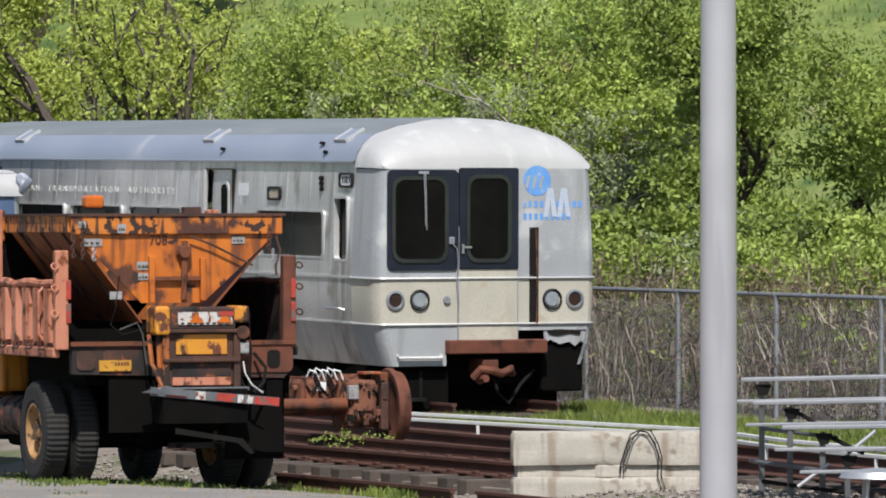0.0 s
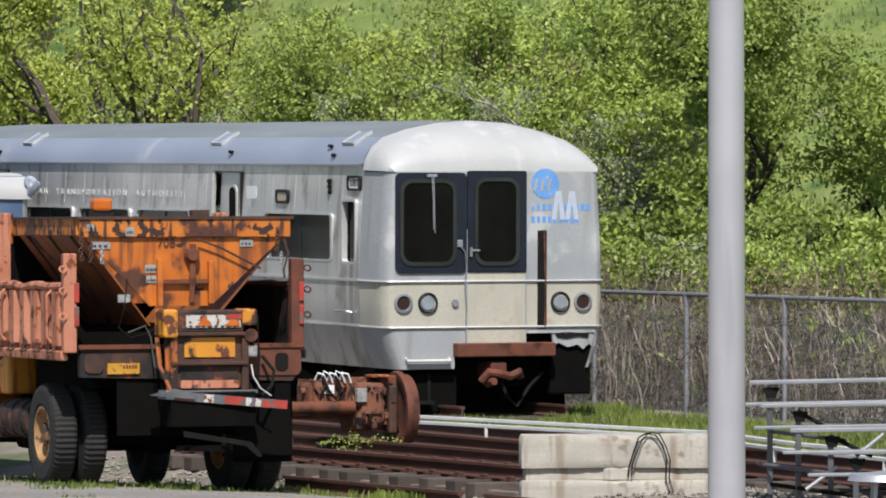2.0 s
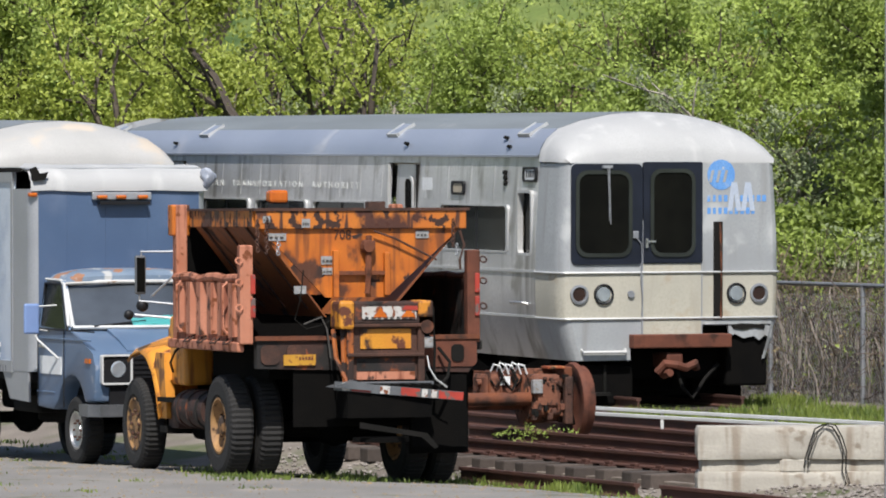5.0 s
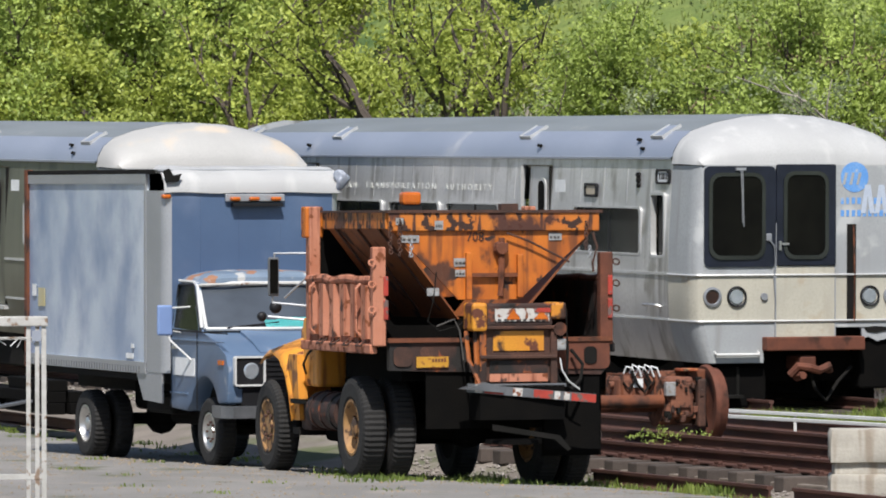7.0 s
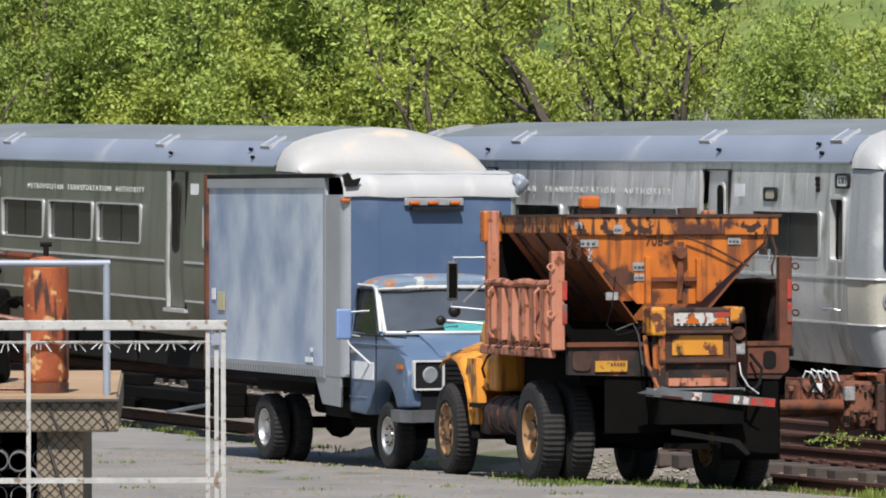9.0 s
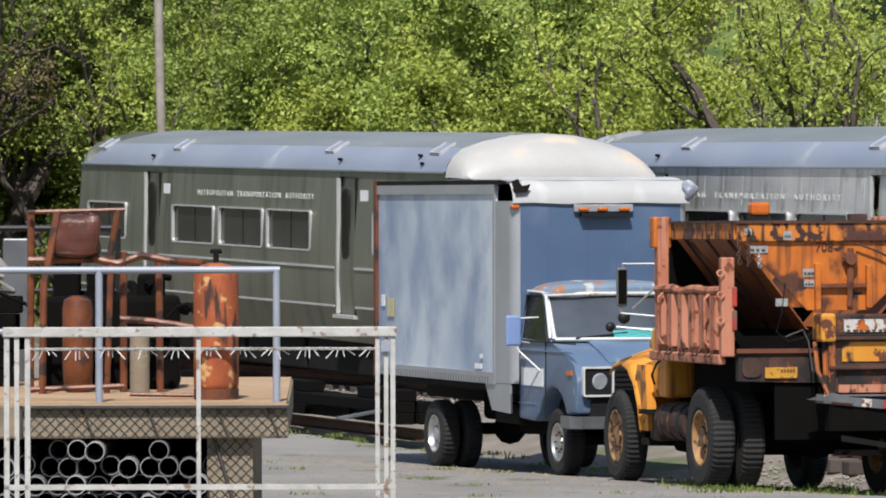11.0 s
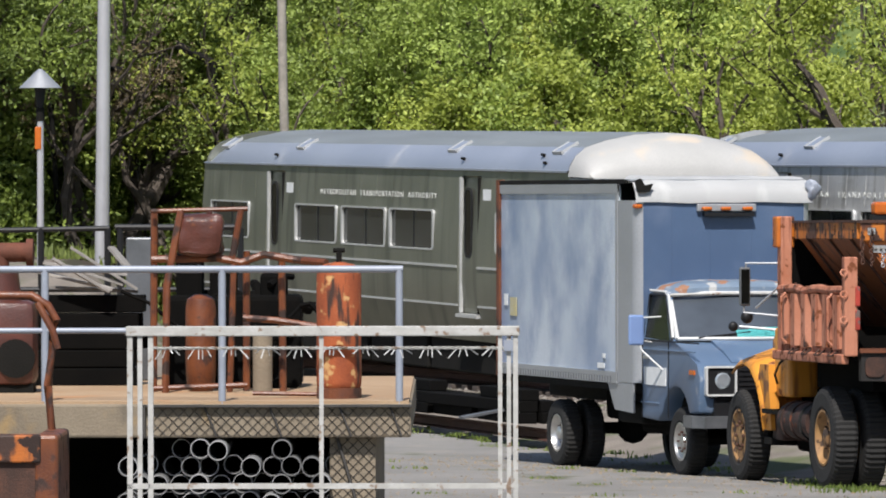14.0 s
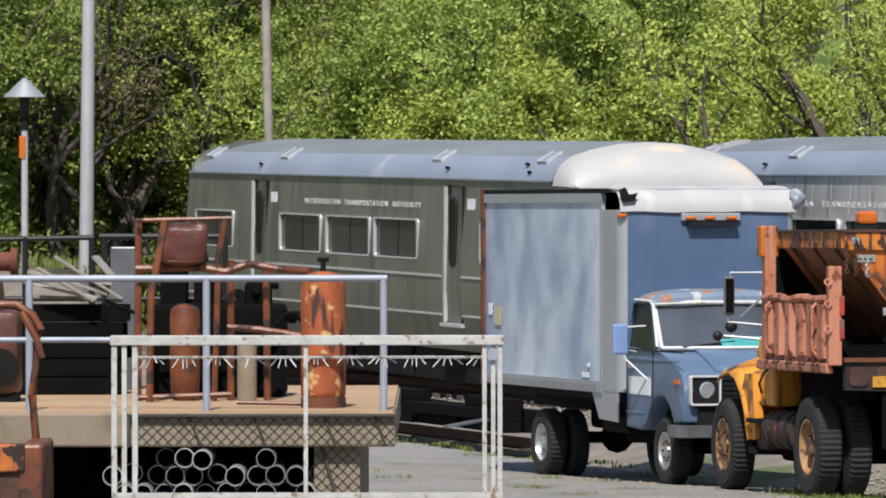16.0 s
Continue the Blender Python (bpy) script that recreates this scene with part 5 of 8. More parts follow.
tube(bm, [shield(0.12, 0.02) + Vector((0, -0.04, 0)), shield(0.45, 0.14) + Vector((0, -0.03, 0))], 0.012, 5)
part("wiper", bm, "black", ws)
bm = bmesh.new()
tube(bm, [shield(0.62, 0.02) + Vector((0, -0.04, 0)), shield(0.93, 0.16) + Vector((0, -0.03, 0))], 0.012, 5)
part("wiper", bm, "black", ws)
bm = bmesh.new()
low_edge = [bm.verts.new(shield(0.36 + 0.07 * k, 0.02) + Vector((0, -0.035, 0))) for k in range(9)]
top_edge = [bm.verts.new(shield(0.36 + 0.07 * k, 0.2 + 0.05 * (k > 1)) + Vector((0, -0.035, 0))) for k in range(9)]
for k in range(8):
    bm.faces.new((low_edge[k], low_edge[k + 1], top_edge[k + 1], top_edge[k]))
bmesh.ops.solidify(bm, geom=bm.faces[:], thickness=0.006)
solo_ob = obj("sun_screen", bm, "turquoise")
solo_ob.matrix_world = BT
tagged(solo_ob, "turquoise sheet tucked along the foot of the windscreen", "sheet")
# hood ridge, grille, headlight, bumper
bm = bmesh.new()
prism(bm, [(-1.14, 1.3), (-1.55, 1.18), (-1.8, 1.09), (-1.8, 1.12), (-1.52, 1.235), (-1.14, 1.345)], 0, 0.5, 1.63)
part("hood", bm, "truckblue", bt, "hood with worn, rusting paint", smooth=True)
part("grille", box(bmesh.new(), 0.2, 1.93, -1.94, -1.86, 0.72, 1.08, bevel=0.015), "black", bt)
for x in (0.14, 1.59):
    bm = bmesh.new()
    ring_frame(bm, rounded(x, x + 0.36, 0.75, 1.08, 0.03), rounded(x + 0.02, x + 0.34, 0.77, 1.06, 0.02), 1, -1.97, -1.9)
    h = part("headlight_bezel", bm, "white", bt, "bright rectangular headlight bezel", smooth=True)
    part("headlight", box(bmesh.new(), x + 0.02, x + 0.34, -1.95, -1.93, 0.77, 1.06, bevel=0.008), "black", h)
    part("lamp_lens", rod(bmesh.new(), (x + 0.2, -1.965, 0.92), (x + 0.2, -1.945, 0.92), 0.075, 0.095, 20), "lens", h, smooth=True)
bm = bmesh.new()
for k in range(6):
    box(bm, 0.52, 1.6, -1.952, -1.94, 0.75 + k * 0.055, 0.765 + k * 0.055)
part("grille_slats", bm, "black", bt)
bm = bmesh.new()
prism(bm, [(0.02, -1.55), (0.0, -1.9), (0.1, -2.03), (2.03, -2.03), (2.13, -1.9), (2.1, -1.55), (2.02, -1.55), (2.0, -1.85), (0.12, -1.85), (0.1, -1.55)], 2, 0.4, 0.53)
part("bumper", bm, "bumper", bt, "dull chrome front bumper")
part("lower_valance", box(bmesh.new(), 0.25, 1.9, -1.92, -1.85, 0.4, 0.72), "black", bt)
part("turn_signal", box(bmesh.new(), 0.062, 0.085, -1.78, -1.62, 0.98, 1.03), "amber", bt)
bm = bmesh.new()
box(bm, 0.072, 0.08, -0.82, -0.1, 0.83, 1.03)
part("door_sign", bm, "sign", bt, "blank white patch on the door")
bm = bmesh.new()
for y in (-0.03, -0.9):
    box(bm, 0.073, 0.082, y - 0.005, y + 0.005, 0.47, 1.34)
box(bm, 0.07, 0.082, -1.9, 0.0, 1.32, 1.335)
part("door_seam", bm, "black", bt)
part("door_handle", box(bmesh.new(), 0.055, 0.085, -0.25, -0.1, 1.12, 1.16, bevel=0.008), "chrome", bt)
bm = bmesh.new()
tube(bm, [(0.1, -0.75, 0.98), (-0.1, -0.52, 1.22), (-0.2, -0.45, 1.45)], 0.012, 6)
tube(bm, [(0.12, -0.35, 1.3), (-0.18, -0.45, 1.35)], 0.01, 6)
tube(bm, [(0.12, -0.55, 1.6), (-0.2, -0.45, 1.58)], 0.01, 6)
ma = part("mirror_arm", bm, "white", bt)
part("mirror", box(bmesh.new(), -0.255, -0.075, -0.53, -0.48, 1.28, 1.62, bevel=0.022), "mirrorblue", ma, "blue door mirror")
for x, y, f, nm in ((0.2, 3.1, -1, "tyre"), (0.48, 3.1, -1, "tyre"), (1.93, 3.1, 1, "tyre"), (1.65, 3.1, 1, "tyre")):
    wheel(bt, (x, y, 0.38), 0.4, 0.22, "chrome" if x < 0.3 else "under", face=f, dish=0.09)
for x, f in ((0.24, -1), (1.9, 1)):
    wheel(bt, (x, -1.12, 0.38), 0.385, 0.22, "chrome", face=f, dish=0.03)
bm = bmesh.new()
for x in (0.65, 1.45):
    box(bm, x - 0.04, x + 0.04, -1.7, 4.9, 0.55, 0.74)
rod(bm, (0.2, 3.1, 0.22), (1.95, 3.1, 0.2), 0.07)
bmesh.ops.create_icosphere(bm, subdivisions=2, radius=0.2, matrix=Matrix.Translation((1.05, 3.1, 0.22)))
rod(bm, (0.3, -1.12, 0.24), (1.85, -1.12, 0.2), 0.05)
box(bm, 0.2, 0.6, 0.3, 1.2, 0.36, 0.6, bevel=0.05)
part("chassis", bm, "under", bt)
# blocks added below the box; their near-black includes the shade there
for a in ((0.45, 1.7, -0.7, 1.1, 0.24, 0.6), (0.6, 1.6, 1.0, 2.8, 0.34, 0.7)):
    part("underbody", box(bmesh.new(), *a, bevel=0.06), "pitch", bt, "near-black underbody bulk with its shade in the colour")

# ---- orange spreader truck; local y runs towards its front ----
dt = thing("spreader_truck", DT, "rusty orange dump truck with a salt spreader hopper", "truck")
# chassis
bm = bmesh.new()
for x in (-0.42, 0.42):
    box(bm, x - 0.05, x + 0.05, 0.1, 6.2, 0.72, 0.98)
rod(bm, (-1.1, 1.2, 0.48), (1.1, 1.2, 0.4), 0.09)
bmesh.ops.create_icosphere(bm, subdivisions=2, radius=0.26, matrix=Matrix.Translation((0, 1.2, 0.52)))
rod(bm, (-1.0, 5.4, 0.42), (0.9, 5.4, 0.33), 0.06)
box(bm, -0.9, 0.9, 0.4, 3.0, 0.98, 1.3)
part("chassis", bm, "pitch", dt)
# bulk added below the chassis; its near-black also stands in for shade
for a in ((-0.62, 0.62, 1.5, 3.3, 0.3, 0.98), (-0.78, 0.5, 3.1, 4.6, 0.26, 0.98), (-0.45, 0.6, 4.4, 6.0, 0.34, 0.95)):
    part("underbody", box(bmesh.new(), *a, bevel=0.06), "pitch", dt, "near-black underbody bulk with its shade in the colour")
# rear frame with lamps
bm = bmesh.new()
prism(bm, [(-1.12, 1.1), (1.15, 1.04), (1.25, 1.15), (1.25, 1.4), (-1.12, 1.42)], 1, 0.0, 0.12)
fr = part("rear_frame", bm, "frame", dt, "dark rusty rear cross frame")
bm = bmesh.new()
box(bm, -1.14, 1.27, -0.04, 0.02, 1.385, 1.43)
part("rear_lip", bm, "rust", fr)
for x in (-0.98, -0.7):
    bm = bmesh.new()
    prism(bm, rounded(x - 0.1, x + 0.1, 1.14, 1.34, 0.06), 1, -0.02, 0.0)
    part("lamp_recess", bm, "darkrust", fr)
bm = bmesh.new()
box(bm, -0.84, -0.5, -0.03, -0.01, 1.13, 1.24)
pl = part("number_plate", bm, "plateyellow", fr, "yellow number plate")
part("plate_bars", bars(bmesh.new(), -0.68, -0.52, 1.185, 0.035, 5, 1, -0.03, random.Random(5)), "rust", pl)
# dump body: ribbed sides, posts, head wall
for s in (-1, 1):
    x = s * 1.22
    # far side takes the darker frame colour, near side the pale one
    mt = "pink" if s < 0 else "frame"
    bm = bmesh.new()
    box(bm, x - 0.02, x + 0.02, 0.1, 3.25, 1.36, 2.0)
    part("body_side", bm, mt, dt, "sun-faded pinkish orange side" if s < 0 else "dark red-brown side")
    for k in range(6):
        y = 0.42 + k * 0.5
        bm = bmesh.new()
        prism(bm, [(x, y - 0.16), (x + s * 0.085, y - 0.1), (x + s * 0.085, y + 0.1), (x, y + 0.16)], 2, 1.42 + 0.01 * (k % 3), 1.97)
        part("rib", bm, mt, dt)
    bm = bmesh.new()
    pts = [(x + s * 0.03, 0.05 + 0.4 * k, 2.02 + 0.035 * noise.noise((k * 0.9, s, 0))) for k in range(9)]
    tube(bm, pts, 0.045, 8)
    part("top_rail", bm, "rust" if s > 0 else "pink", dt, smooth=True)
    bm = bmesh.new()
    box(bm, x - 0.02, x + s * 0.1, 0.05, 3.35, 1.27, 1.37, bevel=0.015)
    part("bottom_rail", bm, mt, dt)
    for y in (0.55, 2.75):
        bm = bmesh.new()
        tube(bm, [(x + s * 0.08, y, 1.45), (x + s * 0.13, y, 1.5), (x + s * 0.13, y, 1.93), (x + s * 0.08, y, 1.98)], 0.018, 6)
        part("side_handle", bm, "pink" if s < 0 else "rust", dt)
    for k in range(4):
        y = 0.5 + 0.62 * k
        bm = bmesh.new()
        tube(bm, [(x + s * 0.06, y - 0.12, 1.4), (x + s * 0.12, y - 0.1, 1.35), (x + s * 0.12, y + 0.1, 1.35), (x + s * 0.06, y + 0.12, 1.4)], 0.012, 6)
        part("side_hook", bm, "darkrust", dt)
    bm = bmesh.new()
    box(bm, x - 0.08, x + 0.06, -0.02, 0.12, 1.35, 2.36 - 0.06 * (s > 0), bevel=0.015)
    po = part("rear_post", bm, "pink" if s < 0 else "redrust", dt, "flaking rear corner post")
    for z in (1.72, 1.98, 2.2):
        bm = bmesh.new()
        lathe(bm, [(0.034, -0.009), (0.045, 0), (0.034, 0.009), (0.025, 0), (0.034, -0.009)], 12, Matrix.Translation((x + s * 0.09, -0.03, z)) @ pose(0, 0, 0, 0, 30, 90))
        part("chain_ring", bm, "pink" if s < 0 else "rust", po)
    for z in (1.62, 1.86):
        bm = bmesh.new()
        box(bm, x - 0.0 + 0.03 * (s < 0), x + 0.05 + 0.03 * (s < 0), -0.045, -0.02, z, z + 0.2, bevel=0.008)
        part("red_lamp", bm, "oldred", po, "red tail reflector")
# floor and head wall inside the body are near-black
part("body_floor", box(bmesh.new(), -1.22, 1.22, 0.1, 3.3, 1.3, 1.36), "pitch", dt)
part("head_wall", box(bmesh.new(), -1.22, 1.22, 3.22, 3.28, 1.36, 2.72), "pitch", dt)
for x in (-1.2, 1.2):
    part("head_post", box(bmesh.new(), x - 0.06, x + 0.06, 3.16, 3.36, 1.36, 2.78, bevel=0.015), "pink", dt)
bm = bmesh.new()
box(bm, -1.3, -1.1, 3.2, 3.42, 2.45, 2.78, bevel=0.02)
part("cab_guard", bm, "orange", dt)
# hopper
HT, HB = 2.55, 1.82
bm = bmesh.new()


def plate(bm, pts, t):
    f = bm.faces.new([bm.verts.new(p) for p in pts])
    bmesh.ops.solidify(bm, geom=[f], thickness=t)


prism(bm, [(-1.1, HT), (1.1, HT), (0.28, HB), (-0.38, HB)], 1, 0.02, 0.05)
part("hopper_rear", bm, "orange", dt, "rust-streaked orange hopper end")
bm = bmesh.new()
prism(bm, [(-1.1, HT), (1.1, HT), (0.28, HB), (-0.38, HB)], 1, 2.95, 2.99)
part("hopper_front", bm, "orange", dt)
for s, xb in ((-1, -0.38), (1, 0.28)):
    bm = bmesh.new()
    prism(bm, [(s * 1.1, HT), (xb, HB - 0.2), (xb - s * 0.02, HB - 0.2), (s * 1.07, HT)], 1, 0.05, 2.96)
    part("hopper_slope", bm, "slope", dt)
for nm, a in (("rim_rear", (-1.13, 1.13, -0.03, 0.05, 2.52, 2.71)), ("rim_side", (-1.15, -1.07, 0.05, 3.0, 2.54, 2.72)), ("rim_side", (1.07, 1.15, 0.05, 3.0, 2.54, 2.71)), ("rim_front", (-1.1, 1.1, 2.95, 3.03, 2.54, 2.72))):
    part(nm, box(bmesh.new(), *a, bevel=0.012), "rim", dt, "flaking, rust-stained hopper rim")
bm = bmesh.new()
box(bm, -1.16, 1.16, -0.05, 0.12, 2.705, 2.735)
box(bm, -1.17, -1.0, 0.0, 3.05, 2.71, 2.735)
box(bm, 0.08, 0.26, 0.0, 0.15, 2.735, 2.8)
part("rim_edge", bm, "darkrust", dt)
for k in range(3):
    y = 0.5 + k * 1.0
    bm = bmesh.new()
    prism(bm, [(-1.09, HT + 0.02), (-0.42, HB - 0.1), (-0.46, HB - 0.12), (-1.13, HT)], 1, y, y + 0.05)
    part("slope_rib", bm, "darkrust", dt)

# struts and fittings on the hopper's end
for x0, x1, z0, z1, w in ((-0.28, -0.28, 1.82, 2.3, 0.03), (0.27, 0.27, 1.84, 2.28, 0.03)):
    part("strut", box(bmesh.new(), x0 - w, x0 + w, -0.06, 0.02, z0, z1, bevel=0.008), "orange", dt)
bm = bmesh.new()
tube(bm, [(0.05, -0.06, 1.86), (0.06, -0.07, 2.1), (0.07, -0.05, 2.45)], 0.035, 8)
rod(bm, (0.06, -0.02, 2.34), (0.06, -0.12, 2.34), 0.08, 0.06, 10)
box(bm, 0.0, 0.13, -0.1, 0.0, 2.3, 2.4, bevel=0.01)
box(bm, -0.28, 0.28, -0.05, 0.02, 2.05, 2.09)
part("screw_jack", bm, "rust", dt, "rusty gate jack")
bm = bmesh.new()
tube(bm, [(0.12, -0.06, 2.5), (0.35, -0.06, 2.42), (0.8, -0.05, 2.2)], 0.012, 5)
part("chain", bm, "darkrust", dt)
bm = bmesh.new()
tube(bm, [(1.06, -0.02, 2.5), (1.1, -0.05, 2.35), (1.05, -0.05, 2.2), (1.06, -0.04, 2.1)], 0.014, 5)
part("chain", bm, "darkrust", dt)
for cx, cz, n, mt in ((-1.02, 2.62, 9, "darkrust"), (-0.9, 2.4, 4, "galv"), (0.98, 2.6, 7, "darkrust"), (1.02, 2.35, 3, "galv"), (-1.12, 2.6, 8, "darkrust")):
    for k in range(n):
        b = lathe(bmesh.new(), [(0.018, -0.006), (0.026, 0), (0.018, 0.006), (0.012, 0), (0.018, -0.006)], 8, Matrix.Translation((cx + 0.006 * math.sin(k * 2.1), -0.05, cz - 0.042 * k)) @ pose(0, 0, 0, 0, 0, 90 if k % 2 else 25))
        part("chain_link", b, mt, dt)
bm = bmesh.new()
tube(bm, [(-0.62, 0.0, 2.1), (-0.66, -0.02, 1.8), (-0.72, -0.03, 1.6), (-0.6, -0.05, 1.5), (-0.4, -0.05, 1.55), (-0.3, -0.05, 1.62)], 0.007, 6)
part("cable", bm, "under", dt)
for x, z, w, h, mt in ((-0.6, 2.58, 0.09, 0.09, "sign"), (-0.9, 2.44, 0.2, 0.075, "sign"), (-0.36, 2.2, 0.14, 0.085, "sign"), (-0.36, 2.09, 0.11, 0.07, "sign"), (0.66, 2.46, 0.14, 0.075, "sign"), (-0.66, 1.9, 0.13, 0.08, "label"), (-1.02, 2.62, 0.08, 0.07, "sign")):
    bm = bmesh.new()
    yy = -0.036 if z > 2.52 else (0.012 if z > 1.95 else -0.01)
    box(bm, x - w / 2, x + w / 2, yy - 0.006, yy, z - h / 2, z + h / 2)
    la = part("warning_label", bm, "label" if mt == "sign" else mt, dt, "worn warning label")
    if mt == "sign":
        b = bmesh.new()
        bars(b, x - w * 0.42, x + w * 0.4, z - h * 0.25, h * 0.3, 3, 1, yy - 0.006, random.Random(int(abs(x) * 100)))
        part("label_bars", b, "ink", la)
lettering("708", 0.13, dt, Matrix.Translation((-0.2, 0.008, 2.42)), "darkrust", "digit")
# beacon
bm = bmesh.new()
box(bm, -0.98, -0.76, 0.05, 0.2, 2.72, 2.79)
be = part("beacon_base", bm, "black", dt)
part("beacon", box(bmesh.new(), -0.97, -0.77, 0.02, 0.22, 2.79, 2.92, bevel=0.03), "amber", be, "amber warning beacon")
# spinner box and chute
part("spinner_box", box(bmesh.new(), -0.2, 0.5, -0.5, 0.0, 1.55, 1.78, bevel=0.02), "frame", dt)
part("spinner_bearing", box(bmesh.new(), -0.36, -0.2, -0.52, -0.1, 1.5, 1.79, bevel=0.03), "chute", dt, "chipped yellow bearing block")
part("spinner_motor", box(bmesh.new(), 0.48, 0.64, -0.53, -0.1, 1.62, 1.79, bevel=0.025), "chute", dt, "chipped yellow motor block")
part("hose_reel", rod(bmesh.new(), (0.58, -0.5, 1.52), (0.58, -0.4, 1.52), 0.07, 0.06, 12), "rust", dt)
part("valve_block", box(bmesh.new(), 0.52, 0.66, -0.46, -0.34, 1.3, 1.42, bevel=0.02), "label", dt, "grey hydraulic valve block")
bm = bmesh.new()
box(bm, -0.12, 0.46, -0.515, -0.505, 1.6, 1.73)
lab = part("warning_panel", bm, "dirtydecal", dt, "white and orange warning decals")
for x in (0.0, 0.3):
    part("warning_triangle", prism(bmesh.new(), [(x, 1.62), (x + 0.15, 1.62), (x + 0.075, 1.72)], 1, -0.525, -0.516), "amber", lab)
part("label_bars", bars(bmesh.new(), -0.1, 0.44, 1.605, 0.02, 8, 1, -0.516, random.Random(8)), "ink", lab)
part("red_decal", box(bmesh.new(), 0.3, 0.47, -0.53, -0.515, 1.69, 1.735), "oldred", dt)
part("chute", box(bmesh.new(), -0.22, 0.5, -0.42, -0.05, 0.98, 1.55, bevel=0.02), "darkrust", dt)
part("chute_panel", box(bmesh.new(), -0.12, 0.42, -0.435, -0.42, 1.3, 1.5), "chute", dt, "yellow painted panel")
part("chute_lip", box(bmesh.new(), -0.26, 0.54, -0.46, -0.4, 1.24, 1.28), "darkrust", dt)
part("chute_panel", box(bmesh.new(), -0.16, 0.46, -0.435, -0.42, 1.07, 1.2), "frame", dt)
part("chute_panel", box(bmesh.new(), -0.16, 0.46, -0.437, -0.42, 0.985, 1.066), "pink", dt, "faded orange strip")
part("chute_shelf", box(bmesh.new(), -0.24, 0.62, -0.6, -0.3, 0.93, 0.965, bevel=0.006), "bumper", dt, "grey steel shelf")
part("return_hose", tube(bmesh.new(), [(0.6, -0.42, 1.22), (0.61, -0.46, 1.1), (0.68, -0.48, 0.98), (0.8, -0.46, 0.9)], 0.008, 6), "white", dt, "pale return hose")
part("supply_hose", tube(bmesh.new(), [(-0.62, -0.02, 1.55), (-0.45, -0.08, 1.62), (-0.4, -0.12, 1.5), (-0.38, -0.2, 1.2)], 0.01, 6), "darkwire", dt, "grey supply hose")
part("frame_plate", prism(bmesh.new(), rounded(0.66, 1.24, 1.1, 1.385, 0.06), 1, -0.018, -0.002), "redrust", fr, "dull red frame plate")
part("lamp_hole", prism(bmesh.new(), rounded(0.96, 1.1, 1.15, 1.33, 0.05), 1, -0.03, -0.019), "under", fr)
# dark rails that draw the shadow lines across the chute
for z in (1.52, 1.22):
    part("chute_rail", box(bmesh.new(), -0.27, 0.55, -0.5, -0.4, z, z + 0.035, bevel=0.008), "darkrust", dt)
for x in (-0.27, 0.49):
    part("chute_angle", box(bmesh.new(), x, x + 0.07, -0.47, -0.4, 0.96, 1.55, bevel=0.01), "darkrust" if x > 0 else "chipped", dt)
bm = bmesh.new()
tube(bm, [(-0.38, -0.3, 1.5), (-0.36, -0.35, 1.2), (-0.26, -0.45, 0.95)], 0.025, 6)
tube(bm, [(-0.3, -0.4, 1.5), (-0.28, -0.4, 0.95)], 0.03, 6)
part("side_strut", bm, "chipped", dt)
bm = bmesh.new()
tube(bm, [(0.62, -0.3, 1.7), (0.68, -0.35, 1.72), (0.7, -0.35, 1.3), (0.68, -0.35, 0.9)], 0.016, 6)
tube(bm, [(0.55, -0.3, 1.45), (0.5, -0.4, 1.2), (0.6, -0.4, 0.98), (0.72, -0.4, 0.9), (0.85, -0.3, 1.0), (0.9, -0.2, 1.15), (0.8, -0.1, 1.3)], 0.018, 6)
rod(bm, (0.58, -0.3, 1.55), (0.58, -0.42, 1.4), 0.06, 0.05, 10)
part("hydraulic_hose", bm, "under", dt)
# striped bar and spinner guard
bm = bmesh.new()
tilt = Matrix.Translation((0.24, -0.62, 0.87)) @ pose(0, 0, 0, 0, 5.2, -4)
box(bm, -0.68, 0.68, -0.02, 0.02, -0.045, 0.045, tilt)
bar = part("striped_bar", bm, "bumper", dt, "red and white striped rear bar")
bm = bmesh.new()
prism(bm, [(-0.72, -0.02), (-0.5, 0.07), (-0.3, 0.04), (-0.3, -0.02)], 1, -0.06, 0.3, tilt)
part("bar_end", bm, "bumper", bar)
for a, b, mt in ((-0.5, -0.3, "oldred"), (0.02, 0.22, "oldred"), (0.42, 0.68, "oldred"), (0.24, 0.3, "dirtydecal"), (0.34, 0.4, "dirtydecal"), (-0.2, -0.1, "dirtydecal"), (-0.6, -0.52, "dirtydecal")):
    part("stripe", box(bmesh.new(), a, b, -0.026, -0.021, -0.04, 0.04, tilt), mt, bar)
bm = bmesh.new()
box(bm, -0.3, 0.6, -0.6, -0.1, 0.6, 0.95)
rod(bm, (0.1, -0.4, 0.35), (0.1, -0.4, 0.4), 0.3, None, 16)
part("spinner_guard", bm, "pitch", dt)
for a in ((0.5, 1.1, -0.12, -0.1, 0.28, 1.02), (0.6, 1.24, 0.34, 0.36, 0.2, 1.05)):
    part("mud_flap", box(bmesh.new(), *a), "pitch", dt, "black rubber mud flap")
# near-black sheet closes the gap below the rear frame
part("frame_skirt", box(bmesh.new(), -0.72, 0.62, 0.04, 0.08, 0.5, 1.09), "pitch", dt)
part("spinner_arm", prism(bmesh.new(), [(-0.2, 0.56), (0.52, 0.44), (0.64, 0.3), (0.6, 0.28), (0.46, 0.4), (-0.2, 0.5)], 1, -0.72, -0.7), "under", dt)
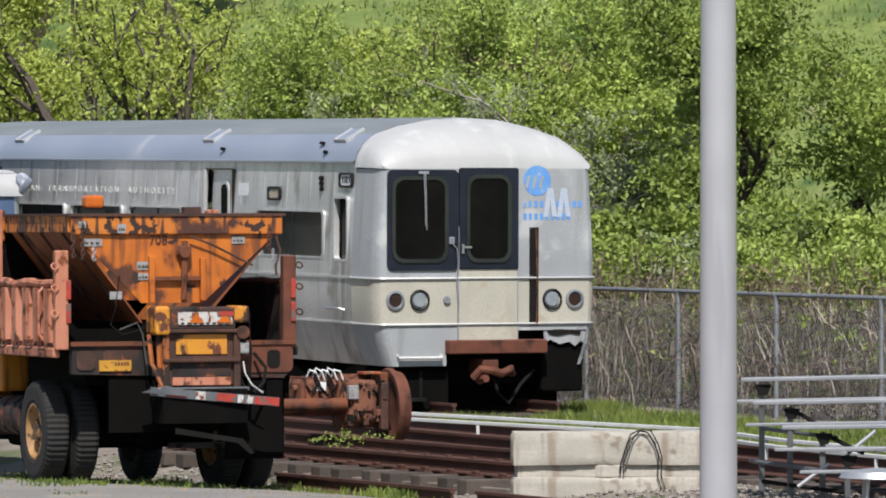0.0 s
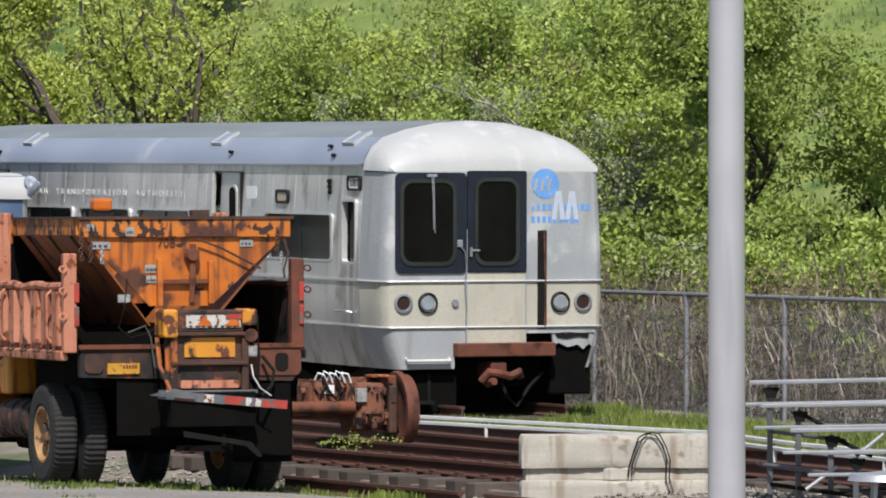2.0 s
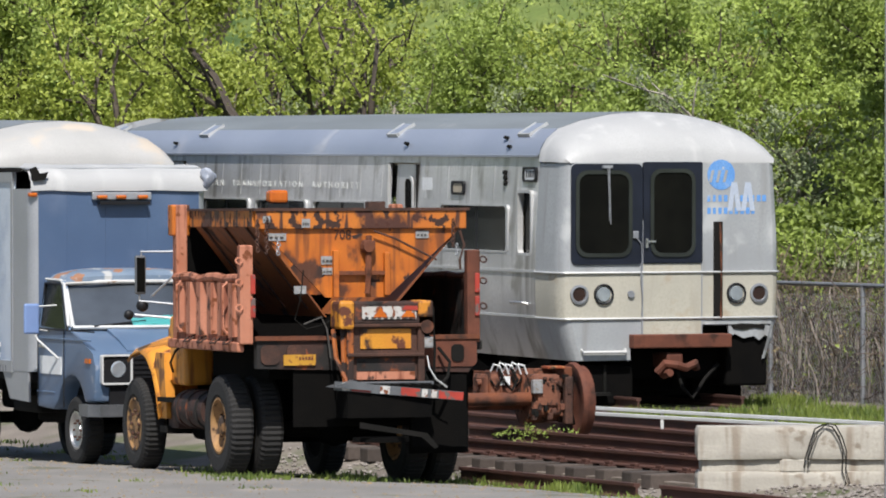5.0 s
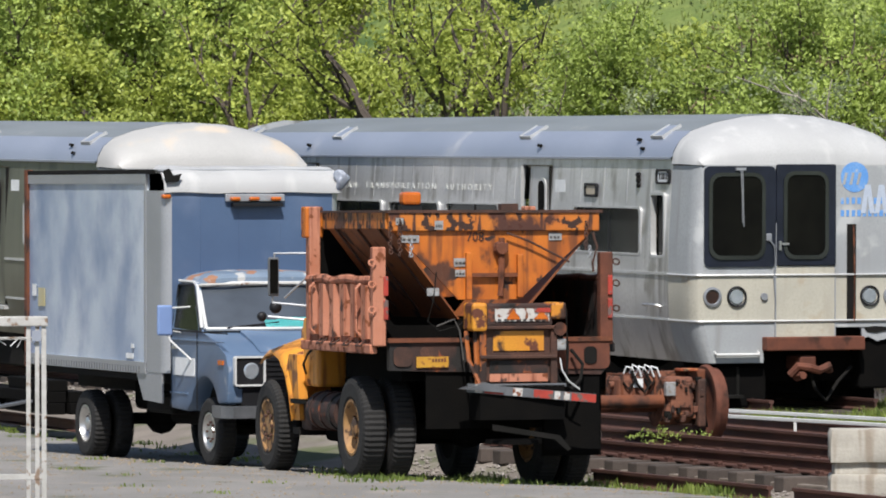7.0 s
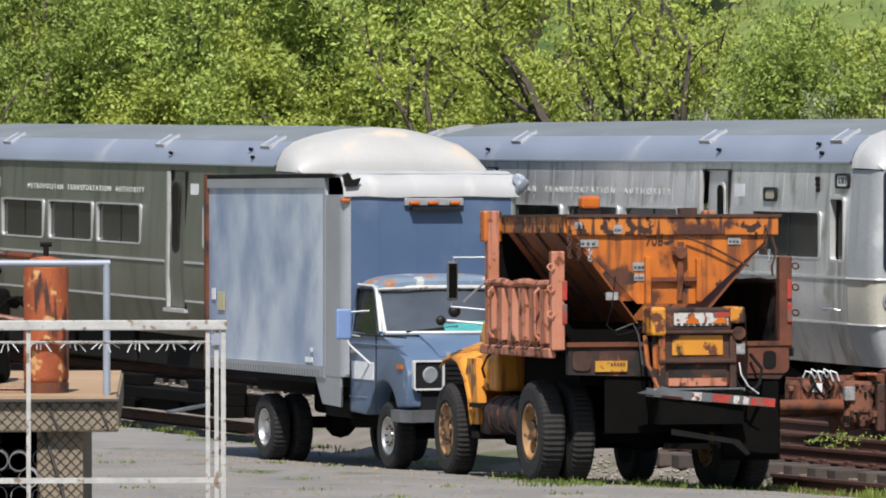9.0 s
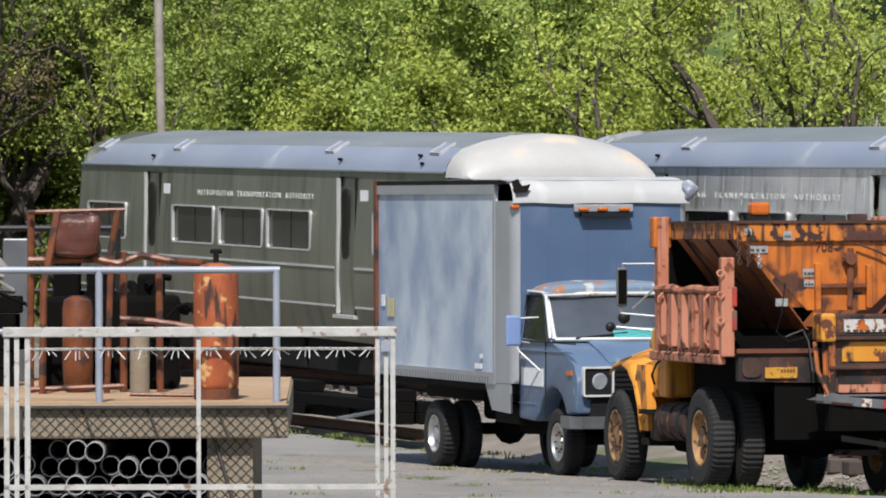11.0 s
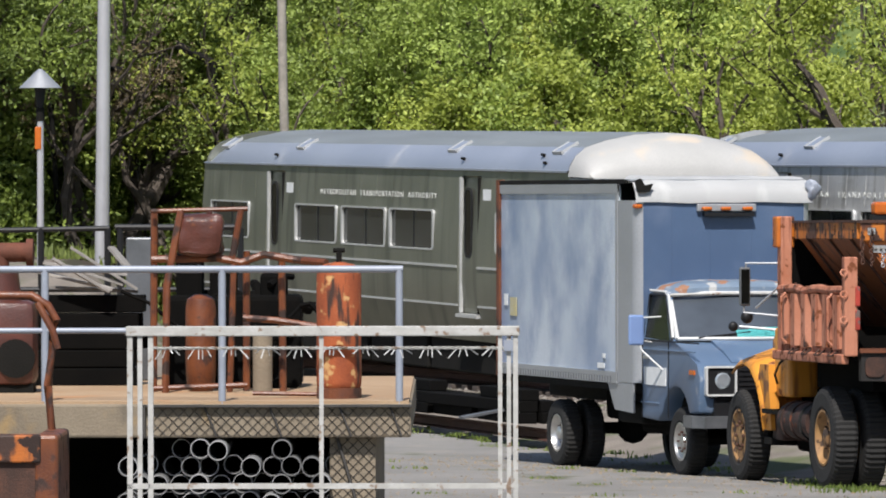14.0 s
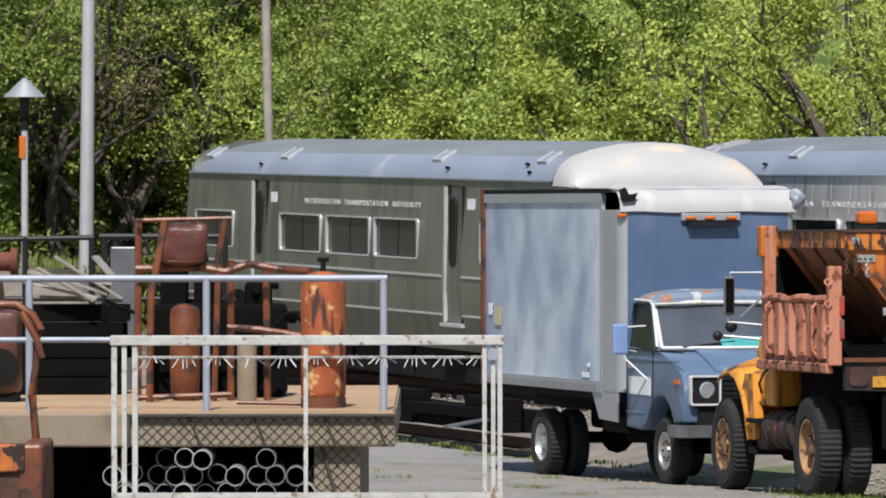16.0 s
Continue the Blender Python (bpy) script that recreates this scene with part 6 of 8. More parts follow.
# wheels
for x, f in ((-1.14, -1), (-0.82, 1), (0.76, -1), (1.08, 1)):
    wheel(dt, (x, 1.2, 0.51), 0.53, 0.26, "rimgold", lugs=112, face=f, rim_r=0.29, dish=0.1, long=DT_LONG)
for x, f in ((-1.13, -1), (0.91, 1)):
    wheel(dt, (x, 5.4, 0.52), 0.5, 0.26, "rimgold" if f < 0 else "under", lugs=112, face=f, rim_r=0.29, dish=0.02, long=DT_LONG)
# cab, fenders, tank, mirror
bm = bmesh.new()
box(bm, -0.82, 0.82, 3.5, 4.7, 0.95, 2.5, bevel=0.06)
part("cab", bm, "yellow", dt)
part("cab_step_panel", box(bmesh.new(), -1.12, -0.8, 3.42, 4.15, 0.86, 1.6, bevel=0.04), "yellow", dt)
part("door_post", box(bmesh.new(), -1.13, -0.85, 3.4, 3.62, 1.5, 1.64), "yellow", dt)
bm = bmesh.new()
box(bm, -0.7, 0.7, 4.7, 6.2, 0.9, 1.5, bevel=0.08)
part("hood", bm, "yellow", dt)
for s in (-1, 1):
    bm = bmesh.new()
    rows = []
    prof = [(4.2, 0.55), (4.35, 0.85), (4.55, 1.05), (4.85, 1.2), (5.2, 1.26), (5.6, 1.22), (5.8, 1.14)]
    for x, drop in ((-1.24, 0.06), (-1.18, 0.0), (-0.9, 0.02), (-0.6, 0.16)):
        rows.append([bm.verts.new((-s * x, y, z - drop + (0.16 if x > -0.7 else 0) + (0.12 if x > -1.0 else 0))) for y, z in prof])
    for a, b in zip(rows, rows[1:]):
        for k in range(len(prof) - 1):
            bm.faces.new((a[k], a[k + 1], b[k + 1], b[k]))
    ob = part("fender", bm, "yellow", dt, smooth=True)
    sm = ob.modifiers.new("thickness", "SOLIDIFY")
    sm.thickness = 0.02
    bm = bmesh.new()
    prism(bm, [(4.2, 0.5), (4.28, 0.5), (4.42, 0.85), (4.6, 1.04), (4.5, 1.2), (4.1, 1.2), (3.95, 0.5)], 0, s * 1.1, s * 1.2)
    part("fender_back", bm, "yellow", dt)
bm = bmesh.new()
rod(bm, (-1.02, 2.2, 0.62), (-1.02, 3.6, 0.62), 0.2, None, 16)
for y in (2.45, 2.9, 3.35):
    rod(bm, (-1.02, y, 0.62), (-1.02, y + 0.05, 0.62), 0.215, None, 16)
box(bm, -1.15, -0.85, 3.6, 4.1, 0.4, 0.7, bevel=0.02)
part("fuel_tank", bm, "frame", dt, "grimy fuel tank", smooth=True)
bm = bmesh.new()
box(bm, -1.25, -0.9, 3.7, 4.2, 0.68, 0.73)
part("step", bm, "under", dt)
bm = bmesh.new()
box(bm, -1.2, -0.95, 4.0, 4.3, 0.35, 0.42)
part("step", bm, "under", dt)
bm = bmesh.new()
tube(bm, [(-0.84, 4.4, 2.28), (-1.3, 4.75, 2.28), (-1.32, 4.78, 1.75), (-0.84, 4.4, 1.7)], 0.014, 6)
tube(bm, [(-0.84, 4.3, 2.2), (-1.2, 4.7, 1.8)], 0.012, 6)
tube(bm, [(-0.84, 4.5, 1.55), (-1.35, 4.85, 1.6)], 0.014, 6)
ma = part("mirror_arm", bm, "alu", dt)
part("mirror", box(bmesh.new(), -1.37, -1.25, 4.74, 4.8, 1.82, 2.24, bevel=0.02), "bumper", ma)
part("mirror_glass", box(bmesh.new(), -1.355, -1.265, 4.732, 4.74, 1.85, 2.215), "glass", ma)
bm = bmesh.new()
bmesh.ops.create_icosphere(bm, subdivisions=2, radius=0.07, matrix=Matrix.Translation((-1.28, 4.8, 1.7)))
bmesh.ops.create_icosphere(bm, subdivisions=2, radius=0.055, matrix=Matrix.Translation((-1.42, 4.86, 1.6)))
part("spot_mirror", bm, "black", ma, smooth=True)
bm = bmesh.new()
tube(bm, [(-1.12, 3.5, 1.3), (-1.18, 3.62, 1.22), (-1.18, 3.85, 1.1), (-1.13, 3.95, 1.0)], 0.014, 6)
part("grab_rail", bm, "black", dt)
# ---- loose wheelset on the ground ----
WSF = frame_at(-0.64, 67.9, 0.02, 22.0)
ws_thing = thing("wheelset", WSF, "rusty railway wheelset with axle gearbox standing by the tracks", "wheelset")
for x, s in ((0.0, 1), (-1.6, -1)):
    bm = bmesh.new()
    lathe(bm, [(0.1, s * -0.02), (0.3, s * 0.0), (0.35, s * -0.03), (0.44, s * -0.03), (0.455, s * 0.0), (0.455, s * 0.03), (0.42, s * 0.045), (0.41, s * 0.13), (0.34, s * 0.13), (0.32, s * 0.09), (0.16, s * 0.08), (0.13, s * 0.12), (0.001, s * 0.12)], 36, Matrix.Translation((x, 0, 0.45)))
    part("wheel", bm, "redrust", ws_thing, smooth=True)
bm = bmesh.new()
rod(bm, (-1.7, 0, 0.45), (0.1, 0, 0.45), 0.085, None, 16)
part("axle", bm, "redrust", ws_thing, smooth=True)
bm = bmesh.new()
rod(bm, (-0.62, 0, 0.45), (-0.22, 0, 0.45), 0.26, 0.22, 14)
box(bm, -0.6, -0.25, -0.3, 0.1, 0.3, 0.78, bevel=0.05)
rod(bm, (-0.16, 0, 0.45), (-0.1, 0, 0.45), 0.24, None, 20)
for k in range(8):
    a = k * math.tau / 8
    rod(bm, (-0.24, 0.2 * math.cos(a), 0.45 + 0.2 * math.sin(a)), (-0.18, 0.2 * math.cos(a), 0.45 + 0.2 * math.sin(a)), 0.025, None, 6)
part("gearbox", bm, "motor", ws_thing, "rusty gearbox")
bm = bmesh.new()
box(bm, -1.15, -0.62, -0.22, 0.25, 0.5, 0.8, bevel=0.06)
rod(bm, (-1.2, -0.05, 0.68), (-0.2, -0.05, 0.8), 0.04)
box(bm, -0.95, -0.2, -0.1, 0.0, 0.78, 0.84)
part("motor_case", bm, "motor", ws_thing, "rusty motor case")
for x in (-1.12, -0.98, -0.72):
    part("case_rib", box(bmesh.new(), x, x + 0.03, -0.235, 0.26, 0.47, 0.815, bevel=0.006), "rust", ws_thing)
part("inspection_cover", box(bmesh.new(), -0.55, -0.3, -0.325, -0.3, 0.42, 0.7, bevel=0.01), "motor", ws_thing)
for x in (-0.53, -0.43, -0.32):
    for z in (0.44, 0.68):
        part("bolt", rod(bmesh.new(), (x, -0.345, z), (x, -0.32, z), 0.014, None, 6), "darkrust", ws_thing)
part("bracket", box(bmesh.new(), -0.62, -0.5, -0.36, -0.28, 0.56, 0.72, bevel=0.01), "label", ws_thing)
part("torque_arm", box(bmesh.new(), -0.3, -0.08, -0.22, -0.12, 0.62, 0.86, bevel=0.02), "rust", ws_thing)
part("brake_hanger", box(bmesh.new(), -0.22, -0.12, -0.34, -0.24, 0.2, 0.75, bevel=0.02), "darkrust", ws_thing)
bm = bmesh.new()
tube(bm, [(-1.0, -0.25, 0.85), (-0.95, -0.3, 0.7), (-0.85, -0.28, 0.6), (-0.78, -0.28, 0.72), (-0.85, -0.25, 0.86)], 0.02, 6)
tube(bm, [(-0.08, -0.2, 0.75), (-0.12, -0.28, 0.5), (-0.1, -0.25, 0.3), (-0.06, -0.2, 0.2)], 0.018, 6)
part("cable", bm, "under", ws_thing)
for k in range(5):
    x = -1.08 + 0.075 * k
    part("terminal", tube(bmesh.new(), [(x, -0.2, 0.82), (x + 0.02, -0.24, 0.9 + 0.02 * (k % 2)), (x + 0.09, -0.25, 0.88), (x + 0.13, -0.24, 0.78)], 0.011, 5), "sign", ws_thing, "white cable end")
part("data_plate", box(bmesh.new(), -0.98, -0.86, -0.245, -0.235, 0.66, 0.76), "sign", ws_thing, "white data plate")
for pts in ([(-1.1, -0.24, 0.72), (-1.04, -0.25, 0.64), (-0.95, -0.25, 0.74)], [(-0.84, -0.24, 0.76), (-0.78, -0.25, 0.64), (-0.72, -0.25, 0.74)]):
    part("cable", tube(bmesh.new(), pts, 0.014, 5), "under", ws_thing)
part("axle_tube", rod(bmesh.new(), (-1.55, -0.24, 0.5), (-0.62, -0.24, 0.5), 0.075, None, 16), "rust", ws_thing, smooth=True)
part("top_plate", box(bmesh.new(), -0.42, -0.2, -0.3, -0.08, 0.84, 0.87, bevel=0.006), "orangerust", ws_thing)
rng = random.Random(52)
for k in range(22):
    x, z, w, h = rng.uniform(-0.6, -0.16), rng.uniform(0.28, 0.8), rng.uniform(0.012, 0.035), rng.uniform(0.01, 0.04)
    part("fitting", box(bmesh.new(), x - w, x + w, -0.36 + rng.uniform(0, 0.05), -0.28, z - h, z + h, bevel=0.006), rng.choice(("darkrust", "darkrust", "under", "motor", "under")), ws_thing)
for k in range(10):
    a = k * math.tau / 10
    part("bolt", rod(bmesh.new(), (0.03, 0.27 * math.cos(a), 0.45 + 0.27 * math.sin(a)), (0.1, 0.27 * math.cos(a), 0.45 + 0.27 * math.sin(a)), 0.022, None, 6), "darkrust", ws_thing)

# ---- concrete blocks with a wire loop ----
def block(name, m, w, d, h, label, seed):
    bm = bmesh.new()
    bmesh.ops.create_cube(bm, size=1, matrix=Matrix.Translation((w / 2, d / 2, h / 2)) @ Matrix.Diagonal((w, d, h, 1)))
    bmesh.ops.subdivide_edges(bm, edges=bm.edges[:], cuts=6, use_grid_fill=True)
    bmesh.ops.subdivide_edges(bm, edges=[e for e in bm.edges if abs(e.verts[0].co.x - e.verts[1].co.x) > 0.1], cuts=2, use_grid_fill=True)
    for v in bm.verts:
        e = min(abs(v.co.z), abs(v.co.z - h)) < 0.01, min(abs(v.co.y), abs(v.co.y - d)) < 0.01, min(abs(v.co.x), abs(v.co.x - w)) < 0.01
        n = noise.noise(v.co * 5 + Vector((seed, 0, 0)))
        if sum(e) >= 2:
            v.co += (Vector((w / 2, d / 2, h / 2)) - v.co).normalized() * (0.02 + 0.035 * max(0, n))
        else:
            v.co += Vector((0, 1, 0.5)) * 0.012 * n
    o = solo(name, bm, "blockcon", label, "concrete block", "stacked concrete blocks", smooth=True)
    o.matrix_world = m
    return o


BK = frame_at(0.68, 59.0, 0.0, 1.0)
block("concrete_block", BK @ pose(0, 0, -0.16), 1.98, 0.55, 0.25, "weathered concrete block with a crumbling face at the bottom", 1)
block("concrete_block", BK @ pose(0.0, 0.02, 0.205), 1.98, 0.5, 0.335, "weathered concrete beam with chipped edges on another block", 4)
block("concrete_pad", BK @ pose(0.04, 0.07, 0.075), 1.9, 0.4, 0.145, "rough recessed concrete pad between the stacked blocks", 9)
block("concrete_pad", BK @ pose(0.84, 0.03, 0.075), 0.3, 0.1, 0.145, "short rough concrete pad at the front of the stack", 12)
bm = bmesh.new()
loop = [(1.08, -0.02, 0.13), (1.09, -0.03, 0.22), (1.14, -0.03, 0.38), (1.19, -0.02, 0.52), (1.27, 0.0, 0.56), (1.36, -0.02, 0.54), (1.43, -0.03, 0.44), (1.47, -0.03, 0.3), (1.46, -0.03, 0.1), (1.5, -0.03, -0.03), (1.44, -0.03, -0.1)]
tube(bm, loop, 0.008, 5)
tube(bm, [(x + 0.035, y - 0.005, z + 0.02 * math.sin(i * 1.7)) for i, (x, y, z) in enumerate(loop)], 0.007, 5)
o = solo("wire_loop", bm, "under", "black cable looped over the concrete beam", "cable")
o.matrix_world = BK

# ---- tall light pole near the camera ----
bm = bmesh.new()
rod(bm, (0, 0, -0.1), (0, 0, 9.0), 0.106, 0.085, 32)
lp = thing("light_pole", Matrix.Translation((1.49, 31.96, 0.0)), "smooth round aluminium light pole", "light pole", "light poles")
part("shaft", bm, "pole", lp, smooth=True)
bm = bmesh.new()
rod(bm, (0, 0, 0), (0, 0, 0.06), 0.2, None, 24)
part("base", bm, "pole", lp)

# ---- bleachers ----
bl = thing("bleachers", frame_at(2.92, 58.0, 0, 0), "small aluminium bleachers with plank seats", "bleachers")
seat_rows = [(0.02, 0.0, 1.10, -0.016), (0.12, -0.35, 0.885, -0.014), (0.38, -0.75, 0.66, -0.012), (0.6, -1.1, 0.46, -0.012)]
for x, y, z, sl in seat_rows:
    tilt = Matrix.Translation((x, y, z)) @ pose(0, 0, 0, 0, -math.degrees(sl) * -1.6, -10)
    part("seat_plank", box(bmesh.new(), 0, 4.2, -0.13, 0.13, -0.02, 0.02, tilt, bevel=0.008), "seatalu", bl)
    part("foot_plank", box(bmesh.new(), -0.05, 4.2, -0.34, -0.16, -0.22, -0.19, tilt, bevel=0.006), "seatalu", bl)
for x in (0.0, 1.85, 3.7):
    dy = -0.17 * x
    for k, (px, py, top) in enumerate(((0.21, 0.0, 1.08), (0.47, -0.35, 0.86), (0.76, -0.75, 0.63), (0.98, -1.1, 0.43))):
        # posts and most braces are dark grey for the shade under the seats
        part("post", box(bmesh.new(), px + x - 0.028, px + x + 0.028, py + dy - 0.03, py + dy + 0.03, -0.15, top - 0.02 - 0.02 * x, bevel=0.006), "bumper", bl)
        bm = bmesh.new()
        prism(bm, [(px + x - 0.07, top - 0.03), (px + x + 0.09, top - 0.03), (px + x + 0.05, top - 0.13), (px + x - 0.03, top - 0.13)], 1, py + dy - 0.12, py + dy + 0.04)
        part("bracket", bm, "under", bl, "black seat bracket")
    for a, b, r, mt in (((0.47, -0.35, 0.83), (0.76, -0.6, 0.66), 0.022, "under"), ((0.76, -0.75, 0.6), (1.14, -1.0, 0.42), 0.022, "under"), ((0.21, 0.0, 0.62), (0.9, -0.8, 0.56), 0.02, "bumper"), ((0.1, 0.0, 0.3), (0.98, -1.1, 0.22), 0.022, "bumper"), ((0.5, -1.1, 0.1), (0.8, -1.1, 0.32), 0.02, "alu"), ((0.98, -1.1, 0.42), (1.25, -1.1, 0.64), 0.018, "alu"), ((0.21, 0.0, 0.1), (0.98, -1.1, 0.04), 0.022, "under")):
        part("brace", rod(bmesh.new(), (a[0] + x, a[1] + dy, a[2]), (b[0] + x, b[1] + dy, b[2]), r, None, 8), mt, bl)
bm = bmesh.new()
rod(bm, (0, 0, 0.28), (0, 0, 0.34), 0.36, 0.33, 20)
rod(bm, (0, 0, 0.34), (0, 0, 0.37), 0.3, 0.05, 20)
for k in range(3):
    a = k * math.tau / 3
    rod(bm, (0.25 * math.cos(a), 0.25 * math.sin(a), -0.06), (0.2 * math.cos(a), 0.2 * math.sin(a), 0.3), 0.02, None, 6)
o = solo("round_table", bm, "alu", "low round white table beside the bleachers", "table", smooth=True)
o.matrix_world = Matrix.Translation((4.05, 55.0, 0))

# ---- chain-link fence on the right ----
fn = thing("chain_link_fence", frame_at(2.2, 81.6, -0.1, 24.0), "grey chain-link fence overgrown with dry vines", "fence")
FH = 1.68
for k in range(16):
    y = 8 - 2.95 * k
    bm = bmesh.new()
    rod(bm, (0.75, y, -0.1), (0.75, y, FH), 0.036, None, 8)
    part("post", bm, "galv", fn)
bm = bmesh.new()
rod(bm, (0.75, 8, FH), (0.75, -37, FH), 0.03, None, 8)
part("top_rail", bm, "galv", fn)
verts, faces = [], []


def wire(p, q, w):
    """A thin three-sided wire."""
    p, q = Vector(p), Vector(q)
    d = (q - p).normalized()
    a = d.orthogonal().normalized() * w
    b = d.cross(a)
    i = len(verts)
    for r in (p, q):
        verts.extend([tuple(r + a), tuple(r - 0.5 * a + 0.87 * b), tuple(r - 0.5 * a - 0.87 * b)])
    faces.extend([(i, i + 1, i + 4, i + 3), (i + 1, i + 2, i + 5, i + 4), (i + 2, i, i + 3, i + 5)])


y = 10.0
while y > -20:
    for s in (1, -1):
        wire((0.76, y, 0.0), (0.76, y - s * FH * 0.95, FH), 0.0017)
    y -= 0.085
me = bpy.data.meshes.new("mesh_wire")
me.from_pydata(verts, [], faces)
me.materials.append(M["galv"])
o = new("mesh_wire", me)
o.parent = fn

# dry vines and undergrowth behind it
rng = random.Random(21)
verts, faces = [], []
for k in range(5600):
    y = rng.uniform(-17, 9)
    p = Vector((0.85 + abs(rng.gauss(0, 0.5)), y, rng.uniform(-0.1, 1.4)))
    thick = 0.011 if k % 9 == 0 else 0.006
    d = Vector((rng.gauss(0, 0.2), rng.gauss(0, 0.22), rng.gauss(0.3, 0.8))).normalized()
    for _ in range(rng.randint(2, 5)):
        q = p + d * rng.uniform(0.12, 0.4)
        wire(p, q, rng.uniform(0.002, thick))
        d = (d + Vector((rng.gauss(0, 0.25), rng.gauss(0, 0.27), rng.gauss(-0.05, 0.4)))).normalized()
        p = q
        if p.z > 2.3:
            break
me = bpy.data.meshes.new("dry_vines")
me.from_pydata(verts, [], faces)
me.materials.append(M["vine"])
o = tagged(new("dry_vines", me), "tangle of dry brown vines behind the fence", "vines", kind="stuff")
o.matrix_world = frame_at(2.2, 81.6, -0.1, 24.0)

# sun-bleached stems that climb over the fence
verts, faces = [], []
for _ in range(330):
    p = Vector((0.79 + abs(rng.gauss(0, 0.12)), rng.uniform(-17, 9), rng.uniform(-0.05, 0.9)))
    d = Vector((0, rng.gauss(0, 0.25), 1)).normalized()
    r = rng.uniform(0.004, 0.011)
    for _ in range(rng.randint(3, 8)):
        q = p + d * rng.uniform(0.1, 0.24)
        wire(p, q, r)
        d = (d + Vector((rng.gauss(0, 0.06), rng.gauss(0, 0.36), rng.gauss(0.05, 0.2)))).normalized()
        p = q
        if p.z > 1.85:
            break
me = bpy.data.meshes.new("pale_stems")
me.from_pydata(verts, [], faces)
me.materials.append(M["palevine"])
o = tagged(new("pale_stems", me), "sun-bleached vine stems climbing the chain-link fence", "vines", kind="stuff")
o.matrix_world = frame_at(2.2, 81.6, -0.1, 24.0)

# ---- loading dock ----
DK = frame_at(-6.8, 48.51, 0.0, 7.6)
dk = thing("loading_dock", DK, "low concrete loading dock with a rust-stained sandy top", "dock")
part("slab", box(bmesh.new(), -12, 0, 0, 7.0, 0.97, 1.25, bevel=0.02), "concrete", dk)
part("deck", box(bmesh.new(), -11.98, -0.02, 0.03, 6.98, 1.25, 1.272), "deck", dk, "sandy rust-stained deck")
part("support_wall", box(bmesh.new(), -0.68, -0.3, 0.12, 6.9, -0.1, 0.97), "concrete", dk)
part("support_wall", box(bmesh.new(), -8.0, -7.7, 0.12, 6.9, -0.1, 0.97), "concrete", dk)
# near-black wall closes the space under the deck
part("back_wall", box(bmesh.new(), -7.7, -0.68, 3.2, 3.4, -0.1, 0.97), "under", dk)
rl = thing("railing", DK, "pale blue-grey pipe railing along the dock's edge", "railing")
for k in range(7):
    x = -0.1 - 1.475 * k
    bm = bmesh.new()
    rod(bm, (x, 0.06, 1.25), (x, 0.06, 2.37), 0.031, None, 12)
    part("post", bm, "paleblue", rl, smooth=True)
for z in (2.37, 1.86):
    bm = bmesh.new()
    rod(bm, (-9.5, 0.06, z), (-0.07 if z > 2 else -0.1, 0.06, z), 0.03 if z > 2 else 0.024, None, 12)
    part("rail", bm, "paleblue", rl, smooth=True)
# chain-link shadow on the dock's face, laid on as thin dark wires
cl = thing("mesh_panel", DK, "chain-link shadow on the dock's face, drawn as dark wires", "fence panel")
verts, faces = [], []


def mesh_field(x0, x1, z0, z1, y, step=0.088):
    """Crossing wires that fill a rectangle."""
    k = x0 - (z1 - z0)
    while k < x1 + (z1 - z0):
        for s in (1, -1):
            lo, hi = 0.0, 1.0
            a, b = (k, k + (z1 - z0)) if s > 0 else (k + (z1 - z0), k)
            t = sorted(((x0 - a) / (b - a), (x1 - a) / (b - a)))
            lo, hi = max(lo, t[0]), min(hi, t[1])
            if hi > lo:
                wire((a + (b - a) * lo, y, z0 + (z1 - z0) * lo), (a + (b - a) * hi, y, z0 + (z1 - z0) * hi), 0.003)
        k += step


mesh_field(-2.2, -0.01, 0.97, 1.235, -0.008)
mesh_field(-0.68, -0.3, 0.3, 0.97, 0.112)
# these wires are the shadow's lines on the concrete
me = bpy.data.meshes.new("mesh_wire")
me.from_pydata(verts, [], faces)
me.materials.append(M["darkwire"])
o = new("mesh_wire", me)
o.parent = cl
part("edge_bar", box(bmesh.new(), -2.24, 0.0, -0.06, -0.002, 1.225, 1.245), "darkwire", cl)
part("edge_bar", box(bmesh.new(), -2.24, -2.21, -0.06, -0.002, 0.97, 1.245), "darkwire", cl)
# slanting post shadows, drawn as dark bars
for x in (-1.62, -1.08, -0.5, -0.08):
    part("slanting_bar", rod(bmesh.new(), (x - 0.1, -0.014, 1.23), (x, -0.014, 0.98), 0.009, None, 6), "darkwire", cl)
part("slanting_bar", rod(bmesh.new(), (-0.62, 0.1, 0.97), (-0.42, 0.1, 0.3), 0.014, None, 6), "darkwire", cl)
# stacked pipes under the dock
rng = random.Random(3)
pipe_bm = bmesh.new()
lathe(pipe_bm, [(0.083, 0), (0.083, 2.4), (0.075, 2.4), (0.075, 0), (0.083, 0)], 20, pose(0, 0, 0, 0, 0, 90))
pipe_ob = obj("pipe", pipe_bm, "pvc", smooth=True)
pipe_data = pipe_ob.data
bpy.data.objects.remove(pipe_ob)
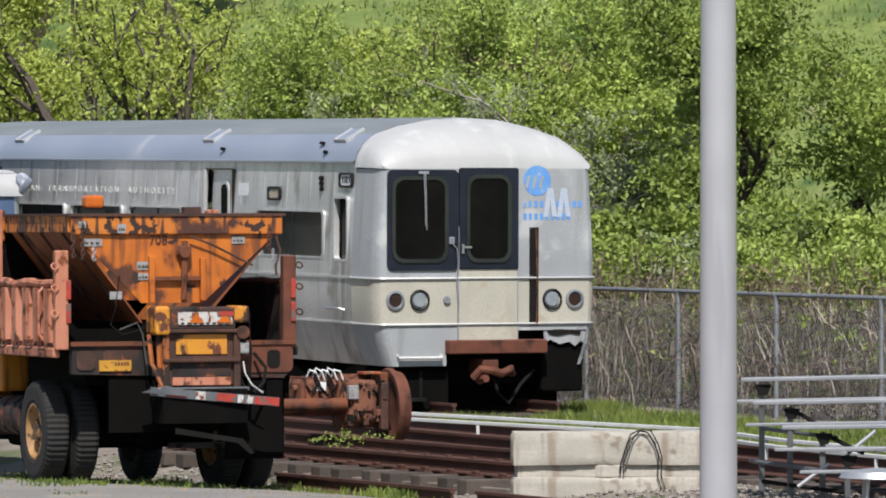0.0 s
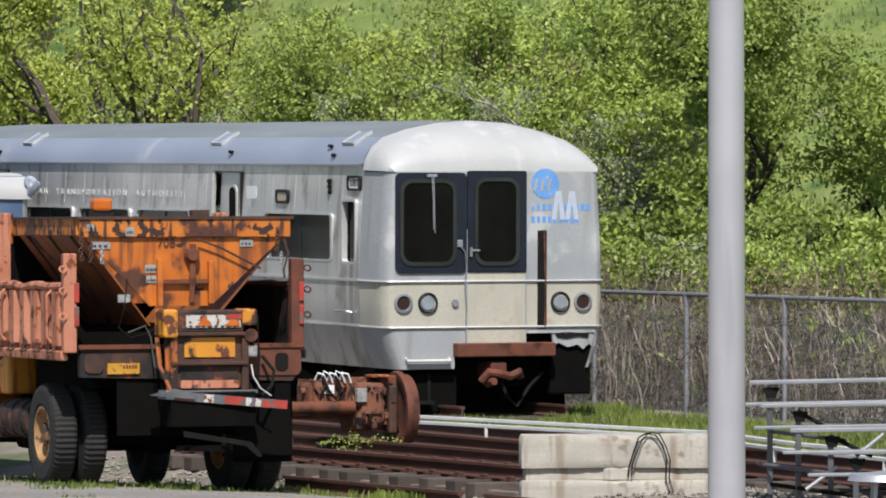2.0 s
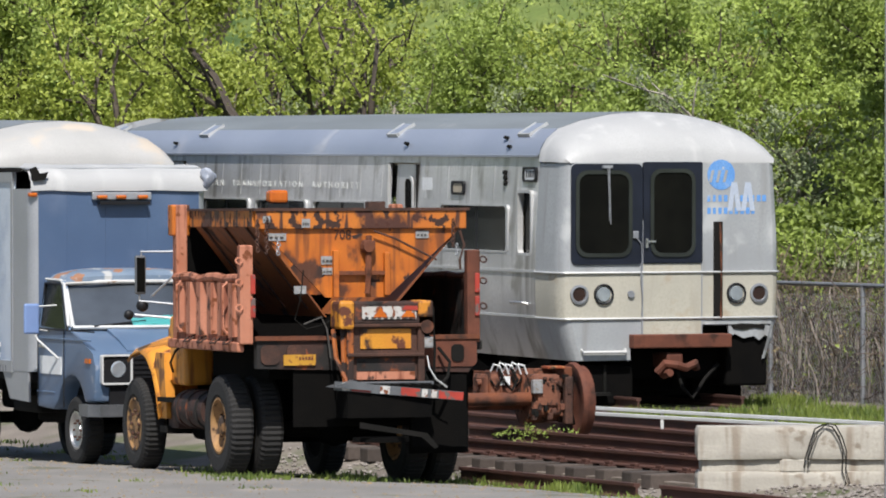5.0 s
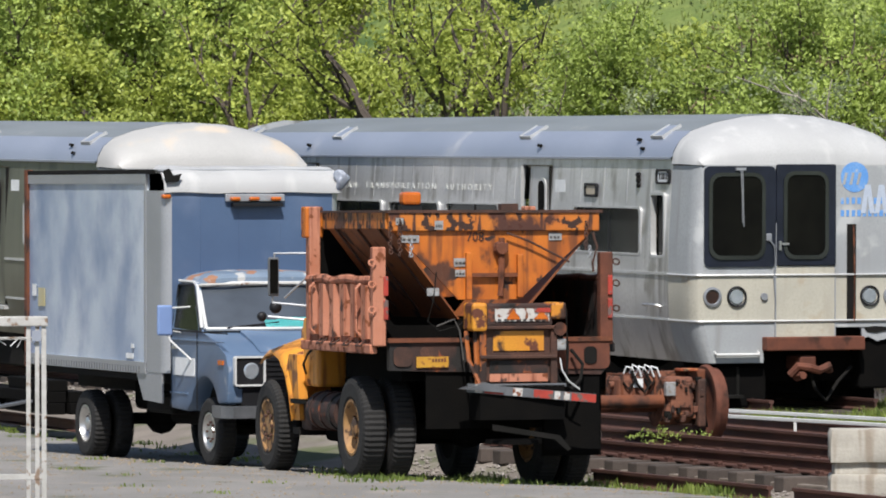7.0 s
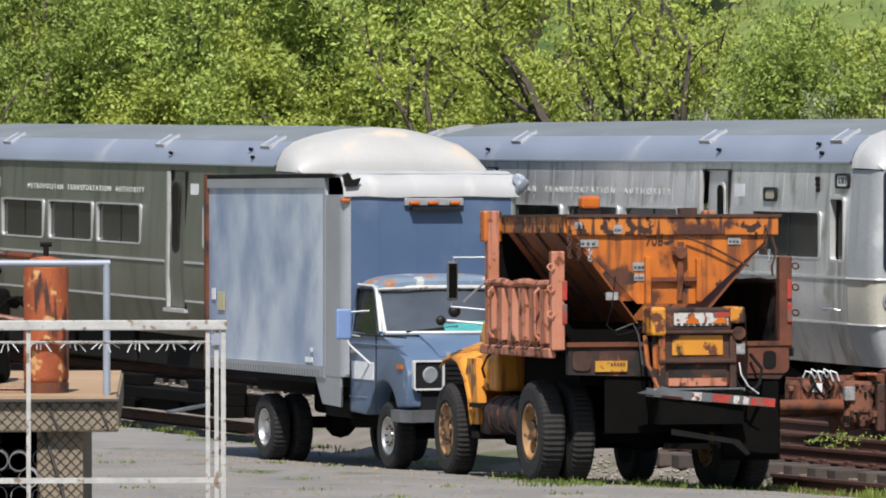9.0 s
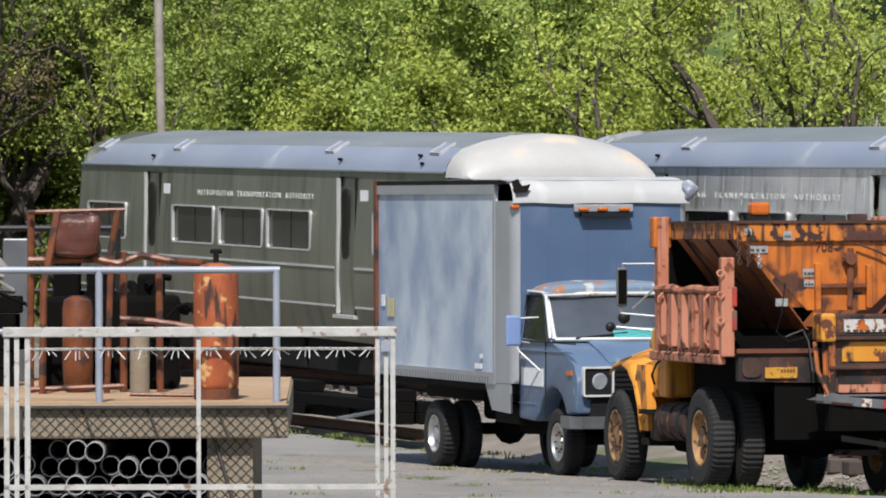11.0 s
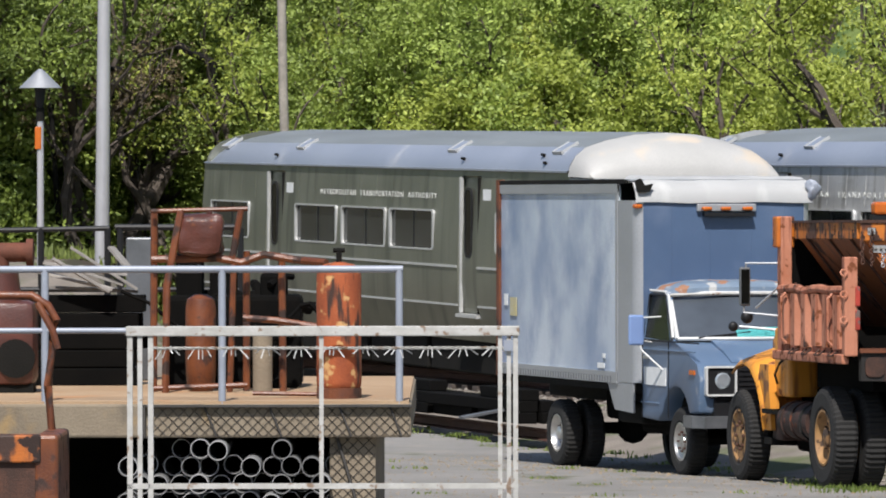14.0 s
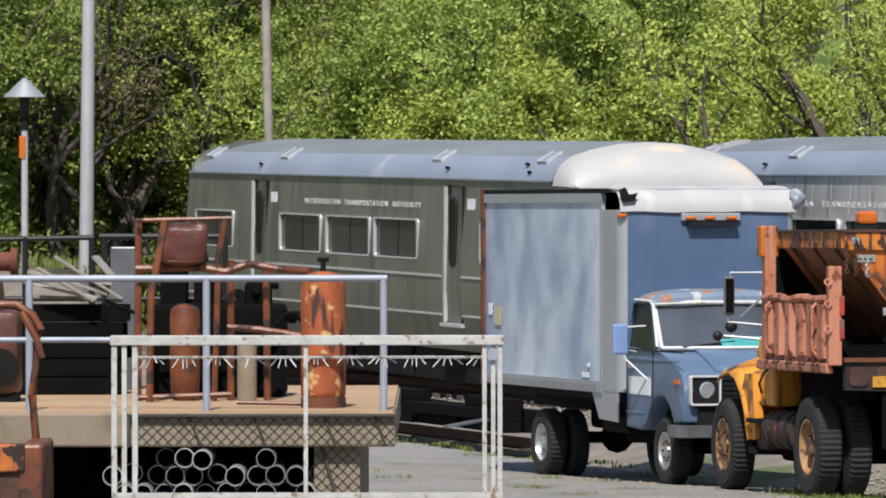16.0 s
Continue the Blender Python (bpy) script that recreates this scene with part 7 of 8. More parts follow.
for row in range(6):
    z = 0.14 + row * 0.148
    x = -2.35 + (row % 2) * 0.085
    while x < -0.64:
        keep = row < 3 or (row == 3 and rng.random() < 0.9) or (row == 4 and rng.random() < 0.95) or (row == 5 and (-2.0 < x < -1.05 and rng.random() < 0.8))
        if keep:
            o = new("steel_pipe", pipe_data)
            o.matrix_world = DK @ pose(x + rng.uniform(-0.02, 0.02), -0.3 + rng.uniform(0, 0.6), z + rng.uniform(-0.012, 0.012), 0, 0, rng.uniform(-0.6, 0.6))
            tagged(o, "grey open-ended pipe in a stack under the dock", "pipe", "stacked pipes")
        x += 0.17
for y in (0.2, 1.7):
    o = solo("bearer", box(bmesh.new(), -2.65, -0.55, y, y + 0.12, 0.0, 0.056), "timber", "dark timber bearer under the stacked pipes", "timber", "pipe bearers")
    o.matrix_world = DK
# rusty gas cylinder
gc = thing("gas_cylinder", DK @ pose(-0.615, 0.75, 1.272), "tall rust-orange gas cylinder standing on the dock", "cylinder")
bm = bmesh.new()
lathe(bm, [(0.001, 0.06), (0.15, 0.06), (0.185, 0.1), (0.19, 0.14), (0.19, 1.02), (0.18, 1.09), (0.13, 1.13), (0.04, 1.15), (0.001, 1.15)], 28, pose(0, 0, 0, 0, -90, 0))
part("shell", bm, "orangerust", gc, smooth=True)
bm = bmesh.new()
lathe(bm, [(0.18, 0.0), (0.19, 0.0), (0.19, 0.09), (0.18, 0.09), (0.18, 0.0)], 28, pose(0, 0, 0, 0, -90, 0))
part("foot_ring", bm, "rust", gc)
bm = bmesh.new()
rod(bm, (0, 0, 1.14), (0, 0, 1.24), 0.025)
rod(bm, (-0.05, 0, 1.25), (0.05, 0, 1.25), 0.02)
part("valve", bm, "under", gc)
# rusty rack with tanks
rk = thing("pipe_rack", DK, "rusty steel pipe rack holding old fuel tanks", "rack")
for pts, r in (([(-2.27, 2.5, 1.27), (-2.26, 2.5, 2.86)], 0.032), ([(-2.15, 2.2, 1.27), (-2.14, 2.2, 2.2), (-2.02, 2.3, 2.85)], 0.034), ([(-1.5, 2.4, 2.86), (-1.58, 2.4, 2.42)], 0.03), ([(-1.46, 2.6, 1.27), (-1.46, 2.6, 2.5)], 0.032), ([(-1.14, 2.6, 1.27), (-1.15, 2.6, 2.42)], 0.032), ([(-1.6, 2.4, 1.27), (-1.56, 2.4, 2.45)], 0.028)):
    part("upright", tube(bmesh.new(), pts, r, 8), "piperust", rk, smooth=True)
for pts, r in (([(-2.28, 2.4, 2.85), (-1.44, 2.4, 2.87)], 0.02), ([(-2.28, 2.4, 2.43), (-1.7, 2.4, 2.44), (-1.5, 2.4, 2.4), (-1.3, 2.4, 2.47), (-1.0, 2.4, 2.42), (-0.75, 2.2, 2.4)], 0.034), ([(-1.48, 2.3, 1.92), (-1.2, 2.3, 1.9), (-0.8, 2.2, 1.84)], 0.03), ([(-2.28, 2.2, 1.31), (-1.44, 2.2, 1.34)], 0.024), ([(-1.35, 0.9, 1.31), (-0.8, 0.9, 1.3)], 0.018)):
    part("crossbar", tube(bmesh.new(), pts, r, 8), "piperust", rk, smooth=True)


def tank(name, x, y, z0, z1, w, d, label, material):
    bm = bmesh.new()
    box(bm, x - w / 2, x + w / 2, y - d / 2, y + d / 2, z0, z1, bevel=0.06)
    bmesh.ops.subdivide_edges(bm, edges=bm.edges[:], cuts=5, use_grid_fill=True)
    bm.normal_update()
    for v in bm.verts:
        v.co += v.normal * 0.05 * noise.noise(v.co * 5)
    rod(bm, (x + w * 0.2, y, z1 - 0.02), (x + w * 0.2, y, z1 + 0.03), 0.03, None, 8)
    o = solo(name, bm, material, label, "tank", smooth=True)
    o.matrix_world = DK
    return o


tank("fuel_tank", -1.855, 2.4, 2.465, 2.82, 0.4, 0.3, "dented dark rusty tank lying on the rack", "tankrust")
bm = bmesh.new()
lathe(bm, [(0.001, 1.275), (0.1, 1.275), (0.12, 1.3), (0.135, 1.5), (0.135, 2.0), (0.12, 2.08), (0.06, 2.12), (0.001, 2.125)], 24, pose(-1.86, 2.6, 0, 0, -90, 0))
o = solo("small_tank", bm, "piperust", "small rounded rust-brown tank on the dock", "tank", smooth=True)
o.matrix_world = DK
bm = bmesh.new()
rod(bm, (-1.3, 2.0, 1.272), (-1.3, 2.0, 1.85), 0.085, None, 20)
o = solo("concrete_post", bm, "concrete", "short grey concrete post", "post", smooth=True)
o.matrix_world = DK
# valve bits and scrap behind the rack
bm = bmesh.new()
rng = random.Random(9)
for _ in range(26):
    p = Vector((rng.uniform(-2.2, -1.0), rng.uniform(3.0, 4.2), rng.uniform(1.3, 2.3)))
    q = p + Vector((rng.gauss(0, 0.25), rng.gauss(0, 0.2), rng.gauss(0, 0.25)))
    q.z = max(q.z, 1.3)
    tube(bm, [p, (p + q) / 2 + Vector((0, 0, 0.05)), q], rng.uniform(0.015, 0.05), 6)
# near-black blocks fill the heap's core
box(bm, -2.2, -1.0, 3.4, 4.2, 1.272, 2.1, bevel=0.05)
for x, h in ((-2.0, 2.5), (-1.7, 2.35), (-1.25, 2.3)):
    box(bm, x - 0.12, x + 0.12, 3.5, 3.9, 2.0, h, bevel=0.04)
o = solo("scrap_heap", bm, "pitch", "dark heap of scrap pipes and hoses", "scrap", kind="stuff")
o.matrix_world = DK
# stacked timbers and grey boards
k = 0
for row in range(5):
    for col in range(2):
        bm = bmesh.new()
        z = 1.272 + row * 0.165
        box(bm, -3.6 + 0.1 * rng.random(), -2.42 - 0.12 * rng.random(), 4.2 + col * 0.24, 4.42 + col * 0.24, z, z + 0.155, bevel=0.012)
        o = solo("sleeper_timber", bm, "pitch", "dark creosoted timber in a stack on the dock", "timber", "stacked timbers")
        o.matrix_world = DK
for (a, b, w) in (((-3.25, 4.0, 2.42), (-2.75, 4.1, 2.12), 0.06), ((-3.1, 4.15, 2.52), (-2.5, 4.2, 2.14), 0.045), ((-3.35, 4.2, 2.38), (-2.6, 4.3, 2.27), 0.05), ((-2.75, 4.4, 2.52), (-2.58, 4.3, 2.33), 0.05), ((-3.4, 4.3, 2.3), (-2.7, 4.1, 2.14), 0.06), ((-3.3, 4.3, 2.16), (-2.5, 4.3, 2.12), 0.06), ((-3.1, 4.25, 2.34), (-2.62, 4.2, 2.18), 0.04)):
    bm = bmesh.new()
    a, b = Vector(a), Vector(b)
    box(bm, -w, w, 0, (b - a).length, -0.014, 0.014, Matrix.Translation(a) @ (b - a).to_track_quat("Y", "Z").to_matrix().to_4x4(), bevel=0.004)
    o = solo("board", bm, "wood", "weathered grey board thrown on the timber stack", "board", "grey boards")
    o.matrix_world = DK
# black guard rail and grey cabinet at the back of the dock
gr = thing("guard_rail", DK, "black pipe guard rail at the back of the dock", "guard rail")
for x in (-4.6, -3.55, -2.92, -2.8, -1.66):
    part("post", rod(bmesh.new(), (x, 6.8, 1.25), (x, 6.8, 2.68), 0.03, None, 8), "black", gr)
part("rail", rod(bmesh.new(), (-6.5, 6.8, 2.62), (-2.9, 6.8, 2.68), 0.025, None, 8), "black", gr)
part("rail", rod(bmesh.new(), (-2.85, 6.8, 2.69), (-1.66, 6.8, 2.69), 0.03, None, 8), "black", gr)
part("rail", rod(bmesh.new(), (-6.5, 6.8, 2.1), (-1.66, 6.8, 2.1), 0.025, None, 8), "black", gr)
bm = bmesh.new()
box(bm, -2.68, -2.44, 5.6, 5.9, 1.272, 2.6, bevel=0.015)
o = solo("utility_cabinet", bm, "bumper", "narrow grey utility cabinet on the dock", "cabinet")
o.matrix_world = DK
# old pump at the left
pm = thing("old_pump", DK @ pose(-3.5, 2.4, 1.272), "dark rusty pump body with a flanged pipe on top", "pump")
bm = bmesh.new()
box(bm, -0.5, 0.22, -0.25, 0.25, 0.06, 0.8, bevel=0.08)
rod(bm, (-0.1, 0, 0.7), (-0.1, 0, 1.05), 0.2, 0.16, 16)
part("body", bm, "tankrust", pm, smooth=True)
bm = bmesh.new()
rod(bm, (-0.5, 0, 1.22), (0.15, 0, 1.22), 0.085, None, 16)
rod(bm, (0.13, 0, 1.22), (0.19, 0, 1.22), 0.12, None, 16)
rod(bm, (-0.1, 0, 1.0), (-0.1, 0, 1.2), 0.08, None, 12)
part("flanged_pipe", bm, "redrust", pm, smooth=True)
bm = bmesh.new()
rod(bm, (0.05, -0.27, 0.3), (0.05, -0.2, 0.3), 0.17, None, 18)
box(bm, -0.3, 0.2, -0.2, 0.2, -0.002, 0.08)
part("hub_cover", bm, "under", pm)
# bent pipe and orange bucket in front of the dock
bm = bmesh.new()
tube(bm, [(-4.4, -1.5, 2.2), (-3.35, -1.5, 2.18), (-3.05, -1.5, 2.18), (-2.92, -1.5, 2.1), (-2.85, -1.5, 1.98), (-2.88, -1.5, 1.8), (-2.92, -1.5, 1.45), (-2.88, -1.5, 1.0)], 0.035, 10)
tube(bm, [(-3.0, -1.52, 2.12), (-2.88, -1.55, 1.9), (-2.84, -1.54, 1.75)], 0.03, 8)
bt_arm = solo("bent_pipe", bm, "piperust", "bent rusty lifting pipe rising from a bucket", "pipe", smooth=True)
bt_arm.matrix_world = DK
bk = thing("loader_bucket", DK, "orange rusty steel bucket on the ground", "bucket")
part("front_plate", box(bmesh.new(), -4.6, -2.9, -2.6, -2.54, 0.0, 0.9), "darkrust", bk)
part("top_lip", box(bmesh.new(), -4.6, -2.9, -2.64, -2.4, 0.88, 1.1, bevel=0.015), "chipped", bk)
part("side_plate", box(bmesh.new(), -2.95, -2.76, -2.62, -1.3, 0.0, 1.1, bevel=0.03), "piperust", bk)
part("floor", box(bmesh.new(), -4.6, -2.8, -2.55, -1.3, -0.02, 0.06), "darkrust", bk)
part("back_plate", box(bmesh.new(), -4.6, -2.8, -1.4, -1.3, 0.0, 1.0), "darkrust", bk)

# ---- white gate panel before the dock ----
GT = frame_at(-8.19, 43.29, 0.0, 7.6)
gt = thing("gate_panel", GT, "flaking white steel gate panel with chain-link mesh", "gate")
for x, r in ((0.0, 0.02), (0.075, 0.018), (0.155, 0.02), (1.43, 0.016), (2.765, 0.016), (2.83, 0.016), (2.88, 0.018)):
    part("post", box(bmesh.new(), x - r, x + r, -r, r, -0.05, 1.95), "flaking", gt)
part("top_bar", box(bmesh.new(), -0.03, 2.91, -0.035, 0.035, 1.93, 2.005, bevel=0.008), "flaking", gt)
part("bottom_bar", box(bmesh.new(), -0.02, 2.9, -0.02, 0.02, 0.79, 0.83), "flaking", gt)
part("tie_plate", box(bmesh.new(), 2.79, 2.86, -0.045, -0.03, 1.82, 1.9), "paleblue", gt)
for ph in (0, 2.1, 4.2):
    pts = [(0.16 + k * 0.0353, 0.009 * math.cos((0.16 + k * 0.0353) * 40 + ph), 1.84 + 0.009 * math.sin((0.16 + k * 0.0353) * 40 + ph)) for k in range(76)]
    part("wire_strand", tube(bmesh.new(), pts, 0.0045, 4), "flaking", gt)
rng = random.Random(17)
for k in range(11):
    s = 0.24 + k * 0.245
    for j in range(4):
        verts, faces = [], []
        a = s + 0.028 * j
        wire((a, 0, 1.84), (a + (j - 1.5) * 0.035 + rng.uniform(-0.02, 0.02), rng.uniform(-0.03, 0.03), 1.84 - rng.uniform(0.04, 0.085)), 0.0045)
        me = bpy.data.meshes.new("barb")
        me.from_pydata(verts, [], faces)
        me.materials.append(M["white"])
        o = new("barb", me)
        o.parent = gt

# ---- poles far left ----
lp2 = thing("light_pole", Matrix.Translation((-21.55, 111.0, 1.6)), "tall grey metal light pole", "light pole", "light poles")
part("shaft", rod(bmesh.new(), (0, 0, -0.5), (0.09, 0, 8), 0.145, 0.115, 20), "pole", lp2, smooth=True)
ll = thing("lantern_post", Matrix.Translation((-21.1, 103.0, 1.3)), "grey lamp post with a white conical top", "lamp post")
part("post", rod(bmesh.new(), (0, 0, -0.5), (0, 0, 3.4), 0.066, 0.06, 16), "pole", ll, smooth=True)
part("collar", rod(bmesh.new(), (0, 0, 3.05), (0, 0, 3.3), 0.075, None, 16), "under", ll)
part("orange_band", box(bmesh.new(), -0.085, 0.03, -0.085, 0.02, 2.55, 2.95, bevel=0.01), "amber", ll)
part("globe", rod(bmesh.new(), (0, 0, 3.3), (0, 0, 3.65), 0.06, 0.11, 16), "black", ll)
bm = bmesh.new()
rod(bm, (0, 0, 3.64), (0, 0, 3.9), 0.38, 0.12, 24)
rod(bm, (0, 0, 3.9), (0, 0, 3.98), 0.12, 0.03, 24)
part("cone_hood", bm, "alu", ll, smooth=True)

# ---- creosoted sleepers piled beside the far track ----
rng = random.Random(41)
for k in range(6):
    at = Vector((-9.3, 77.6)) + Vector((-0.42, 0.907)) * (k * 2.1)
    for row in range(3):
        for col in range(2):
            if row == 2 and (col or k % 2):
                continue
            b = box(bmesh.new(), -0.125, 0.125, 0, 2.0, 0, 0.15, bevel=0.012)
            o = solo("old_sleeper", b, "pitch", "black creosoted sleeper in a low pile beside the far track", "sleeper", "piled sleepers")
            o.matrix_world = frame_at(at.x + col * 0.27 + rng.uniform(-0.03, 0.03), at.y + rng.uniform(-0.12, 0.12), -0.03 + row * 0.152, 25 + rng.uniform(-2.5, 2.5))
o = solo("plank", box(bmesh.new(), -0.09, 0.09, 0, 1.3, 0, 0.035, bevel=0.004), "bumper", "dark grey plank lying against the piled sleepers", "plank")
o.matrix_world = pose(-10.25, 77.9, 0.02, 9, 0, -62)
# ---- trees, shrubs and hill growth ----
def leaf_cloud(name, centres, per, spread, size, rng, material):
    """Many small folded leaves scattered round clump centres."""
    each = 9
    sprig = np.repeat(np.array(centres), max(1, per // each), axis=0)
    sprig = sprig + rng.normal(0, 1, sprig.shape) * spread * 1.15 * np.array([1, 1, 0.8])
    c = np.repeat(sprig, each, axis=0)
    n = len(c)
    c = c + rng.normal(0, 1, (n, 3)) * size * np.array([1.7, 1.7, 1.0])
    a = rng.normal(0, 1, (n, 3))
    a /= np.linalg.norm(a, axis=1)[:, None]
    h = rng.normal(0, 1, (n, 3)) + np.array([0, -0.3, 0.6])
    b = np.cross(a, h)
    b /= np.linalg.norm(b, axis=1)[:, None] + 1e-9
    up = np.cross(b, a)
    s = size * rng.uniform(0.55, 1.25, (n, 1))
    v = np.stack([c - a * s, c + b * s * 0.55 + up * s * 0.15, c + a * s, c - b * s * 0.55 + up * s * 0.15], 1).reshape(-1, 3)
    f = np.arange(n * 4).reshape(-1, 4)
    me = bpy.data.meshes.new(name)
    me.from_pydata(v.tolist(), [], f.tolist())
    me.materials.append(M[material])
    return me


def branch(bm, p, d, length, r, depth, rng, tips):
    """A limb that bends, tapers and forks."""
    pts = [p]
    for k in range(4):
        d = (d + Vector((rng.gauss(0, 0.16), rng.gauss(0, 0.16), rng.gauss(0.05, 0.1)))).normalized()
        pts.append(pts[-1] + d * length / 4)
    tube(bm, pts, r, 6 if depth > 1 else 4, r_end=r * 0.55)
    if depth == 0:
        tips += pts[2:]
        return
    if depth < 3:
        tips += pts[3:]
    for k in range(rng.randint(2, 3) if depth > 1 else rng.randint(3, 4)):
        i = rng.randint(2, 4)
        e = (d + Vector((rng.gauss(0, 0.6), rng.gauss(0, 0.6), rng.gauss(0.2, 0.35)))).normalized()
        branch(bm, pts[i], e, length * rng.uniform(0.5, 0.75), r * 0.5, depth - 1, rng, tips)


def tree(name, seed, height, stems, per, spread, size, leaf, bark, label, category="tree", low=0.25):
    rng = random.Random(seed)
    nr = np.random.default_rng(seed)
    t = thing(name, Matrix(), label, category, group="hillside trees")
    bm, tips = bmesh.new(), []
    for k in range(stems):
        a = k * math.tau / stems + rng.random()
        d = Vector((0.3 * math.cos(a), 0.3 * math.sin(a), 1)) if stems > 1 else Vector((rng.gauss(0, 0.05), 0, 1))
        branch(bm, Vector((0.15 * math.cos(a), 0.15 * math.sin(a), -0.3)) if stems > 1 else Vector((0, 0, -0.3)), d.normalized(), height * 0.5, height * (0.027 if stems > 1 else 0.026), 3, rng, tips)
    part("trunk", bm, bark, t)
    pts = [p for p in tips if p.z > height * low and rng.random() < 0.72]
    me = leaf_cloud("crown", [tuple(p) for p in pts], int(per * 1.3), spread * 0.95, size, nr, leaf)
    o = new("crown", me)
    o.parent = t
    return t


def shrub(seed, r, h, n, per, size, leaf, label):
    rng = random.Random(seed)
    nr = np.random.default_rng(seed)
    t = thing("shrub", Matrix(), label, "shrub", group="hillside shrubs")
    bm = bmesh.new()
    cs = []
    for k in range(n):
        a, q = rng.uniform(0, math.tau), math.sqrt(rng.random())
        z = rng.random() ** 0.8
        c = Vector((r * q * math.cos(a) * (1.05 - 0.5 * z), r * q * math.sin(a) * (1.05 - 0.5 * z), h * z))
        if k % 2:
            cs.append(tuple(c))
        if k % 5 == 0:
            tube(bm, [(c.x * 0.15, c.y * 0.15, -0.3), (c.x * 0.5, c.y * 0.5, c.z * 0.6), tuple(c)], 0.03, 4, r_end=0.008)
    part("stem_clump", bm, "bark", t)
    o = new("foliage", leaf_cloud("foliage", cs, int(per * 1.8), 0.19, size, nr, leaf))
    o.parent = t
    return t


protos = [
    tree("tree", 1, 8.5, 1, 180, 0.28, 0.062, "leafA", "bark", "leafy green tree in fresh spring leaf"),
    tree("tree", 2, 7.5, 3, 30, 0.26, 0.065, "leafB", "bark", "many-stemmed tree with yellow-green spring leaves", low=0.4),
    tree("tree", 5, 8.0, 2, 165, 0.27, 0.062, "leafA", "bark", "green tree with forked trunk and loose crown", low=0.15),
    tree("tree", 8, 7.0, 3, 46, 0.3, 0.053, "leafC", "palebark", "thinly leaved pale tree with grey twigs"),
    tree("tree", 12, 7.5, 2, 20, 0.3, 0.052, "leafD", "bark", "sparse tree with brown dry leaves and bare twigs"),
    tree("tree", 15, 9.0, 1, 200, 0.33, 0.064, "leafB", "bark", "broad tree with bright yellow-green leaves", low=0.2),
]
shrubs = [
    shrub(31, 1.5, 2.6, 170, 133, 0.065, "leafA", "dense green shrub on the slope"),
    shrub(32, 1.7, 3.0, 180, 133, 0.065, "leafB", "bright yellow-green shrub on the slope"),
    shrub(33, 1.3, 2.2, 110, 84, 0.056, "leafC", "pale-leaved shrub in blossom"),
    shrub(34, 1.2, 1.6, 100, 49, 0.052, "leafD", "dry brown shrub on the slope"),
]
used = set()


def plant(proto, azimuth, dist, scale, turn):
    """Plants a tree at a bearing (degrees left of straight ahead from the lot) and distance."""
    x, y = -math.sin(radians(azimuth)) * dist, math.cos(radians(azimuth)) * dist
    m = pose(x, y, ground_z(x, y), 0, 0, turn) @ Matrix.Diagonal((scale, scale, scale, 1))
    if proto not in used:
        used.add(proto)
        proto.matrix_world = m
    else:
        c = copy_thing(proto, pose(x, y, ground_z(x, y), 0, 0, turn))
        c.matrix_basis = m


rng = random.Random(77)
A, B, C, D_, E_, F_ = protos
# placed by what stands out, from right to left
for p, az, d, s in ((F_, 4.3, 119, 1.0), (A, 5.0, 119, 1.05), (C, 5.8, 120, 1.0), (F_, 6.5, 121, 1.0), (A, 7.2, 121, 1.0), (A, -4.3, 90, 0.8), (A, -3.3, 92, 0.9), (C, -2.6, 91, 0.85), (A, -1.9, 95, 0.85), (D_, -1.25, 93, 0.75), (A, -1.55, 99, 0.8), (C, -2.2, 97, 0.8), (E_, -0.7, 97, 0.7), (C, -1.1, 100, 0.8), (C, -0.2, 103, 0.75), (E_, 0.15, 100, 0.75), (D_, 0.25, 104, 0.8), (C, 0.9, 103, 0.7), (C, 1.5, 106, 0.75), (D_, 2.1, 108, 0.75), (B, 3.2, 106, 1.0), (B, 3.75, 110, 0.95), (F_, 4.7, 112, 0.9), (A, 5.4, 113, 0.9), (F_, 6.1, 114, 0.95), (F_, 6.8, 113, 0.9), (C, 7.5, 116, 0.95), (F_, 8.2, 115, 0.9), (C, 8.7, 117, 0.85), (B, 9.8, 118, 0.9), (E_, 9.3, 124, 1.0), (C, 10.5, 121, 0.85), (E_, 11.1, 118, 0.8), (C, 11.5, 126, 0.95), (E_, 12.2, 119, 0.9), (C, 13.2, 121, 0.9), (A, 14.5, 122, 1.0), (A, -5.4, 90, 0.9), (C, -6.6, 92, 1.0)):
    plant(p, az, d, s, rng.uniform(0, 360))
for k in range(26):
    if -0.8 < -7 + k * 0.85 < 3.2 or -5.2 < -7 + k * 0.85 < -3.2:
        continue
    plant(rng.choice((A, C, F_, E_, A, B)), -7 + k * 0.85 + rng.uniform(-0.3, 0.3), rng.uniform(132, 158), rng.uniform(0.8, 1.1), rng.uniform(0, 360))
for k in range(9):
    plant((F_, A, C)[k % 3], 4.1 + k * 0.68 + rng.uniform(-0.2, 0.2), rng.uniform(122, 130), rng.uniform(1.0, 1.25), rng.uniform(0, 360))
# woodland trees whose shade is put into the leaf colour
G_ = tree("tree", 23, 8.0, 2, 130, 0.36, 0.058, "leafE", "bark", "slim woodland tree with green leaves darkened for shade", low=0.12)
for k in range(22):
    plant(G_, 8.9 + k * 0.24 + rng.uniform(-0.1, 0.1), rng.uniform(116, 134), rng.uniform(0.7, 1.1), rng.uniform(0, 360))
S1, S2, S3, S4 = shrubs
S5 = shrub(35, 1.4, 2.3, 150, 110, 0.06, "leafE", "green shrub at the edge of the wood, leaves darkened for shade")
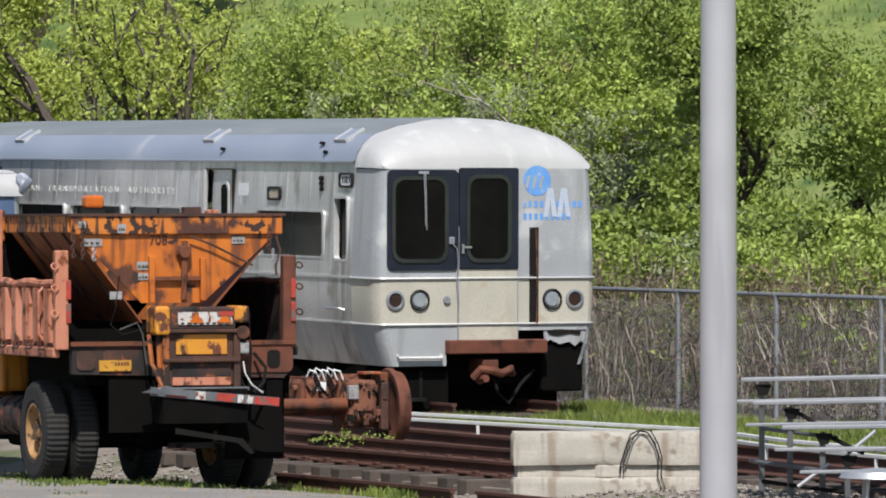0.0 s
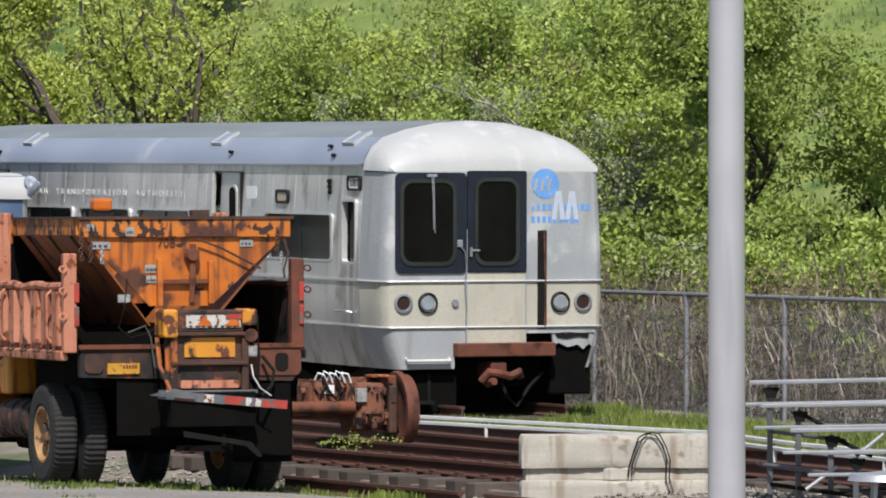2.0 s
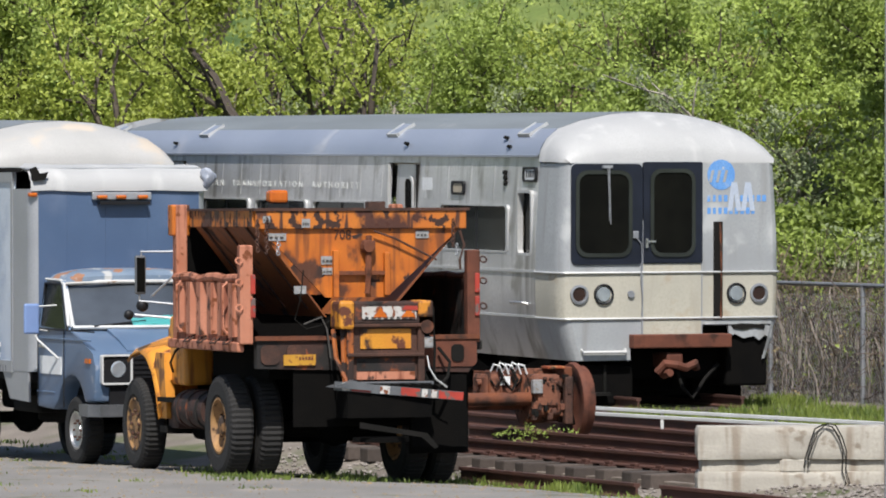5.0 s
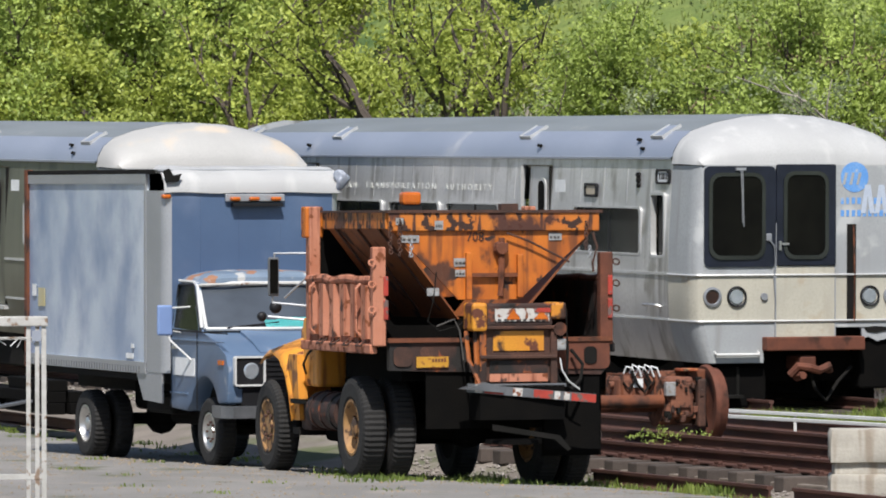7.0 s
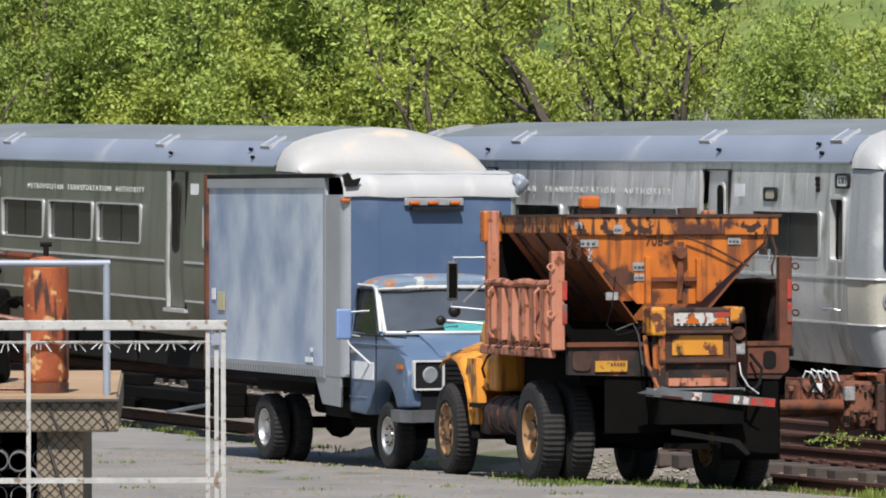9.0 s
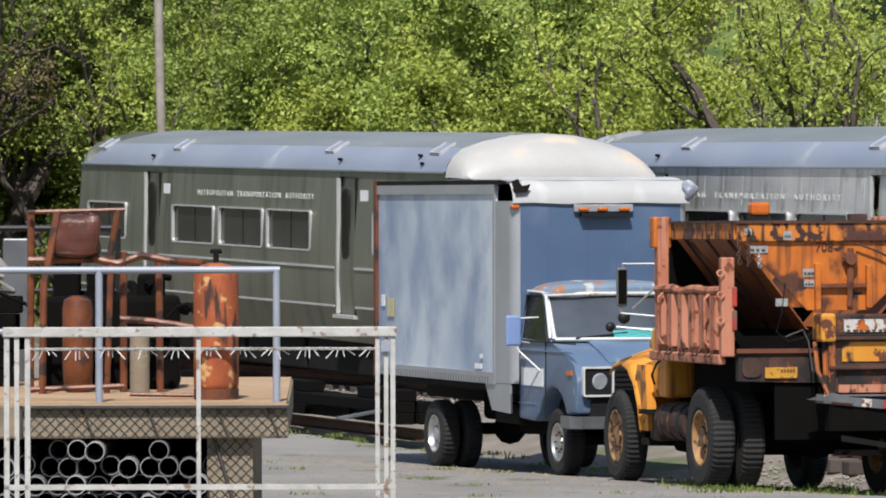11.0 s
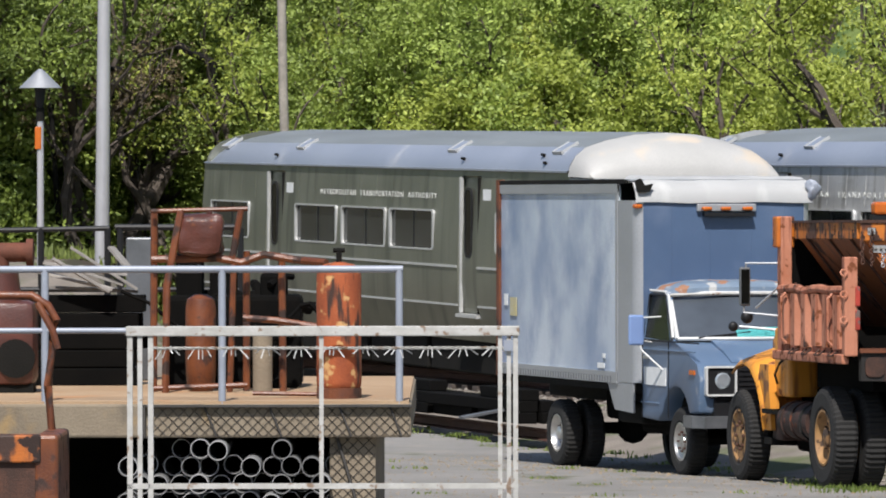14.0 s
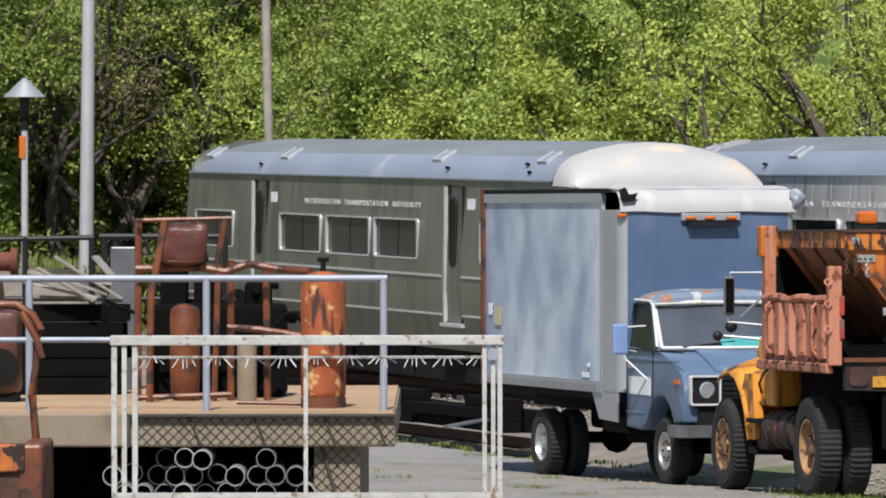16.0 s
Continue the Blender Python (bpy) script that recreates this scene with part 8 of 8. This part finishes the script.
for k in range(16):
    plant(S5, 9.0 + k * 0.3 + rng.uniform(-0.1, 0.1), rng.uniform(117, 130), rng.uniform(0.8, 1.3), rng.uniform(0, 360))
for k in range(15):
    az = -5.6 + k * 0.36
    plant(rng.choice((S1, S1, S5, S3)), az, rng.uniform(86.5, 89.5) + max(0, az + 2.4) * 3.4, rng.uniform(0.75, 1.1), rng.uniform(0, 360))
for k in range(34):
    az = -0.6 + k * 0.44
    plant(rng.choice((S1, S2, S2, S1, S3, S4)) if az < 9.3 else rng.choice((S5, S1, S5)), az, rng.uniform(108, 113) + (5 if az > 4 else 0) + (6 if az > 9.3 else 0), rng.uniform(0.8, 1.35), rng.uniform(0, 360))
for k in range(12):
    az = -5.2 + k * 0.37
    plant(S4 if k % 3 else S1, az, 83.5 + max(0, az + 4.3) * 1.6, 0.8, rng.uniform(0, 360))
# pale bare trunk, fallen dark limbs on the slope
bm = bmesh.new()
x, y = -math.sin(radians(9.2)) * 107, math.cos(radians(9.2)) * 107
tube(bm, [(x, y, ground_z(x, y) - 0.4), (x + 0.02, y, 3.0), (x - 0.04, y, 5.0), (x - 0.08, y, 7.5), (x - 0.12, y, 11.0)], 0.09, 10, r_end=0.08)
solo("bare_trunk", bm, "palebark", "pale bare tree trunk at the foot of the slope", "tree", smooth=True)
for az, d, ln, z, tip in ((11.5, 118, 3.0, 5.6, -0.05), (9.9, 118, 1.5, 5.7, -0.35), (10.9, 121, 2.4, 6.6, 0.2)):
    bm = bmesh.new()
    x, y = -math.sin(radians(az)) * d, math.cos(radians(az)) * d
    g = ground_z(x, y)
    tube(bm, [(x - ln / 2, y, z - tip), (x - ln * 0.1, y + 0.1, z + 0.06), (x + ln / 2, y, z + tip)], 0.09, 8, r_end=0.05)
    tube(bm, [(x, y, z), (x + 0.2, y + 0.3, g - 0.2)], 0.06, 6)
    solo("fallen_limb", bm, "under", "dark fallen limb hung on the slope", "branch", "fallen limbs")
# grass on the hillside
rng = random.Random(5)
spots = []
for _ in range(4000):
    az, d = rng.uniform(-6, 14), rng.uniform(100, 150)
    x, y = -math.sin(radians(az)) * d, math.cos(radians(az)) * d
    if y < hill_foot(x) - 6:
        continue
    spots.append((x, y, ground_z(x, y) - 0.03, 0.8, 22, rng.uniform(0.12, 0.35)))
tufts("hill_grass", spots, "rough green grass on the hillside", "hillblade", wide=3.0)

# dead leaves and green sprigs caught in the vines behind the fence
nr = np.random.default_rng(8)
FV = frame_at(2.2, 81.6, -0.1, 24.0)
for name, n, y0, y1, leaf, label, cat in (("dead_leaves", 700, -17, 9, "leafD", "dead brown leaves caught in the vines", "leaves"), ("green_sprigs", 420, -17, 2, "leafA", "green sprigs growing through the fence vines", "leaves")):
    cs = np.stack([0.95 + np.abs(nr.normal(0, 0.45, n)), nr.uniform(y0, y1, n), nr.uniform(0.1, 1.9, n)], 1)
    o = tagged(new(name, leaf_cloud(name, cs.tolist(), 26 if leaf == "leafD" else 16, 0.13, 0.035 if leaf == "leafD" else 0.045, nr, leaf)), label, cat, kind="stuff")
    o.matrix_world = FV
# weeds sprouting round the loose wheelset
cs = np.stack([nr.uniform(-1.1, -0.2, 34), nr.uniform(-0.75, -0.35, 34), np.abs(nr.normal(0, 0.09, 34)) + 0.03], 1)
o = tagged(new("wheelset_weeds", leaf_cloud("wheelset_weeds", cs.tolist(), 9, 0.05, 0.02, nr, "leafA")), "leafy green weeds sprouting round the loose wheelset", "weeds", kind="stuff")
o.matrix_world = WSF
